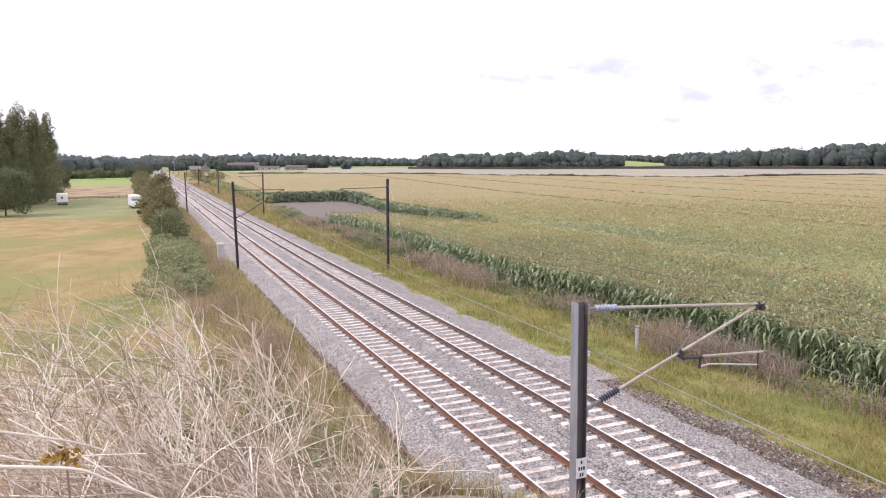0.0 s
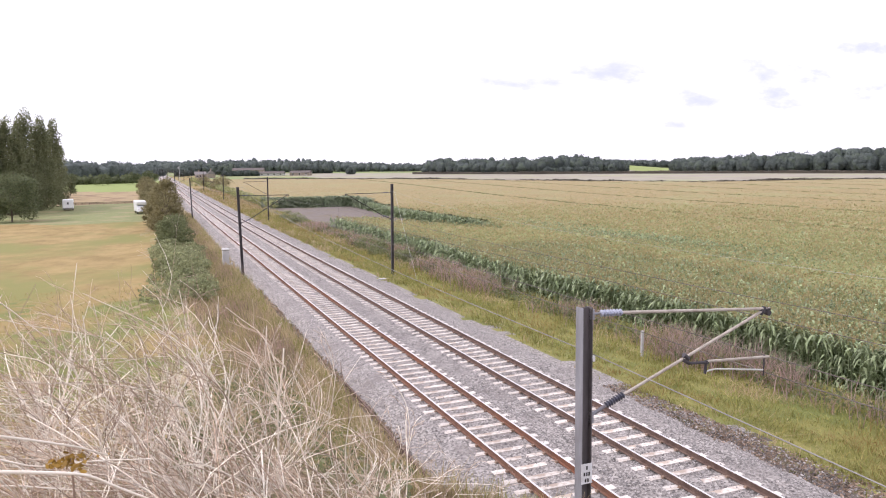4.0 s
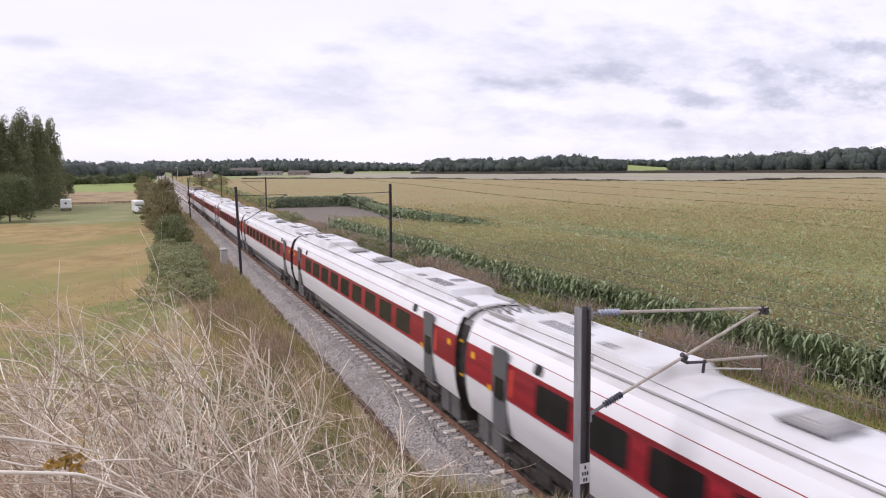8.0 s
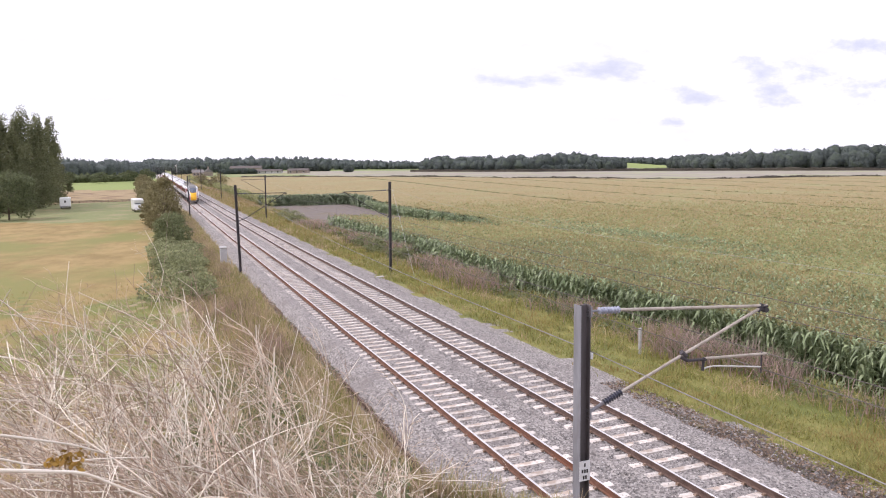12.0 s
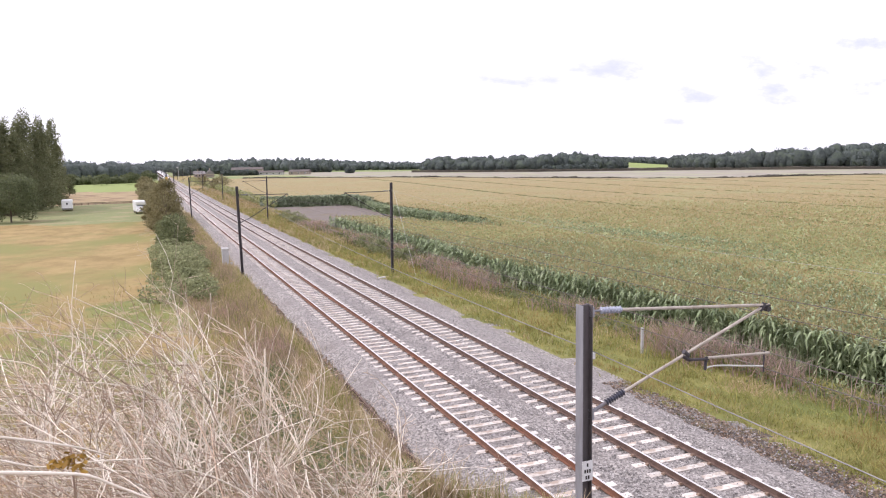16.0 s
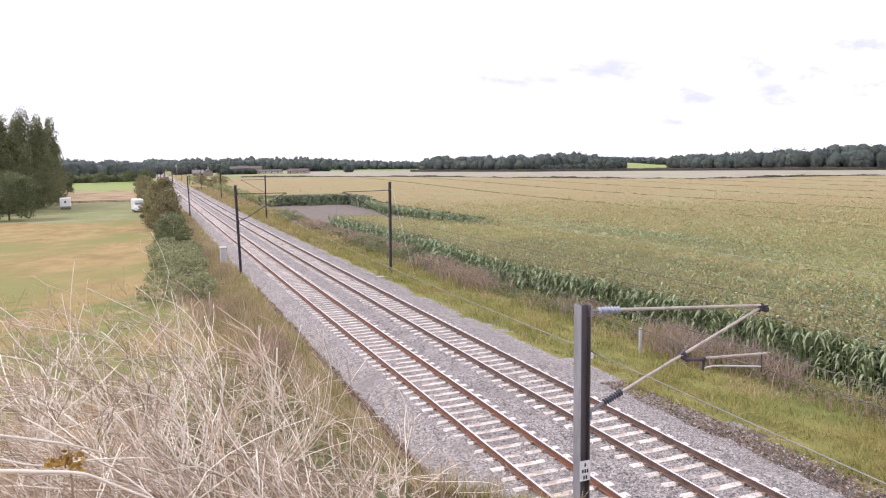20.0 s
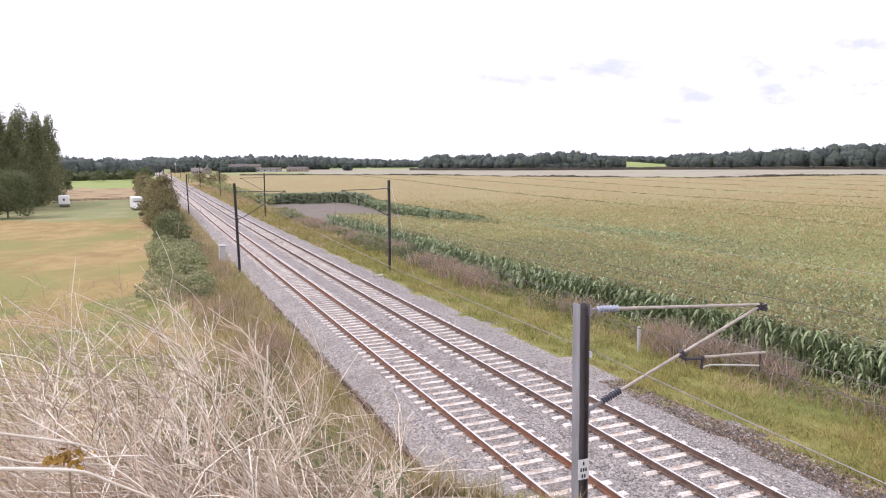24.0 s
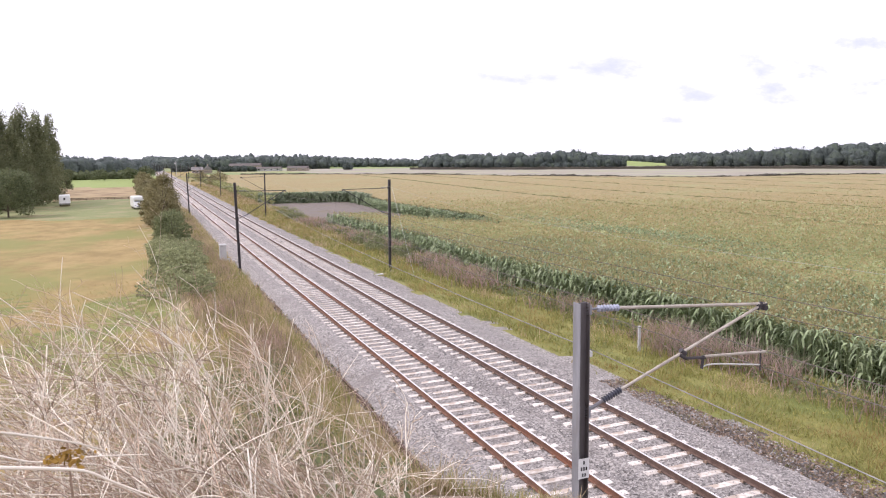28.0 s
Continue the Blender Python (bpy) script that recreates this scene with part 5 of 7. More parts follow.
def make_corn():
    rng = np.random.default_rng(17)
    crop = thing("maize_field", "tall green maize with tan tassels", "crop", kind="stuff")
    # first rows along the verge, whole plants
    gx, gy = np.meshgrid(np.arange(15.2, 22, 0.72), np.arange(2, 122, 0.24), indexing="ij")
    x, y = (gx + rng.normal(size=gx.shape) * 0.1).ravel(), (gy + rng.normal(size=gx.shape) * 0.06).ravel()
    keep = crop_mask(x, y) & (rng.uniform(size=x.size) < np.clip(1.25 - y / 130, 0.3, 1)) & (x < 22 - np.clip((y - 20) * 0.05, 0, 4))
    a, b = corn_plants(x[keep], y[keep], rng, leaf_n=11)
    tagged(part_of("leaves", mesh_np("maize_edge_leaves", *a, M["corn_leaf"]), crop, "green maize leaves"), kind="stuff")
    tagged(part_of("tassels", mesh_np("maize_edge_tassels", *b, M["corn_top"]), crop, "tan maize tassels"), kind="stuff")
    # edge of the crop round the bare corner
    n = 60000
    x, y = rng.uniform(12, 42, n), rng.uniform(78, 176, n)
    rim = crop_mask(x, y) & (in_bare(x - 1.3, y) | in_bare(x, y + 1.3) | in_bare(x, y - 2.0))
    x, y = x[rim][:2600], y[rim][:2600]
    for far in (False, True):
        z = (y > 150) == far
        a, b = corn_plants(x[z], y[z], rng, scale=1.22 if far else 0.86, leaf_n=7)
        tagged(part_of("leaves", mesh_np("maize_corner_leaves", *a, M["corn_dark"] if far else M["corn_leaf"]), crop), kind="stuff")
    n = 40000
    x, y = rng.uniform(12, 44, n), rng.uniform(150, 178, n)
    inner = crop_mask(x, y) & in_bare(x - 0.6, y - 2.2)
    x, y = x[inner], y[inner]
    V, F = leaves(np.stack([x, y, ground_at(x, y) + rng.uniform(0.05, 1, len(x)) * 2.5], 1), 0.4, rng)
    tagged(part_of("leaves", mesh_np("maize_corner_edge", V, F, M["corn_dark"]), crop), kind="stuff")
    # far edge beside the line
    n = 5000
    y = rng.uniform(165, 480, n)
    x = near_edge(y) + bend(y) + rng.uniform(0, 2.5, n)
    c = np.stack([x, y, ground_at(x, y) + rng.uniform(0.1, 2.1, n)], 1)
    V, F = leaves(c, 0.7, rng)
    tagged(part_of("leaves", mesh_np("maize_far_edge", V, F, M["corn_mid"]), crop), kind="stuff")
    # tops of the plants further in
    n = 4500
    x = np.round((16 + 12 * rng.uniform(size=n)) / 0.72) * 0.72 + rng.normal(size=n) * 0.1
    y = 6 + 55 * rng.uniform(size=n) ** 1.2
    keep = crop_mask(x, y)
    a, b = corn_plants(x[keep], y[keep], rng, leaf_n=3, low=0.68)
    tagged(part_of("leaves", mesh_np("maize_top_leaves", *a, M["corn_leaf"]), crop), kind="stuff")
    tagged(part_of("tassels", mesh_np("maize_top_tassels", *b, M["corn_top"]), crop), kind="stuff")
    # upper leaves over the nearer field
    n = 330000
    d = 18 + 125 * rng.uniform(size=n) ** 0.95
    an = rng.uniform(radians(4), radians(66), n)
    x, y = -9 + d * np.sin(an), d * np.cos(an)
    keep = crop_mask(x - 0.5, y) & (tramline(x, y) > 1.0) & (rng.uniform(size=n) < np.clip((145 - d) / 75, 0, 1))
    x, y, d = x[keep], y[keep], d[keep]
    green = lush(x, y)
    c = np.stack([x, y, ground_at(x, y) + 1.85 + 0.25 * green + rng.normal(size=x.size) * 0.17], 1)
    V, F = leaves(c, (0.1 + d * 0.001) * rng.uniform(0.7, 1.3, len(c)), rng, 0.2)
    p = rng.uniform(size=len(F))
    mix_top = np.interp(d, [18, 60, 140], [0.12, 0.28, 0.5]) + 0.3 * np.exp(-((x - 28.6) / 1.6) ** 2) * (y < 84)
    pick = np.where(p < np.interp(d, [18, 60, 120], [0.2, 0.1, 0.02]) + 0.85 * green, 0, np.where(p < 1 - mix_top, 1, 2))
    tagged(part_of("leaves", mesh_np("maize_upper_leaves", V, F, [M["corn_leaf"], M["corn_mid"], M["corn_top"]], idx=pick), crop), kind="stuff")
    # closed canopy below the tops
    xs = np.unique(np.concatenate([np.arange(16.5, 60, 0.9), np.arange(60, 130, 1.0), np.geomspace(130, 520, 60)]))
    ys = np.unique(np.concatenate([np.arange(-40, 130, 0.9), np.geomspace(130, 600, 120)]))
    rows = 57.5 + 24.0 * np.arange(18)
    xs = np.concatenate([xs[np.abs(xs[:, None] - rows).min(1) > 1.1]] + [rows + q for q in (-0.75, -0.68, 0.0, 0.68, 0.75)])
    X, Y = np.meshgrid(np.sort(xs), ys, indexing="ij")
    track = np.abs(X[..., None] - rows).min(-1)
    loose = (track > 0.8) * rng.normal(size=(2,) + X.shape) * 0.2
    Xc = X + loose[0] + (0.09 * Y + 0.8 * np.sin(Y * 0.03)) * np.clip((X - 38) / 10, 0, 1)
    Yc = Y + loose[1]
    Z = ground_at(Xc, Yc) + 1.76 + rng.normal(size=X.shape) * 0.15 * np.clip(60 / np.hypot(Xc + 9, Yc), 0.2, 1) - 0.75 * (track < 0.7) - 0.3 * np.clip((85 - np.hypot(Xc + 9, Yc)) / 30, 0, 1) + 0.2 * lush(Xc, Yc)
    nx, ny = X.shape
    i = np.arange(nx - 1)[:, None] * ny + np.arange(ny - 1)[None]
    F = np.stack([i, i + ny, i + ny + 1, i + 1], -1).reshape(-1, 4)
    V = np.stack([Xc, Yc, Z], -1).reshape(-1, 3)
    ok = crop_mask(V[:, 0] - 1.3, V[:, 1]) & crop_mask(V[:, 0], V[:, 1] + 1.5) & crop_mask(V[:, 0], V[:, 1] - 1.5)
    F = F[ok[F].all(1)]
    fc = V[F].mean(1)
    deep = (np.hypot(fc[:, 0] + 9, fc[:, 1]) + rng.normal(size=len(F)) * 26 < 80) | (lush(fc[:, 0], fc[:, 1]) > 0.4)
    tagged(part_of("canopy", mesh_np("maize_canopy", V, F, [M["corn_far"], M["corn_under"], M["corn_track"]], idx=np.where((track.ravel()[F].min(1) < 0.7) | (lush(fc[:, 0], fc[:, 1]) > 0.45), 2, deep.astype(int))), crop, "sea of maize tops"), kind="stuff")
    # tufts on the canopy, thinning out with distance
    n = 160000
    d = 62 + 430 * rng.uniform(size=n) ** 1.35
    an = rng.uniform(radians(-2), radians(64), n)
    x, y = -9 + d * np.sin(an), d * np.cos(an)
    keep = crop_mask(x - 1, y) & (tramline(x, y) > 1.0) & (rng.uniform(size=n) < np.clip((250 - d) / 170, 0, 1))
    x, y, d = x[keep], y[keep], d[keep]
    c = np.stack([x, y, ground_at(x, y) + 1.86 + rng.normal(size=x.size) * 0.07], 1)
    V, F = leaves(c, 0.09 + d * 0.0007, rng, 0.7)
    pick = (rng.uniform(size=len(F)) > np.interp(d, [60, 100, 200, 350], [0.4, 0.5, 0.7, 0.85])).astype(int)
    tagged(part_of("tassels", mesh_np("maize_far_tops", V, F, [M["corn_top"], M["corn_mid"]], idx=pick), crop), kind="stuff")


make_corn()


# ------------------------------------------------------------------ grasses and herbs
def grass_patch(name, label, x, y, h, mats, rng, lean=0.25, width=0.02, k=3, dz=0.0, category="grass"):
    z = ground_at(x, y) + dz
    base = np.stack([x, y, z - 0.03], 1)
    hh = np.asarray(h) * rng.uniform(0.5, 1.25, len(x))
    ln = rng.normal(size=(len(x), 2)) * lean * hh[:, None]
    V, F = blades(base, hh, ln, np.broadcast_to(np.asarray(width, float), (len(x),)) * rng.uniform(0.7, 1.3, len(x)), rng, k)
    q = np.sin(x * 0.83 + 1.3 * np.sin(y * 0.31)) + np.sin(y * 0.57 + 1.1 * np.sin(x * 0.9)) + 0.7 * np.sin(y * 1.7 + x * 1.1) + rng.normal(size=len(x)) * 0.9
    pick = np.clip(((q + 2.6) / 5.2 * len(mats)).astype(int), 0, len(mats) - 1)
    idx = np.repeat(pick, k - 1)
    return tagged(new(name, mesh_np(name, V, F, [M[m] for m in mats], idx=idx)), label, category, kind="stuff")


def make_verge():
    rng = np.random.default_rng(23)
    n = 58000
    y = 6 + 150 * rng.uniform(size=n) ** 2.1
    u = rng.uniform(6.9, 15.6, n)
    keep = rng.uniform(size=n) < np.clip((u - np.interp(y, [8, 14, 22, 40], TOE) + 0.1 - 0.3 * np.sin(y * 0.8)) / 0.4, 0.03, 1)
    x, y = (u + bend(y))[keep], y[keep]
    grass_patch("verge_grass", "yellow-green rough grass between line and field", x, y, (0.34 + 0.002 * y) * (1 + 0.75 * np.sin(x * 1.9 + np.sin(y)) * np.sin(y * 1.3 + 0.7 * x)), ["straw_blade", "yellow_grass", "verge_blade", "green_grass", "verge_blade", "yellow_grass", "meadow_blade"], rng, 0.75, 0.02 + 0.0007 * y)
    n = 16000
    y = 75 + 230 * rng.uniform(size=n) ** 1.3
    u = rng.uniform(7.0, 15.5, n)
    grass_patch("dry_verge_grass", "tan rough grass on the far verge", u + bend(y), y, 0.55, ["straw_blade", "bank_blade", "meadow_blade", "straw_blade", "verge_blade"], rng, 0.5, 0.02 + 0.0008 * y)
    # tall pinkish seedheads along the field edge
    n = 26000
    y = 8 + 105 * rng.uniform(size=n) ** 1.3
    u = near_edge(y) - 1.9 + rng.normal(size=n) * 0.7 + 0.5 * np.sin(y * 0.9)
    clump = np.sin(y * 0.55) + np.sin(y * 0.23 + 2) + rng.normal(size=n) * 0.5
    keep = clump > -0.05
    grass_patch("willowherb", "faded pinkish willowherb gone to seed", u[keep], y[keep], np.clip(1.1 + 0.14 * clump[keep], 0.5, 1.6), ["willowherb", "verge_blade", "pink_grass", "willowherb", "bramble", "willowherb"], rng, 0.35, 0.028 + 0.0007 * y[keep], category="wild flowers")
    # low green weeds at the foot of the maize
    n = 8000
    y = 8 + 120 * rng.uniform(size=n) ** 1.2
    u = near_edge(y) - 2.0 + rng.normal(size=n) * 0.6
    c = np.stack([u, y, ground_at(u, y) + rng.uniform(0.05, 0.6, n)], 1)
    V, F = leaves(c, 0.12 + 0.0012 * y, rng)
    tagged(new("weeds", mesh_np("weeds", V, F, M["bramble"])), "dark green weeds beside the maize", "weeds", kind="stuff")


make_verge()


def make_cess_debris():
    rng = np.random.default_rng(37)
    n = 9000
    y = 7 + 16 * rng.uniform(size=n) ** 1.2
    x = 6.3 + (np.interp(y, [8, 14, 22, 40], TOE) - 6.1) * rng.uniform(size=n)
    c = np.stack([x, y, ground_at(x, y) + 0.01 + 0.02 * rng.uniform(size=n)], 1)
    V, F = leaves(c, 0.07 * rng.uniform(0.5, 1.5, n), rng, 0.5)
    # brown litter at the foot of the near shoulder
    m = 5000
    ly = 12 + 40 * rng.uniform(size=m) ** 1.3
    lx = -2.58 + 0.13 * rng.normal(size=m) + 0.1 * np.sin(ly * 0.9)
    LV, LF = leaves(np.stack([lx, ly, ground_at(lx, ly) + 0.03 + 0.05 * rng.uniform(size=m)], 1), (0.05 + 0.001 * ly) * rng.uniform(0.5, 1.5, m), rng, 0.5)
    V, F = np.concatenate([V, LV]), np.concatenate([F, LF + len(V)])
    pick = np.concatenate([rng.integers(0, 3, n), rng.integers(0, 2, m) * 2])
    tagged(new("lineside_debris", mesh_np("lineside_debris", V, F, [M["dock"], M["stone"], M["litter"]], idx=pick)), "brown leaf litter and grit beside the ballast", "debris", kind="stuff")


make_cess_debris()


def make_left_bank():
    rng = np.random.default_rng(29)
    # bank beside the ballast
    n = 46000
    y = 9 + 135 * rng.uniform(size=n) ** 1.6
    u = -2.7 - np.abs(rng.normal(size=n)) * 3.3
    x = u + bend(y)
    toe = 2.75 + 0.16 * np.sin(y * 1.1) + 0.12 * np.sin(y * 2.7 + 1) + 0.15 * np.sin(y * 0.31)
    keep = (rng.uniform(size=n) < np.clip((-u - toe + 0.3) / 0.5, 0.015, 1)) & ((y > 13.5) | (u < -4.6)) & ((u > -7.4) | (y < 26))
    grass_patch("bank_grass", "tan and green long grass on the railway bank", x[keep], y[keep], 0.5 + 0.002 * y[keep], ["bank_blade", "straw_blade", "verge_blade", "bank_blade", "straw_blade"], rng, 0.35, 0.014 + 0.0006 * y[keep])
    # brown dock and dead herbs in patches
    n = 20000
    y = 30 + 160 * rng.uniform(size=n) ** 1.3
    u = -3.6 - np.minimum(np.abs(rng.normal(size=n)) * 1.7, 3.4)
    keep = np.sin(y * 0.45) + np.sin(y * 0.17 + u) + 0.6 * rng.normal(size=n) > 0.2
    u = u + bend(y)
    grass_patch("dock", "brown dock and dead herbs on the railway bank", u[keep], y[keep], 0.75, ["dock", "bank_blade", "dock", "hedge", "pink_grass"], rng, 0.22, 0.02 + 0.0005 * y[keep], category="weeds")
    # pale new grass beside the ballast
    n = 9000
    y = 9 + 60 * rng.uniform(size=n) ** 1.4
    u = -2.95 - np.abs(rng.normal(size=n)) * 0.8 - 0.15 * np.sin(y * 0.9)
    grass_patch("edge_grass", "yellow-green grass at the edge of the ballast", u, y, 0.32, ["straw_blade", "verge_blade", "yellow_grass"], rng, 0.4, 0.012 + 0.0005 * y)
    # meadow
    n = 9000
    y = 14 + 50 * rng.uniform(size=n)
    x = -8 - 60 * rng.uniform(size=n) ** 1.2
    grass_patch("meadow_tufts", "straw-coloured meadow grass with green patches", x, y, 0.16 + 0.0005 * y, ["meadow_blade", "verge_blade", "meadow_blade"], rng, 0.6, 0.014 + 0.0006 * y)


make_left_bank()


# ------------------------------------------------------------------ shrubs and trees
def crown_points(rng, lobes, per, shell=0.55):
    """Leaf centres spread over several lobes, mostly near their skins."""
    out = []
    for cx, cy, cz, rx, ry, rz in lobes:
        d = rng.normal(size=(per, 3))
        d /= np.linalg.norm(d, axis=1, keepdims=True)
        r = shell + (1 - shell) * rng.uniform(size=(per, 1)) ** 0.5
        r = r * (1 + 0.14 * np.sin(5 * d[:, :1] + cx) * np.sin(4 * d[:, 1:2] + cy) + 0.06 * rng.normal(size=(per, 1)))
        out.append(d * r * (rx, ry, rz) + (cx, cy, cz))
    return np.concatenate(out)


def make_tree(name, label, x, y, height, width, material, rng, leaf=0.35, n=3500, trunk=True, upright=False, skirt=0.12, category="tree"):
    z = float(ground_at(x, y))
    tr = thing(name, label, category, m=pose(x, y, z))
    lobes = []
    if upright:
        for k in range(80):
            f = 0.04 + 0.94 * (k + rng.uniform()) / 80
            w = width * 0.5 * min(1.0, 0.5 + 1.6 * f) * (1.0 - f) ** 0.55
            a = rng.uniform(0, 2 * math.pi)
            r = w * rng.uniform(0.25, 0.85)
            s = width * rng.uniform(0.05, 0.12)
            lobes.append((math.cos(a) * r + 0.05 * height * f * f * f + 0.02 * height * f, math.sin(a) * r, height * f, s, s, height * rng.uniform(0.07, 0.13)))
        lobes += [(0.02 * height, 0, height * f, width * (0.42 - 0.3 * f), width * (0.42 - 0.3 * f), height * 0.18) for f in (0.2, 0.35, 0.5, 0.65, 0.78) for _ in range(3)]
        lobes.append((0.03 * height, 0, height * 0.9, width * 0.06, width * 0.06, height * 0.12))
    else:
        for k in range(14):
            a, f = rng.uniform(0, 2 * math.pi), rng.uniform(skirt + 0.1, 0.86)
            r = width * 0.33 * math.sqrt(max(0.05, 1 - ((f - 0.45) / 0.6) ** 2))
            w = width * rng.uniform(0.16, 0.27)
            lobes.append((math.cos(a) * r, math.sin(a) * r, height * f, w, w, min(w, height * 0.2)))
        if category == "bush":
            # ragged: many small sprays and a thin middle
            for k in range(26):
                a, f = rng.uniform(0, 2 * math.pi), rng.uniform(0.05, 1.0)
                r = width * rng.uniform(0.2, 0.56) * math.sqrt(max(0.08, 1.05 - f * f))
                w = width * rng.uniform(0.06, 0.15)
                lobes.append((math.cos(a) * r, math.sin(a) * r, height * f, w, w, w * rng.uniform(0.8, 1.6)))
            lobes.append((0, 0, height * 0.42, width * 0.3, width * 0.3, height * 0.32))
        else:
            lobes.append((0, 0, height * 0.82, width * 0.24, width * 0.24, height * 0.17))
            lobes.append((0, 0, height * 0.5, width * 0.36, width * 0.36, height * 0.3))
    c = crown_points(rng, lobes, int(1.5 * n) // len(lobes), 0.45)
    c[:, 2] = np.maximum(c[:, 2], 0.1)
    V, F = leaves(c, 0.75 * leaf * rng.uniform(0.6, 1.3, len(c)), rng)
    tagged(part_of("crown", mesh_np("crown", V, F, M[material]), tr, "leafy crown"), kind="stuff")
    if trunk:
        r = 0.035 * height ** 0.75
        paths = [[(0, 0, -0.2), (0.05, 0, height * 0.3), (0, 0.1, height * 0.6), (0, 0, height * 0.9)]]
        rad = [[r, r * 0.75, r * 0.4, r * 0.1]]
        for cx, cy, cz, *_ in lobes[:9]:
            zz = cz * 0.55
            paths.append([(0, 0, zz), (cx * 0.3, cy * 0.3, zz + (cz - zz) * 0.35), (cx * 0.65, cy * 0.65, zz + (cz - zz) * 0.7), (cx * 0.95, cy * 0.95, cz)])
            rad.append([r * 0.4, r * 0.3, r * 0.2, r * 0.06])
        V, F = tubes(paths, rad, 6)
        part_of("trunk", mesh_np("trunk", V, F, M["bark"], smooth=True), tr, "rough grey-brown trunk and limbs")
    return tr


def make_near_meadow():
    rng = np.random.default_rng(31)
    n = 9000
    y = 22 + 42 * rng.uniform(size=n)
    x = -9 - 24 * rng.uniform(size=n)
    keep = y < 58 + 7 * np.sin(x * 0.5) + rng.normal(size=n) * 4
    grass_patch("green_tufts", "bright green grass at the edge of the meadow", x[keep], y[keep], 0.25, ["meadow_blade", "verge_blade", "green_grass", "meadow_blade"], rng, 0.4, 0.025)


make_near_meadow()


def make_trees():
    rng = np.random.default_rng(41)
    # line of tall poplars beside the camping field
    for x, y, h, w in ((-42.5, 182, 19.5, 7.5), (-39.5, 186, 20.5, 7.5), (-36.6, 190, 22.3, 8.0), (-34.6, 200, 21.5, 7.5), (-33.2, 212, 21.8, 7.4), (-33.6, 226, 16.5, 7.0), (-46.0, 178, 18.0, 8.0), (-41.0, 187, 19.0, 7.0), (-38.0, 192, 20.8, 7.0), (-35.4, 198, 19.5, 7.5), (-37.4, 184, 17.5, 7.5), (-34.0, 206, 19.0, 7.0)):
        make_tree("poplar", "tall dark green columnar poplar bent by wind", x, y, h, w * 1.32, "poplar", rng, 0.42, 6500, upright=True)
    make_tree("tree", "round dark green tree beside the camping field", -34.5, 160, 9.2, 11.0, "oak", rng, 0.42, 6000)
    for x, y, h, w in ((-36.0, 250, 9.5, 5.0), (-38.0, 268, 9.0, 6.0), (-35.8, 285, 8.0, 5.0)):
        make_tree("tree", "small dense green tree at the field edge", x, y, h, w, "oak", rng, 0.5, 1800)
    for x, y, h, w in ((-33.0, 420, 6, 9), (-18.5, 425, 6.5, 8), (-9.5, 430, 7, 9), (-48, 415, 6, 8)):
        make_tree("tree", "low tree at the end of the pasture", x, y, h, w, "oak", rng, 0.8, 900)
    # brown-green hedge along the railway fence
    for x, y, h, w in ((-7.3, 116, 7.4, 5.2), (-7.6, 126, 6.6, 4.8), (-7.6, 137, 5.8, 4.6), (-7.9, 150, 5.0, 4.6), (-8.2, 165, 4.6, 4.6), (-9.0, 182, 4.4, 5.4), (-7.9, 121, 5.4, 5.6), (-7.0, 132, 5.0, 4.6), (-8.0, 143, 4.6, 5.0), (-8.2, 157, 4.6, 5.0), (-8.8, 173, 4.4, 5.2), (-9.1, 191, 4.2, 5.6), (-9.4, 211, 4.0, 5.8), (-9.8, 234, 3.9, 6.0), (-9.3, 200, 4.2, 5.4), (-9.6, 222, 4.0, 5.6), (-9.9, 246, 3.8, 6.0), (-10.2, 272, 3.6, 6.0), (-10.6, 300, 3.6, 7), (-11, 335, 3.6, 8), (-11.3, 370, 4, 8)):
        make_tree("hedge_bush", "brownish green hawthorn bush on the railway bank", x, y, h, w, "hedge", rng, 0.3 + y * 0.0005, 3400, skirt=0.0, category="bush")
    for x, y, h, w in ((-7.0, 88, 3.5, 4.0), (-7.4, 96, 3.0, 3.6), (-6.4, 104, 3.0, 3.4)):
        make_tree("bush", "dark green bush on the railway bank", x, y, h, w, "bramble", rng, 0.24, 3600, skirt=0.0, category="bush")
    th = thing("bramble_thicket", "spreading grey-green bramble thicket on the railway bank", "bush", m=pose(-7.0, 66, float(ground_at(-7.0, 66))))
    lobes = []
    for k in range(46):
        yy = rng.uniform(-15, 22)
        xx = rng.uniform(-2.3, 2.0) + 0.02 * yy
        w = rng.uniform(0.7, 1.3)
        lobes.append((xx, yy, 0.25 + 1.05 * (1 - (xx / 2.9) ** 2) * rng.uniform(0.6, 1.0), w, w * 1.5, w * 0.6))
    c = crown_points(rng, lobes, 420, 0.7)
    c[:, 2] = np.maximum(c[:, 2], 0.0)
    V, F = leaves(c, 0.17 * rng.uniform(0.6, 1.4, len(c)), rng, 0.3)
    tagged(part_of("foliage", mesh_np("foliage", V, F, M["thicket"]), th, "dense bramble leaves"), kind="stuff")
    for x, y, h, w in ((12.6, 72, 1.5, 3.0), (13.1, 79, 1.4, 3.2), (13.0, 66, 1.2, 2.6), (12.8, 118, 1.3, 3.4), (13.6, 131, 1.5, 4.0)):
        make_tree("bush", "low dark green bush beside the maize", x, y, h, w, "thicket", rng, 0.2, 1500, trunk=False, skirt=0.0, category="bush")
    # bushes right of the line, far off
    for x, y, h, w in ((16, 300, 4, 9), (20, 330, 4.5, 10), (13, 350, 4, 8)):
        make_tree("bush", "grey-green bush beside the far verge", x, y, h, w, "hedge", rng, 0.5, 1200, trunk=False, skirt=0.0, category="bush")


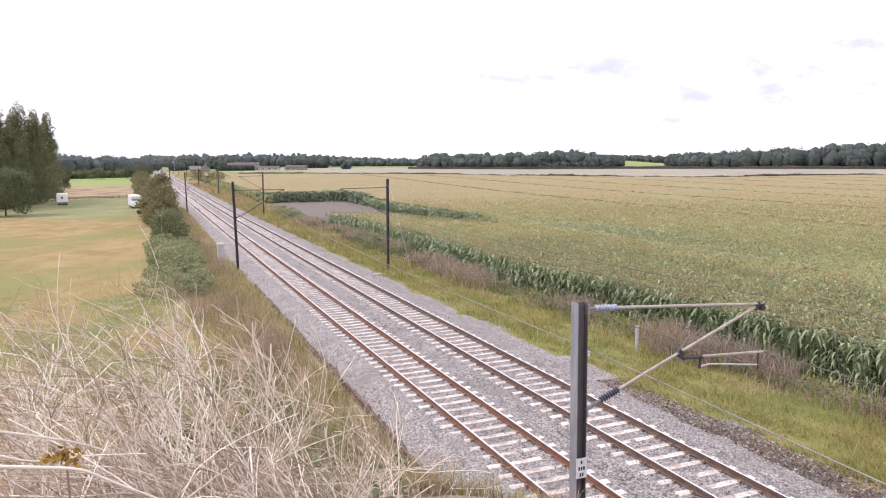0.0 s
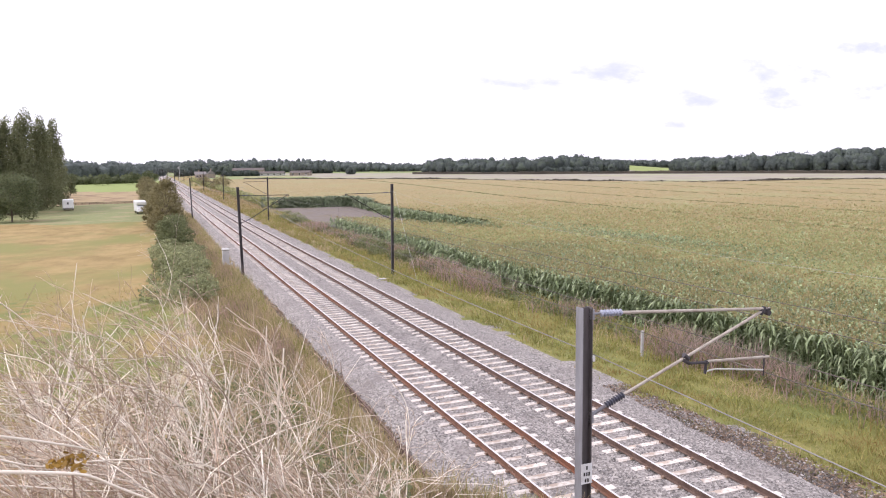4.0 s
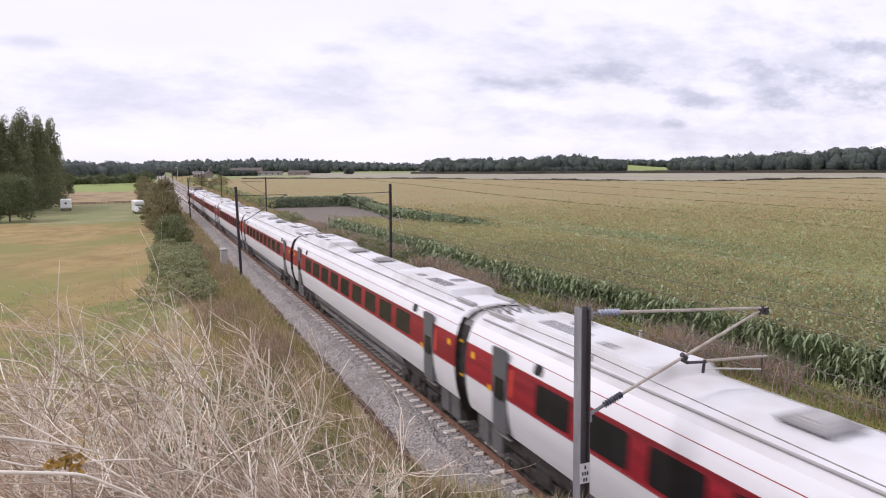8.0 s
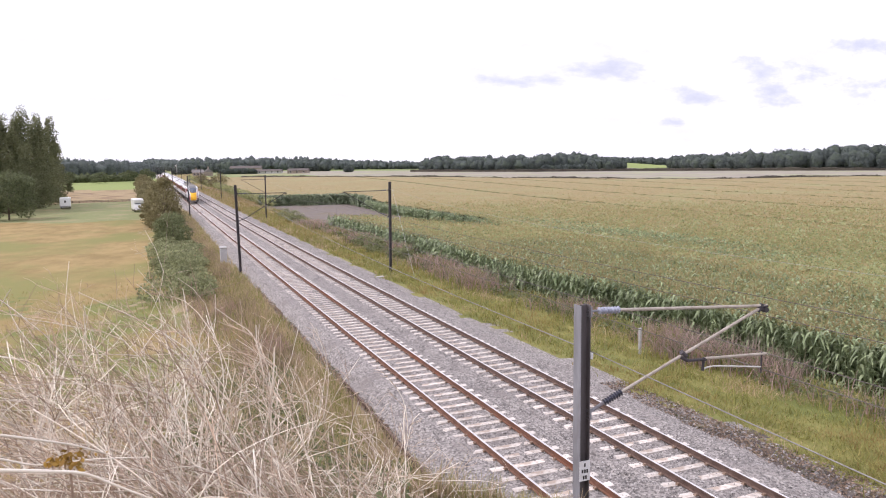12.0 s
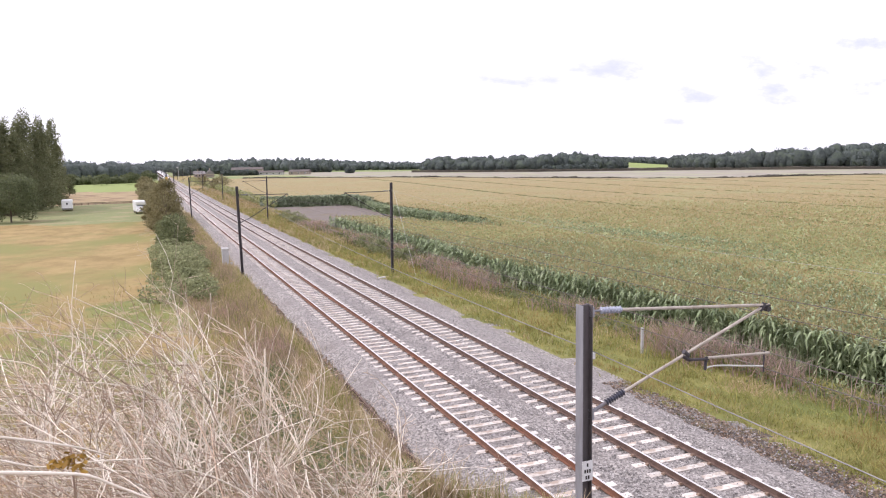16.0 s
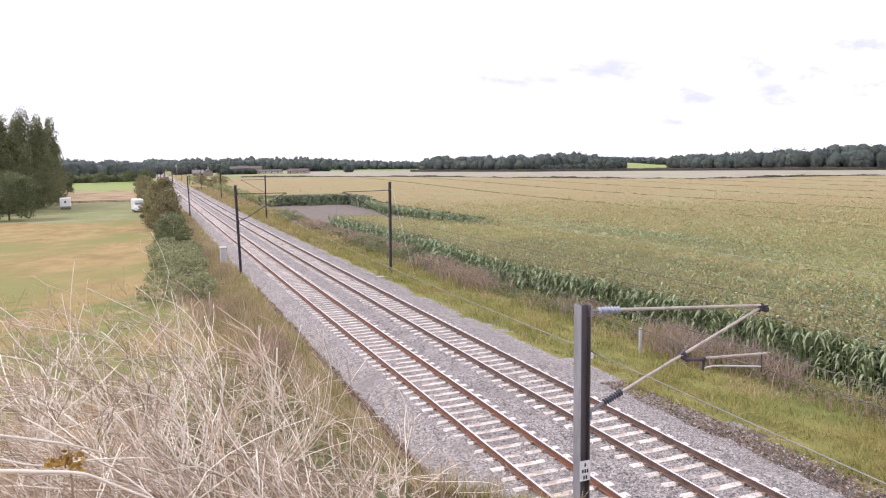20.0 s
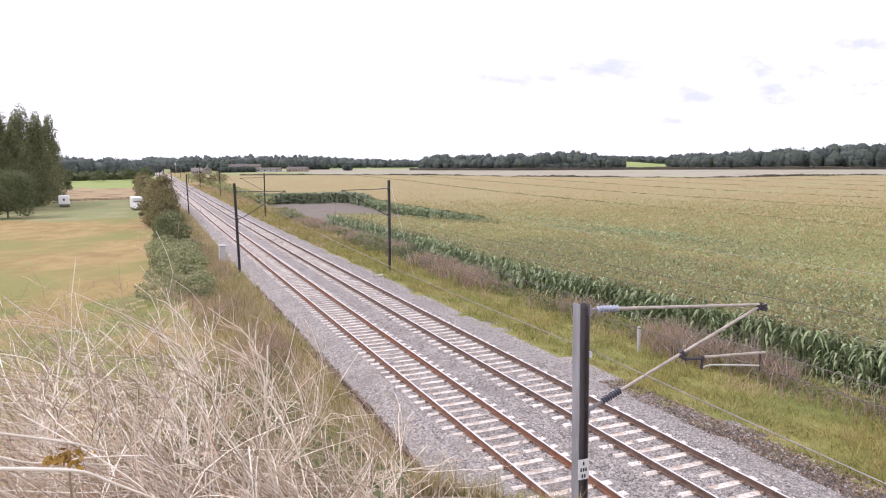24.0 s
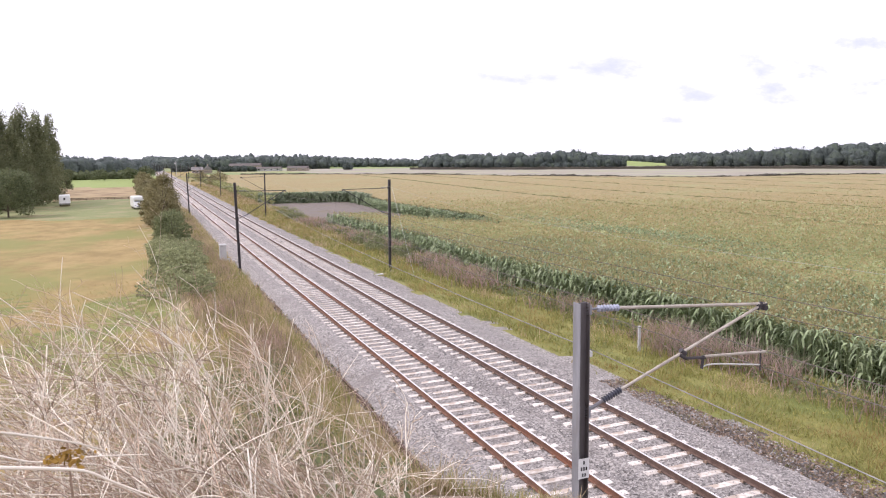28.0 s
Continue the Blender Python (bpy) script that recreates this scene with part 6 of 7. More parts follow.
make_trees()


def crown_ball():
    """Points and faces of a round crown of radius one."""
    bm = bmesh.new()
    bmesh.ops.create_icosphere(bm, subdivisions=2, radius=1.0)
    v = np.array([p.co[:] for p in bm.verts])
    f = np.array([[q.index for q in p.verts] for p in bm.faces])
    bm.free()
    return v, f


BALL_V, BALL_F = crown_ball()


def wood_band(name, label, pts, depth, rng, leaf=0.8, rows=2, material="wood", slim=1.0, per=300):
    """A far belt of trees along a line of (x, y, height): crowns that meet, each with a lumpy body and loose leaf sprays."""
    P = np.asarray(pts, float)
    L = np.concatenate([[0], np.cumsum(np.linalg.norm(np.diff(P[:, :2], axis=0), axis=1))])
    cores, faces, sprays = [], [], []
    s = 0.0
    while s < L[-1]:
        tall = float(np.interp(s, L, P[:, 2]))
        for row in range(rows):
            x, y = (float(np.interp(s, L, P[:, k])) for k in (0, 1))
            out = Vector((x - EYE[0], y, 0)).normalized()
            off = depth * (row + rng.uniform(-0.3, 0.3)) / max(1, rows - 1) if rows > 1 else rng.uniform(0, depth)
            jog = rng.uniform(-0.2, 0.2) * tall
            x, y = x + out.x * off + out.y * jog, y + out.y * off - out.x * jog
            z, h = float(ground_at(x, y)), tall * rng.uniform(0.78, 1.02) * (0.86 if row == 0 else 1.0)
            w = min(tall, 12.0) * rng.uniform(0.24, 0.44) * slim
            for cx, cz, rw, rh in ((0, 0.52, w, 0.47), (rng.uniform(-0.5, 0.5) * w, 0.36, w * 0.85, 0.36)):
                k = rng.uniform(0, 6, 3)
                lump = 1 + 0.13 * np.sin(4.2 * BALL_V[:, :1] + k[0]) * np.sin(3.9 * BALL_V[:, 1:2] + k[1]) + 0.12 * np.sin(6.1 * BALL_V[:, 2:] + k[2]) + 0.09 * rng.normal(size=(len(BALL_V), 1))
                body = BALL_V * lump * (rw, rw, h * rh) + (x + cx, y, z + h * cz)
                faces.append(BALL_F + len(BALL_V) * len(cores))
                cores.append(body)
                d = BALL_V[rng.integers(0, len(BALL_V), per // 2)] + rng.normal(size=(per // 2, 3)) * 0.2
                sprays.append(d / np.linalg.norm(d, axis=1, keepdims=True) * rng.uniform(0.95, 1.16, (per // 2, 1)) * (rw, rw, h * rh) + (x + cx, y, z + h * cz))
        s += min(tall, 13.0) * 0.3 * slim * rng.uniform(0.6, 1.3)
    V, F = np.concatenate(cores), np.concatenate(faces)
    c = np.concatenate(sprays)
    c[:, 2] = np.maximum(c[:, 2], ground_at(c[:, 0], c[:, 1]) + 0.3)
    LV, LF = leaves(c, leaf * rng.uniform(0.5, 1.3, len(c)), rng)
    T = np.concatenate([F, LF[:, [0, 1, 2]] + len(V), LF[:, [0, 2, 3]] + len(V)])
    tagged(new(name, mesh_np(name, np.concatenate([V, LV]), T, M[material], smooth=True)), label, "woodland", kind="stuff")


def hedge_band(label, pts, height, rng, n, leaf=0.6, material="hedge_far"):
    """A trimmed hedge: a closed uneven core with leaves over it."""
    P = np.asarray(pts, float)
    L = np.concatenate([[0], np.cumsum(np.linalg.norm(np.diff(P, axis=0), axis=1))])
    s = np.arange(0, L[-1], 2.0)
    x, y = np.interp(s, L, P[:, 0]), np.interp(s, L, P[:, 1])
    z = ground_at(x, y)
    h = height * (0.86 + 0.1 * np.sin(s * 0.07) + 0.07 * np.sin(s * 0.31 + 2) + 0.05 * rng.normal(size=len(s)))
    t = np.stack([np.gradient(x), np.gradient(y)], 1)
    t /= np.linalg.norm(t, axis=1, keepdims=True)
    nx, ny = -t[:, 1], t[:, 0]
    V = np.stack([np.stack([x + nx * a, y + ny * a, z + h * b], 1) for a, b in ((-1.0, -0.1), (-0.9, 0.75), (0, 1.0), (0.9, 0.75), (1.0, -0.1))], 1)
    i = np.arange(len(s) - 1)[:, None] * 5 + np.arange(4)[None]
    F = np.stack([i, i + 1, i + 6, i + 5], -1).reshape(-1, 4)
    q = rng.uniform(0, L[-1], n)
    a = rng.uniform(-1.1, 1.1, n)
    hq = np.interp(q, s, h)
    gx, gy = np.interp(q, L, P[:, 0]) + a * np.interp(q, s, nx), np.interp(q, L, P[:, 1]) + a * np.interp(q, s, ny)
    c = np.stack([gx, gy, ground_at(gx, gy) + hq * np.where(rng.uniform(size=n) < 0.6, 1.0 - 0.2 * np.abs(a), rng.uniform(0.2, 1, n))], 1)
    LV, LF = leaves(c, leaf * rng.uniform(0.6, 1.3, n), rng)
    tagged(new("hedge_row", mesh_np("hedge_row", np.concatenate([V.reshape(-1, 3), LV]), np.concatenate([F, LF + V.size // 3]), M[material])), label, "hedge", kind="stuff")


def make_far():
    rng = np.random.default_rng(53)
    wood_band("wood", "dark green wood beyond the fields", [(203, 562, 11.0), (210, 550, 12.6), (234, 505, 12.2), (262, 482, 13.2), (286, 480, 15.0), (304, 474, 12.6), (325, 470, 9.8), (336, 474, 7.0)], 22, rng, 0.9, 3)
    wood_band("wood", "dark mixed wood on the horizon", [(366, 452, 10.2), (362, 410, 11.4), (366, 370, 13.0), (385, 345, 14.8), (406, 317, 16.6), (440, 290, 18.0), (500, 255, 20.0)], 24, rng, 0.9, 3)
    wood_band("wood", "distant wood on the skyline, blued and paled for haze", [(400, 640, 8.5), (440, 620, 9.0), (480, 590, 8.5), (540, 560, 9.0)], 20, rng, 1.2, 2, "wood_hazy")
    wood_band("wood", "wood behind the pasture, paled for haze", [(-150, 520, 15), (-90, 545, 15.0), (-62, 556, 14.6), (-50, 560, 15.5), (-44, 562, 13.0), (-33, 570, 14.0), (-14, 590, 10.4), (0, 640, 8.5)], 30, rng, 1.0, 3, "wood_hazy")
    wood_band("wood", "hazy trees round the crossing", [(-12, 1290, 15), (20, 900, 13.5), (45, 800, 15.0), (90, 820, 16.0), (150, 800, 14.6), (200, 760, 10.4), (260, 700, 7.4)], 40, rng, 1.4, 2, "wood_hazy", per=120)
    wood_band("tree_clump", "dark trees beside the house", [(12, 640, 8), (30, 720, 13), (44, 715, 9), (62, 700, 13), (75, 690, 8)], 10, rng, 1.0, 2)
    wood_band("tree_clump", "row of dark round trees behind the farm", [(118, 690, 11.5), (150, 680, 11.5)], 8, rng, 1.0, 2)
    wood_band("tree_clump", "dark trees beyond the farm", [(146, 600, 8.0), (150, 598, 8.0)], 4, rng, 0.9, 1)
    wood_band("tree_clump", "lighter round trees before the wood", [(262, 470, 6.2), (268, 468, 6.0), (290, 462, 6.0), (303, 462, 5.5)], 6, rng, 0.9, 1, "wood")
    wood_band("tree_clump", "single round tree before the horizon wood", [(404, 296, 8.6), (408, 293, 8.2)], 3, rng, 0.8, 1, "oak")
    hedge_band("dark hedge along the far edge of the maize", [(40, 425), (78, 394), (100, 365), (127, 329), (142, 288), (156, 264), (172, 238), (191, 215), (228, 210), (256, 199), (420, 135)], 2.2, rng, 7000)
    hedge_band("far hedge below the wood", [(190, 560), (250, 470), (300, 432), (345, 380), (400, 305), (520, 225)], 2.0, rng, 5000, 0.7)
    wood_band("hedge_row", "hedge at the end of the pasture", [(-70, 445, 4.5), (-40, 450, 5), (-12, 455, 4.5)], 4, rng, 0.7, 2, "oak")
    wood_band("hedge_row", "bushes before the farm", [(44, 610, 5.0), (62, 600, 6.0), (72, 600, 4.0)], 5, rng, 0.8, 1, "wood")


make_far()


# ------------------------------------------------------------------ caravans, farm and lineside
def make_caravan(x, y, turn):
    z = float(ground_at(x, y))
    cv = thing("caravan", "white touring caravan parked on mown grass", "caravan", m=pose(x, y, z, 0, 0, turn))
    bm = box(bmesh.new(), -1.15, 1.15, -2.6, 2.6, 0.5, 2.65, 0.12)
    body = part("body", bm, M["van_white"], cv, "white caravan body")
    part("window", box(bmesh.new(), -0.85, 0.85, -2.63, -2.6, 1.45, 2.1), M["van_white"], body)
    part("emblem", box(bmesh.new(), -0.2, 0.2, -2.65, -2.605, 1.5, 2.0, 0.03), M["ink"], body, "dark round mark")
    part("bumper", box(bmesh.new(), -1.1, 1.1, -2.66, -2.55, 0.55, 0.72, 0.03), M["train_grey"], body)
    part("side_window", box(bmesh.new(), 1.13, 1.17, -1.2, 0.3, 1.4, 2.0), M["glass"], body)
    for s in (-1, 1):
        part("wheel", cyl(bmesh.new(), (s * 0.85, 0, 0.3), (s * 1.05, 0, 0.3), 0.3, seg=16), M["ink"], cv)
    part("skirt", box(bmesh.new(), -1.05, 1.05, -2.4, 2.4, 0.35, 0.52), M["train_grey"], cv)


def make_motorhome(x, y, turn):
    z = float(ground_at(x, y))
    mh = thing("motorhome", "white motorhome with dark windscreen parked on grass", "motorhome", m=pose(x, y, z, 0, 0, turn))
    bm = box(bmesh.new(), -1.15, 1.15, -1.2, 3.6, 0.45, 2.75, 0.12)
    body = part("body", bm, M["van_white"], mh)
    bm = box(bmesh.new(), -1.1, 1.1, -2.3, -1.0, 1.85, 2.75, 0.2)
    part("overcab", bm, M["van_white"], mh)
    bm = box(bmesh.new(), -1.0, 1.0, -3.0, -1.15, 0.45, 1.9, 0.05)
    for v in bm.verts:
        if v.co.z > 1.3 and v.co.y < -2.5:
            v.co.y += 1.0
        elif v.co.y < -2.5:
            v.co.z = min(v.co.z, 1.15)
    cab = part("cab", bm, M["van_white"], mh)
    part("windscreen", box(bmesh.new(), -0.85, 0.85, -2.15, -1.95, 1.2, 1.82, 0.03), M["screen"], cab)
    for s in (-1, 1):
        part("headlight", box(bmesh.new(), s * 0.75 - 0.15, s * 0.75 + 0.15, -3.04, -2.98, 0.8, 0.95, 0.02), M["tail"], cab)
        for w in (-2.3, 2.2):
            part("wheel", cyl(bmesh.new(), (s * 0.85, w, 0.34), (s * 1.05, w, 0.34), 0.34, seg=16), M["ink"], mh)
    part("grille", box(bmesh.new(), -0.5, 0.5, -3.05, -2.98, 0.55, 0.72), M["ink"], cab)
    part("side_window", box(bmesh.new(), 1.14, 1.17, 0, 1.4, 1.4, 2.0), M["glass"], body)


make_caravan(-27.9, 193.5, 4)
make_motorhome(-11.6, 170.5, 6)


def make_house(x, y, w, d, h, rh, turn, label, walls="brick", roof="roof_tile", wins=3, name="house", chimney=True):
    z = float(ground_at(x, y)) - 0.2
    ho = thing(name, label, "building", m=pose(x, y, z, 0, 0, turn))
    part("wall", box(bmesh.new(), -w / 2, w / 2, -d / 2, d / 2, 0, h), M[walls], ho)
    bm = bmesh.new()
    a = [bm.verts.new((-w / 2 - 0.4, s * (d / 2 + 0.4), h)) for s in (-1, 1)] + [bm.verts.new((-w / 2 - 0.4, 0, h + rh))]
    b = [bm.verts.new((w / 2 + 0.4, s * (d / 2 + 0.4), h)) for s in (-1, 1)] + [bm.verts.new((w / 2 + 0.4, 0, h + rh))]
    bm.faces.new(a)
    bm.faces.new(b[::-1])
    for p, q in ((0, 2), (2, 1), (1, 0)):
        bm.faces.new((a[p], a[q], b[q], b[p]))
    bmesh.ops.recalc_face_normals(bm, faces=bm.faces)
    rf = part("roof", bm, M[roof], ho)
    if chimney:
        part("chimney", box(bmesh.new(), -w * 0.2, -w * 0.2 + 0.9, -0.4, 0.4, h + rh * 0.6, h + rh + 1.3), M["brick"], rf)
    for k in range(wins):
        xx = -w / 2 + w * (k + 0.5) / wins
        wi = part("window", box(bmesh.new(), xx - 0.55, xx + 0.55, -d / 2 - 0.05, -d / 2 + 0.02, h * 0.35, h * 0.35 + 1.2), M["glass"], ho)
        part("frame", box(bmesh.new(), xx - 0.65, xx + 0.65, -d / 2 - 0.03, -d / 2 + 0.01, h * 0.35 - 0.1, h * 0.35 + 1.3), M["van_white"], wi)


make_house(24.5, 560, 7.5, 6, 2.8, 2.1, 0, "brick crossing cottage with tiled roof")
make_house(31.5, 556, 5.5, 6, 3.0, 2.7, 90, "gabled brick house beside the crossing")
make_house(84, 610, 20, 9, 2.2, 1.5, -20, "long low farm shed with pale walls", "concrete", "barn_dark", 4, "barn", False)
make_house(104, 590, 16, 10, 2.6, 1.6, -25, "dark roofed farm building", "brick", "barn_dark", 3, "barn", False)
make_house(70, 650, 26, 12, 4.5, 2.0, -15, "large barn with dark roof behind the yard", "brick", "barn_dark", 4, "barn", False)


def make_lineside():
    # grey location cabinet post
    z = float(ground_at(-4.4, 68))
    cab = thing("lineside_cabinet", "pale grey lineside cabinet with rounded lid", "cabinet", m=pose(-3.45, 66, z + 0.25))
    part("body", box(bmesh.new(), -0.28, 0.28, -0.3, 0.3, -0.2, 1.35, 0.03), M["concrete"], cab)
    part("lid", box(bmesh.new(), -0.33, 0.33, -0.35, 0.35, 1.35, 1.55, 0.08), M["concrete"], cab)
    part("cable_box", box(bmesh.new(), 0.35, 0.6, -0.2, 0.2, -0.2, 0.25, 0.03), M["concrete"], cab)
    # post and rail fence across the camping field
    fe = thing("field_fence", "low dark wooden fence across the camping field", "fence")
    for k in range(13):
        x = -32 + 1.75 * k
        part("post", box(bmesh.new(), x - 0.06, x + 0.06, 216.94, 217.06, float(ground_at(x, 217)) - 0.2, float(ground_at(x, 217)) + 0.7), M["bark"], fe)
    for h in (0.28, 0.58):
        zf = float(ground_at(-20, 217))
        part("fence_rail", box(bmesh.new(), -32.5, -10.5, 216.95, 217.0, zf + h - 0.07, zf + h + 0.07), M["bark"], fe)
    # signal post at the crossing
    y = 470.0
    x = float(bend(y)) + 9.0
    z = float(ground_at(x, y))
    sg = thing("signal_post", "pale lattice signal post with white head", "signal", m=pose(x, y, z))
    part("post", cyl(bmesh.new(), (0, 0, 0), (0, 0, 9.0), 0.11, seg=8), M["concrete"], sg)
    part("head", box(bmesh.new(), -0.9, -0.2, -0.15, 0.15, 7.3, 8.1, 0.05), M["concrete"], sg)
    # pale marker posts in the verge
    for x, y in ((11.9, 27.5),):
        mk = thing("marker_post", "short pale concrete marker post in tall grass", "post", m=pose(x, y, float(ground_at(x, y))))
        part("post", box(bmesh.new(), -0.07, 0.07, -0.05, 0.05, -0.2, 1.25, 0.02), M["concrete"], mk)
    for x, y in ((6.95, 53.0),):
        st = thing("concrete_slab", "pale concrete trough lid lying beside the ballast", "slab", m=pose(x, y, float(ground_at(x, y)), 0, 0, 12))
        part("slab", box(bmesh.new(), -0.3, 0.3, -0.16, 0.16, -0.03, 0.08, 0.02), M["concrete"], st)
    # stay wire of the far mast
    tagged(wire_curve("mast_stay", [(9.0, 55.7, 6.0), (9.35, 54.2, 2.5), (9.7, 52.7, -0.9)], 0.012, M["wire_pale"]), "pale stay wire from mast to ground", "wire")


make_lineside()


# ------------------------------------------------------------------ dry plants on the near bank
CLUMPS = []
# plants are shrunk to this camera-view outline: fall in degrees, by bearing
CAM_EYE = (-9.19, 0.0, 7.87)
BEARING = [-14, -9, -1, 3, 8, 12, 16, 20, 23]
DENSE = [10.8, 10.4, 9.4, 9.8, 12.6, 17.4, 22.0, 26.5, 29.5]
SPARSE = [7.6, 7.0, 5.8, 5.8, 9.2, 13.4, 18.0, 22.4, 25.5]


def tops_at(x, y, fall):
    """Height of the camera-view outline that the plants' tops are fitted to."""
    x, y = np.asarray(x, float) - CAM_EYE[0], np.asarray(y, float) - CAM_EYE[1]
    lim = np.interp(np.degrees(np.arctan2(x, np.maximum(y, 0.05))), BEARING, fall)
    return CAM_EYE[2] - np.hypot(x, y) * np.tan(np.radians(lim))


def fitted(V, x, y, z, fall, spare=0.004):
    """V, a plant's points about its foot, shrunk to stay inside the camera-view outline."""
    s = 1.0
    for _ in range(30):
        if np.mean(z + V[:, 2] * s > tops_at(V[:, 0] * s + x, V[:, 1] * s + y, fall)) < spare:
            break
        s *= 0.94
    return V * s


def ribbons(paths, widths, rng):
    """Flat twigs along paths n x k x 3, each turned at random."""
    n, k, _ = paths.shape
    T = paths[:, -1] - paths[:, 0]
    S = np.cross(T, rng.normal(size=T.shape))
    S /= np.linalg.norm(S, axis=1, keepdims=True) + 1e-9
    half = S[:, None] * widths[:, :, None] * 0.5
    V = np.stack([paths - half, paths + half], 2)
    i = np.arange(n)[:, None] * k * 2
    j = np.arange(k - 1)[None] * 2
    return V.reshape(-1, 3), np.stack([i + j, i + j + 1, i + j + 3, i + j + 2], -1).reshape(-1, 4)



def dry_clump(x, y, rng, n=40, h=1.4, spread=0.5, thick=0.004, white=0.25, wind=(0.25, 0.1), twigs=7, fill=4):
    """A tuft of branching dead stalks. It is swayed as one piece."""
    z = float(ground_at(x, y))
    cl = thing("dry_stalks", "clump of bleached dead stalks on the bank", "dead plants", "dead plants on the bank", m=pose(x, y, z - 0.05))
    b0 = np.concatenate([rng.normal(size=(n, 2)) * spread, np.zeros((n, 1))], 1)
    hh = h * rng.uniform(0.55, 1.05, n)
    wind3 = np.array([wind[0], wind[1], 0.0])

    def grow(start, d, length, k, bow):
        """Stems that wander and bow to the wind. start, d: n x 3; length: n."""
        P = np.zeros((len(start), k, 3))
        P[:, 0] = start
        curl = rng.normal(size=d.shape) * 0.07
        for q in range(1, k):
            d = d + wind3 * bow + curl + rng.normal(size=d.shape) * 0.09
            d = d / np.linalg.norm(d, axis=1, keepdims=True)
            P[:, q] = P[:, q - 1] + d * (length / (k - 1))[:, None]
        P[:, :, 2] = np.maximum(P[:, :, 2], 0)
        return P
    k = 8
    d0 = np.concatenate([rng.normal(size=(n, 2)) * 0.26 + np.asarray(wind) * 0.8, np.ones((n, 1))], 1)
    P = grow(b0, d0 / np.linalg.norm(d0, axis=1, keepdims=True), hh * 1.16, k, 0.4)
    R = np.outer(thick * rng.uniform(0.6, 1.5, n), np.linspace(1, 0.4, k))
    V, F = tubes(P, R, 3)
    vs, fs, off = [V], [F], len(V)
    stems = [(P, hh, thick * 0.55, twigs), ]
    for level in range(2):
        par, ph, th, tw = stems[-1]
        kk = 5
        rep_i = np.repeat(np.arange(len(par)), tw)
        jj = rng.integers(par.shape[1] // 3, par.shape[1] - 1, len(rep_i))
        s = par[rep_i, jj]
        d = par[rep_i, jj + 1] - s
        d = d / (np.linalg.norm(d, axis=1, keepdims=True) + 1e-9) + rng.normal(size=d.shape) * 0.3 + wind3 * 0.5 + np.array([0, 0, 0.15])
        d /= np.linalg.norm(d, axis=1, keepdims=True)
        L = ph[rep_i] * rng.uniform(0.14, 0.36, len(rep_i)) * (1 if level == 0 else 0.9)
        B = grow(s, d, L, kk, 0.28)
        V, F = ribbons(B, np.outer(2.2 * th * rng.uniform(0.7, 1.3, len(B)), np.linspace(1, 0.45, kk)), rng)
        vs.append(V)
        fs.append(F + off)
        off += len(V)
        stems.append((B, L * 1.3, th * 0.7, 3))
    V, F = np.concatenate(vs), np.concatenate(fs)
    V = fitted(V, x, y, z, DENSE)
    idx = (rng.uniform(size=len(F) // 4 + 1) < white).astype(int).repeat(4)[:len(F)]
    tagged(part_of("stalk", mesh_np("stalk", V, F, [M["stalk_old"], M["stalk"]], idx=idx), cl), kind="stuff")
    # seed-grass filling
    m = n * fill
    base = np.concatenate([rng.normal(size=(m, 2)) * spread * 1.5, np.zeros((m, 1))], 1)
    V, F = blades(base, h * rng.uniform(0.2, 0.6, m), rng.normal(size=(m, 2)) * 0.27 + np.asarray(wind) * 0.9, np.full(m, 0.005), rng, 4)
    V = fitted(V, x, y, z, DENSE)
    green = 0.45 if rng.uniform() < 0.3 else 0.08
    pick = np.repeat(np.where(rng.uniform(size=m) < green, 3, rng.integers(0, 3, m)), 3)
    tagged(part_of("grass", mesh_np("grass", V, F, [M["dry_grass"], M["pink_grass"], M["stalk_old"], M["green_grass"]], idx=pick), cl), kind="stuff")
    CLUMPS.append(cl)
    return cl


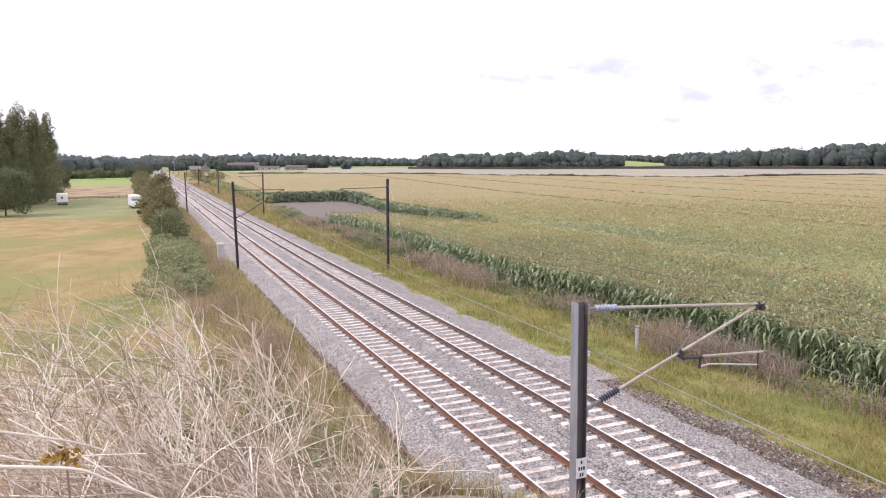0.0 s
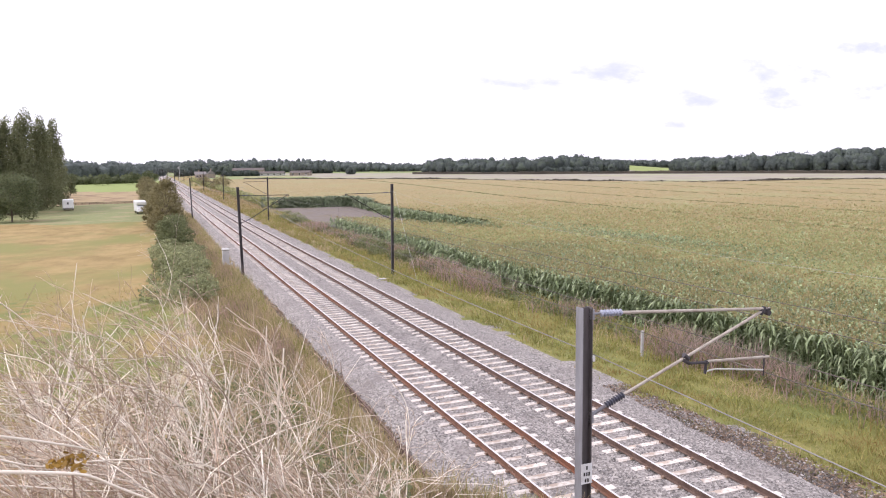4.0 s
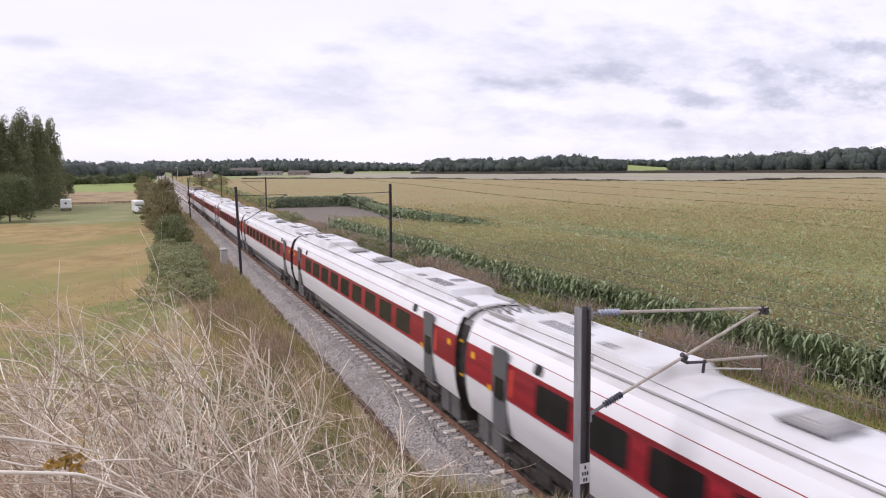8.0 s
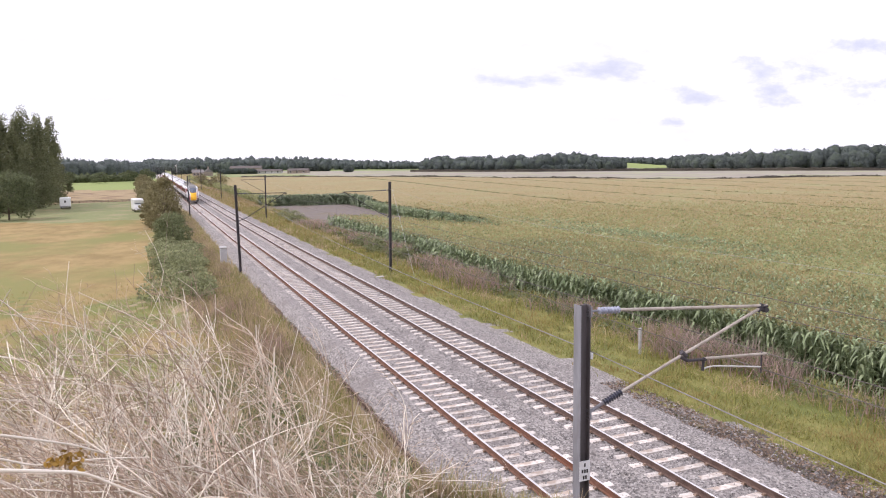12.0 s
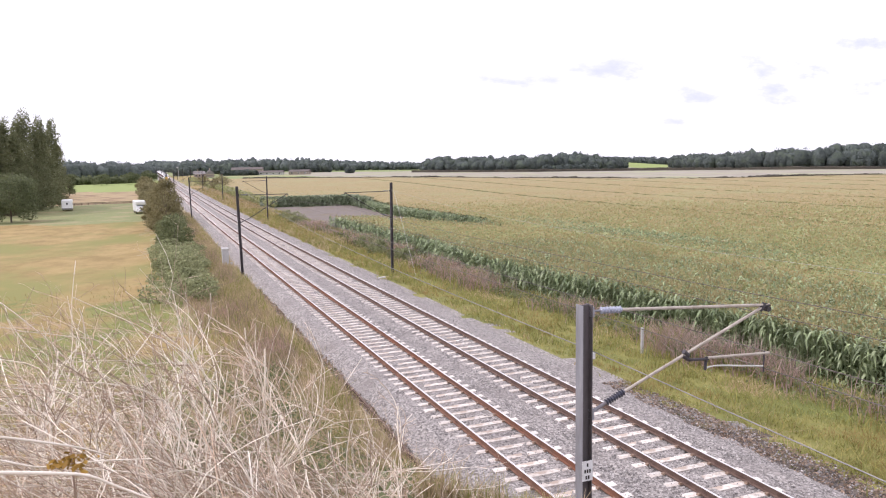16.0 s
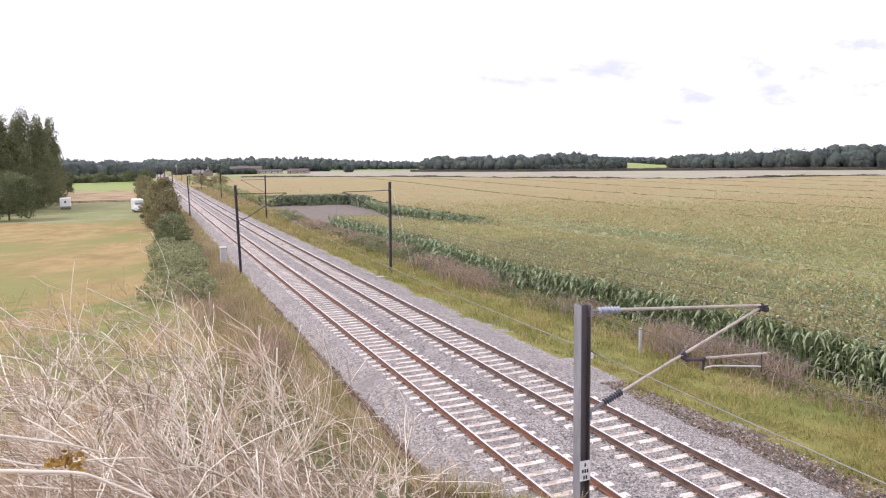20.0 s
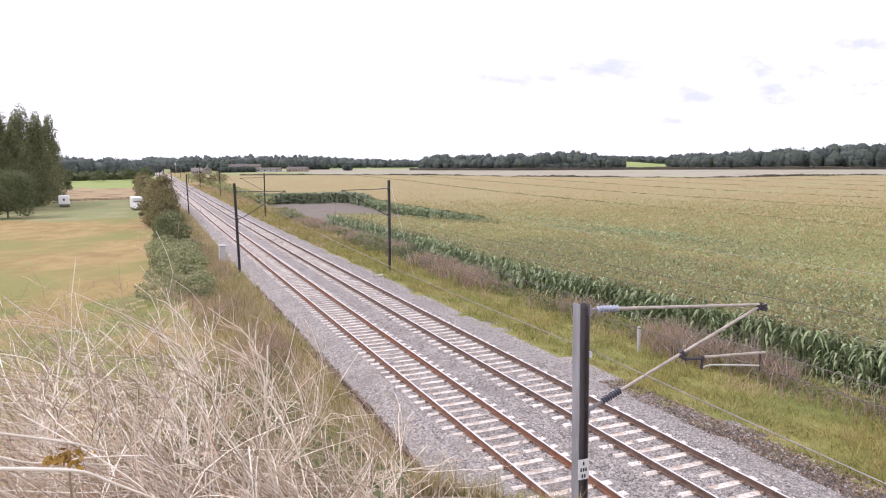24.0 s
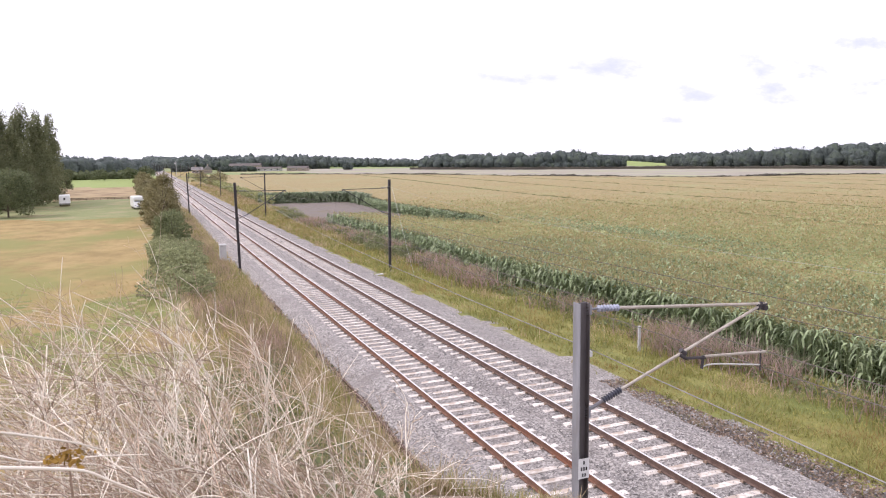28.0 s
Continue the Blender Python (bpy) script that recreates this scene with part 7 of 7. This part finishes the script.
def branched_weed(x, y, rng, h, thick, wind, reach=SPARSE):
    """One tall dead weed: curved stem, forking branches and fine tips."""
    z = float(ground_at(x, y))
    wd = thing("dead_weed", "tall bleached weed with forking branches", "dead plants", "dead plants on the bank", m=pose(x, y, z - 0.05))
    w3 = np.array([wind[0], wind[1], 0.0])

    def grow(start, d, length, k, wob):
        P = np.zeros((len(start), k, 3))
        P[:, 0] = start
        curl = rng.normal(size=d.shape) * wob
        for q in range(1, k):
            curl = curl * 0.8 + rng.normal(size=d.shape) * wob * 0.7
            d = d + w3 * 0.13 + curl
            d[:, 2] = np.maximum(d[:, 2], 0.2)
            d = d / np.linalg.norm(d, axis=1, keepdims=True)
            P[:, q] = P[:, q - 1] + d * (length / (k - 1))[:, None]
        P[:, :, 2] = np.maximum(P[:, :, 2], 0)
        return P
    n = int(rng.integers(1, 3))
    rise_share = float(rng.uniform()) ** 0.8
    d = np.concatenate([rng.normal(size=(n, 2)) * 0.3 + w3[None, :2] * 0.6, np.ones((n, 1))], 1)
    d /= np.linalg.norm(d, axis=1, keepdims=True)
    b0 = np.concatenate([rng.normal(size=(n, 2)) * 0.08, np.zeros((n, 1))], 1)
    L = h * rng.uniform(0.8, 1.15, n)
    P = grow(b0, d, L, 14, 0.14)
    th = thick * rng.uniform(0.7, 1.15, n)
    vs, fs, off = [], [], 0
    levels = [(P, L, th)]
    for lv, (cnt, share, spread) in enumerate(((4, 0.5, 0.32), (4, 0.46, 0.36), (4, 0.42, 0.4))):
        par, pl, pt = levels[-1]
        i = np.repeat(np.arange(len(par)), cnt)
        k = par.shape[1]
        j = rng.integers(int(k * (0.46 if lv == 0 else 0.2)), k - 1, len(i))
        s = par[i, j]
        d = par[i, j + 1] - s
        d = d / (np.linalg.norm(d, axis=1, keepdims=True) + 1e-9) + rng.normal(size=d.shape) * spread + w3 * 0.35 + np.array([0, 0, 0.3])
        d /= np.linalg.norm(d, axis=1, keepdims=True)
        ln = pl[i] * share * rng.uniform(0.5, 1.15, len(i))
        levels.append((grow(s, d, ln, 7, 0.19), ln, pt[i] * (0.7, 0.6, 0.5)[lv]))
    for lv, (C, ln, tk) in enumerate(levels):
        k = C.shape[1]
        taper = np.linspace(1, 0.68, k)[None] * tk[:, None]
        V, F = tubes(C, taper, 5 if lv == 0 else 3) if lv < 3 else ribbons(C, 2.2 * taper, rng)
        vs.append(V)
        fs.append(F + off)
        off += len(V)
    cuts = np.cumsum([len(v) for v in vs])[:-1]
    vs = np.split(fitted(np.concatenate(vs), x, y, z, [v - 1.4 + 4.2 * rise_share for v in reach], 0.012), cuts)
    tagged(part_of("stem", mesh_np("stem", np.concatenate(vs[:2]), np.concatenate(fs[:2]), M["stalk_white"], smooth=True), wd, "smooth bleached stem"), kind="stuff")
    tw = np.concatenate(fs[2:]) - len(vs[0]) - len(vs[1])
    tagged(part_of("twig_spray", mesh_np("twig_spray", np.concatenate(vs[2:]), tw, M["stalk_old" if rng.uniform() < 0.4 else "stalk"]), wd, "fine dry twigs"), kind="stuff")
    CLUMPS.append(wd)


WIND = (-0.42, 0.17)


def make_near_bank():
    rng = np.random.default_rng(61)
    for k in range(310):
        f = -14 + 38 * rng.uniform()
        a = radians(f)
        d = 1.9 + 7.5 * rng.uniform() ** 1.5
        x, y = CAM_EYE[0] + d * math.sin(a), CAM_EYE[1] + d * math.cos(a)
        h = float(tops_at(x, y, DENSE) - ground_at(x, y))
        if h < 0.22 or x > -4.2 or (f > 12 and rng.uniform() < 0.25):
            continue
        dry_clump(x, y, rng, 2, min(1.5, h) * rng.uniform(0.75, 1.1), 0.22 + 0.03 * d, 0.0024 + 0.0003 * d, 0.3, WIND, 2, 62)
    # taller branching weeds among them
    for k in range(115):
        f = -13.5 + 35 * rng.uniform()
        a = radians(f)
        d = 2.8 + 4.4 * rng.uniform()
        x, y = CAM_EYE[0] + d * math.sin(a), CAM_EYE[1] + d * math.cos(a)
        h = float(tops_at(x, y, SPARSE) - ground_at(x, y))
        if h > 0.3 and x < -4.5 and (f < 11 or rng.uniform() < 0.75):
            branched_weed(x, y, rng, min(2.2, h) * rng.uniform(0.65, 1.25), (0.0024 + 0.0008 * d) * rng.uniform(0.7, 1.4), WIND)
    # a farther, taller row down the slope
    high = [v - 1.0 for v in SPARSE]
    for k in range(48):
        a, d = radians(rng.uniform(-13, 9.5)), rng.uniform(5.0, 8.5)
        x, y = CAM_EYE[0] + d * math.sin(a), CAM_EYE[1] + d * math.cos(a)
        h = float(tops_at(x, y, high) - ground_at(x, y))
        if h > 0.3 and x < -4.8:
            branched_weed(x, y, rng, min(2.4, h) * rng.uniform(0.8, 1.25), (0.002 + 0.0007 * d) * rng.uniform(0.7, 1.3), WIND, high)
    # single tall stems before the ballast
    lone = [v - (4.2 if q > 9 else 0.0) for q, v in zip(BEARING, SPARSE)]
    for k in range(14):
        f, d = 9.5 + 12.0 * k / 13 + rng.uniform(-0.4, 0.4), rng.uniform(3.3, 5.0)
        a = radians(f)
        x, y = CAM_EYE[0] + d * math.sin(a), CAM_EYE[1] + d * math.cos(a)
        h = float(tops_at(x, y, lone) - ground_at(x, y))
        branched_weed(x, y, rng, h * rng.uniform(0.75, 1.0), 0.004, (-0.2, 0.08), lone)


make_near_bank()


def make_undergrowth():
    rng = np.random.default_rng(67)
    n = 22000
    a = np.radians(rng.uniform(-14, 19, n))
    d = 3.0 + 11 * rng.uniform(size=n)
    x, y = CAM_EYE[0] + d * np.sin(a), d * np.cos(a)
    keep = (np.sin(x * 1.3 + 1) + np.sin(y * 0.9) + rng.normal(size=n) * 0.5 > 0.0) & (x < -5.4)
    x, y = x[keep], y[keep]
    c = np.stack([x, y, ground_at(x, y) + rng.uniform(0.0, 0.55, len(x))], 1)
    V, F = leaves(c, 0.065 * rng.uniform(0.6, 1.4, len(c)), rng)
    tagged(new("undergrowth", mesh_np("undergrowth", V, F, M["bramble"])), "low green weeds between the dead stalks", "weeds", kind="stuff")
    # darker nettles lower on the slope
    out = []
    for k in range(95):
        a, d = radians(rng.uniform(-3, 14)), rng.uniform(9, 30)
        x, y = CAM_EYE[0] + d * math.sin(a), d * math.cos(a)
        if x < -4.4:
            w = rng.uniform(0.5, 1.2)
            out.append(crown_points(rng, [(x, y, float(ground_at(x, y)) + 0.3, w, w, rng.uniform(0.5, 1.05))], 300, 0.5))
    c = np.concatenate(out)
    c[:, 2] = np.maximum(c[:, 2], ground_at(c[:, 0], c[:, 1]))
    V, F = leaves(c, 0.085 * rng.uniform(0.6, 1.4, len(c)), rng)
    tagged(new("nettles", mesh_np("nettles", V, F, M["bramble"])), "patches of green nettles on the bank", "weeds", kind="stuff")


make_undergrowth()


# a tuft of rust-brown leaves among the nearest stalks
def make_rusty_tuft():
    rng = np.random.default_rng(71)
    x, y, z = -9.45, 2.25, 7.05
    foot = float(ground_at(x, y))
    tf = thing("withered_dock", "rust-brown withered dock leaves among dead stalks", "dead plants", m=pose(x, y, foot))
    V, F = tubes([[(0, 0, -0.05), (0.01, 0, (z - foot) * 0.5), (0, 0.01, z - foot + 0.04)]], [[0.006, 0.005, 0.003]], 5)
    part_of("stem", mesh_np("stem", V, F, M["stalk_old"]), tf)
    c = rng.normal(size=(90, 3)) * (0.03, 0.025, 0.014) + (0, 0, z - foot)
    V, F = leaves(c, 0.016 * rng.uniform(0.6, 1.5, 90), rng)
    tagged(part_of("leaf_tuft", mesh_np("leaf_tuft", V, F, M["rusty_leaf"]), tf, "rust-brown curled leaves"), kind="stuff")


make_rusty_tuft()


# bleached stems over the nearest stalks, placed to fit the camera's view
def make_fallen_stems():
    for pts, r in FALLEN:
        P = np.array(pts)
        s = np.linspace(0, len(P) - 1, 13)
        k = np.arange(len(P))
        C = np.stack([np.interp(s, k, P[:, q]) for q in range(3)], 1)
        C[1:-1] = (C[:-2] + 2 * C[1:-1] + C[2:]) / 4
        V, F = tubes(C[None], np.linspace(r, r * 0.55, 13)[None], 8)
        tagged(new("fallen_stem", mesh_np("fallen_stem", V, F, M["stalk_white"], smooth=True)), "thick bleached stem lying over the dead stalks", "dead plants", "fallen stems")


FALLEN = [
    ([(-9.56, 1.78, 7.31), (-9.47, 1.84, 7.26), (-9.39, 1.90, 7.21), (-9.33, 1.95, 7.16)], 0.0036),
    ([(-9.54, 1.61, 7.29), (-9.43, 1.68, 7.24), (-9.36, 1.74, 7.20), (-9.30, 1.78, 7.14), (-9.20, 1.82, 7.06)], 0.0044),
    ([(-9.64, 2.23, 7.10), (-9.54, 2.29, 7.03), (-9.39, 2.36, 7.00), (-9.24, 2.41, 6.96)], 0.0032),
]
make_fallen_stems()


# ------------------------------------------------------------------ sleepers, one by one where the camera is nearest
def make_sleepers():
    me = sleeper_mesh()
    rng = random.Random(7)
    vs = np.array([v.co[:] for v in me.vertices])
    fs = [list(p.vertices) for p in me.polygons if len(p.vertices) == 4]
    for tr, dx in ((TRACK_NEAR, 0.0), (TRACK_FAR, GAP)):
        V, F, k = [], [], 0
        n0, n1 = int(Y_BACK / PITCH), int(Y_FAR / PITCH)
        for i in range(n0, n1):
            y = i * PITCH + 0.3
            if 7.0 < y < 104.0:
                ob = part_of("sleeper", me, tr)
                ob.location = (dx + float(bend(y)) + rng.uniform(-0.02, 0.02), y, float(rise(y)))
                ob.rotation_euler = (0, 0, rng.uniform(-0.006, 0.006))
            elif -60 < y < 560:
                V.append(vs + (dx + float(bend(y)), y, float(rise(y))))
                F += [[j + k for j in f] for f in fs]
                k += len(vs)
        tagged(part_of("far_sleepers", mesh_np("far_sleepers", np.concatenate(V), F, M["sleeper"]), tr), kind="stuff")


make_sleepers()


# ------------------------------------------------------------------ what moves
def motions():
    for car, off, turn in CARS:
        walk(car, [(t * 0.5, car_pose(tail_at(t * 0.5) + off, turn)) for t in range(0, 57)])
    rng = random.Random(3)
    for cl in CLUMPS:
        base = cl.matrix_world.copy()
        ph, rows = rng.uniform(0, 6.28), []
        t = 0.0
        while t < 28.01:
            gust = 0.6 + 0.5 * math.sin(0.7 * t + base.translation.x * 0.8) + 0.35 * math.sin(1.9 * t + ph)
            rows.append((t, base @ pose(0, 0, 0, 1.2 * math.sin(2.3 * t + ph) + 0.6 * gust, 2.4 * (gust - 0.6) + 1.5 * math.sin(3.1 * t + ph * 2), 0)))
            t += 0.5
        walk(cl, rows)


motions()
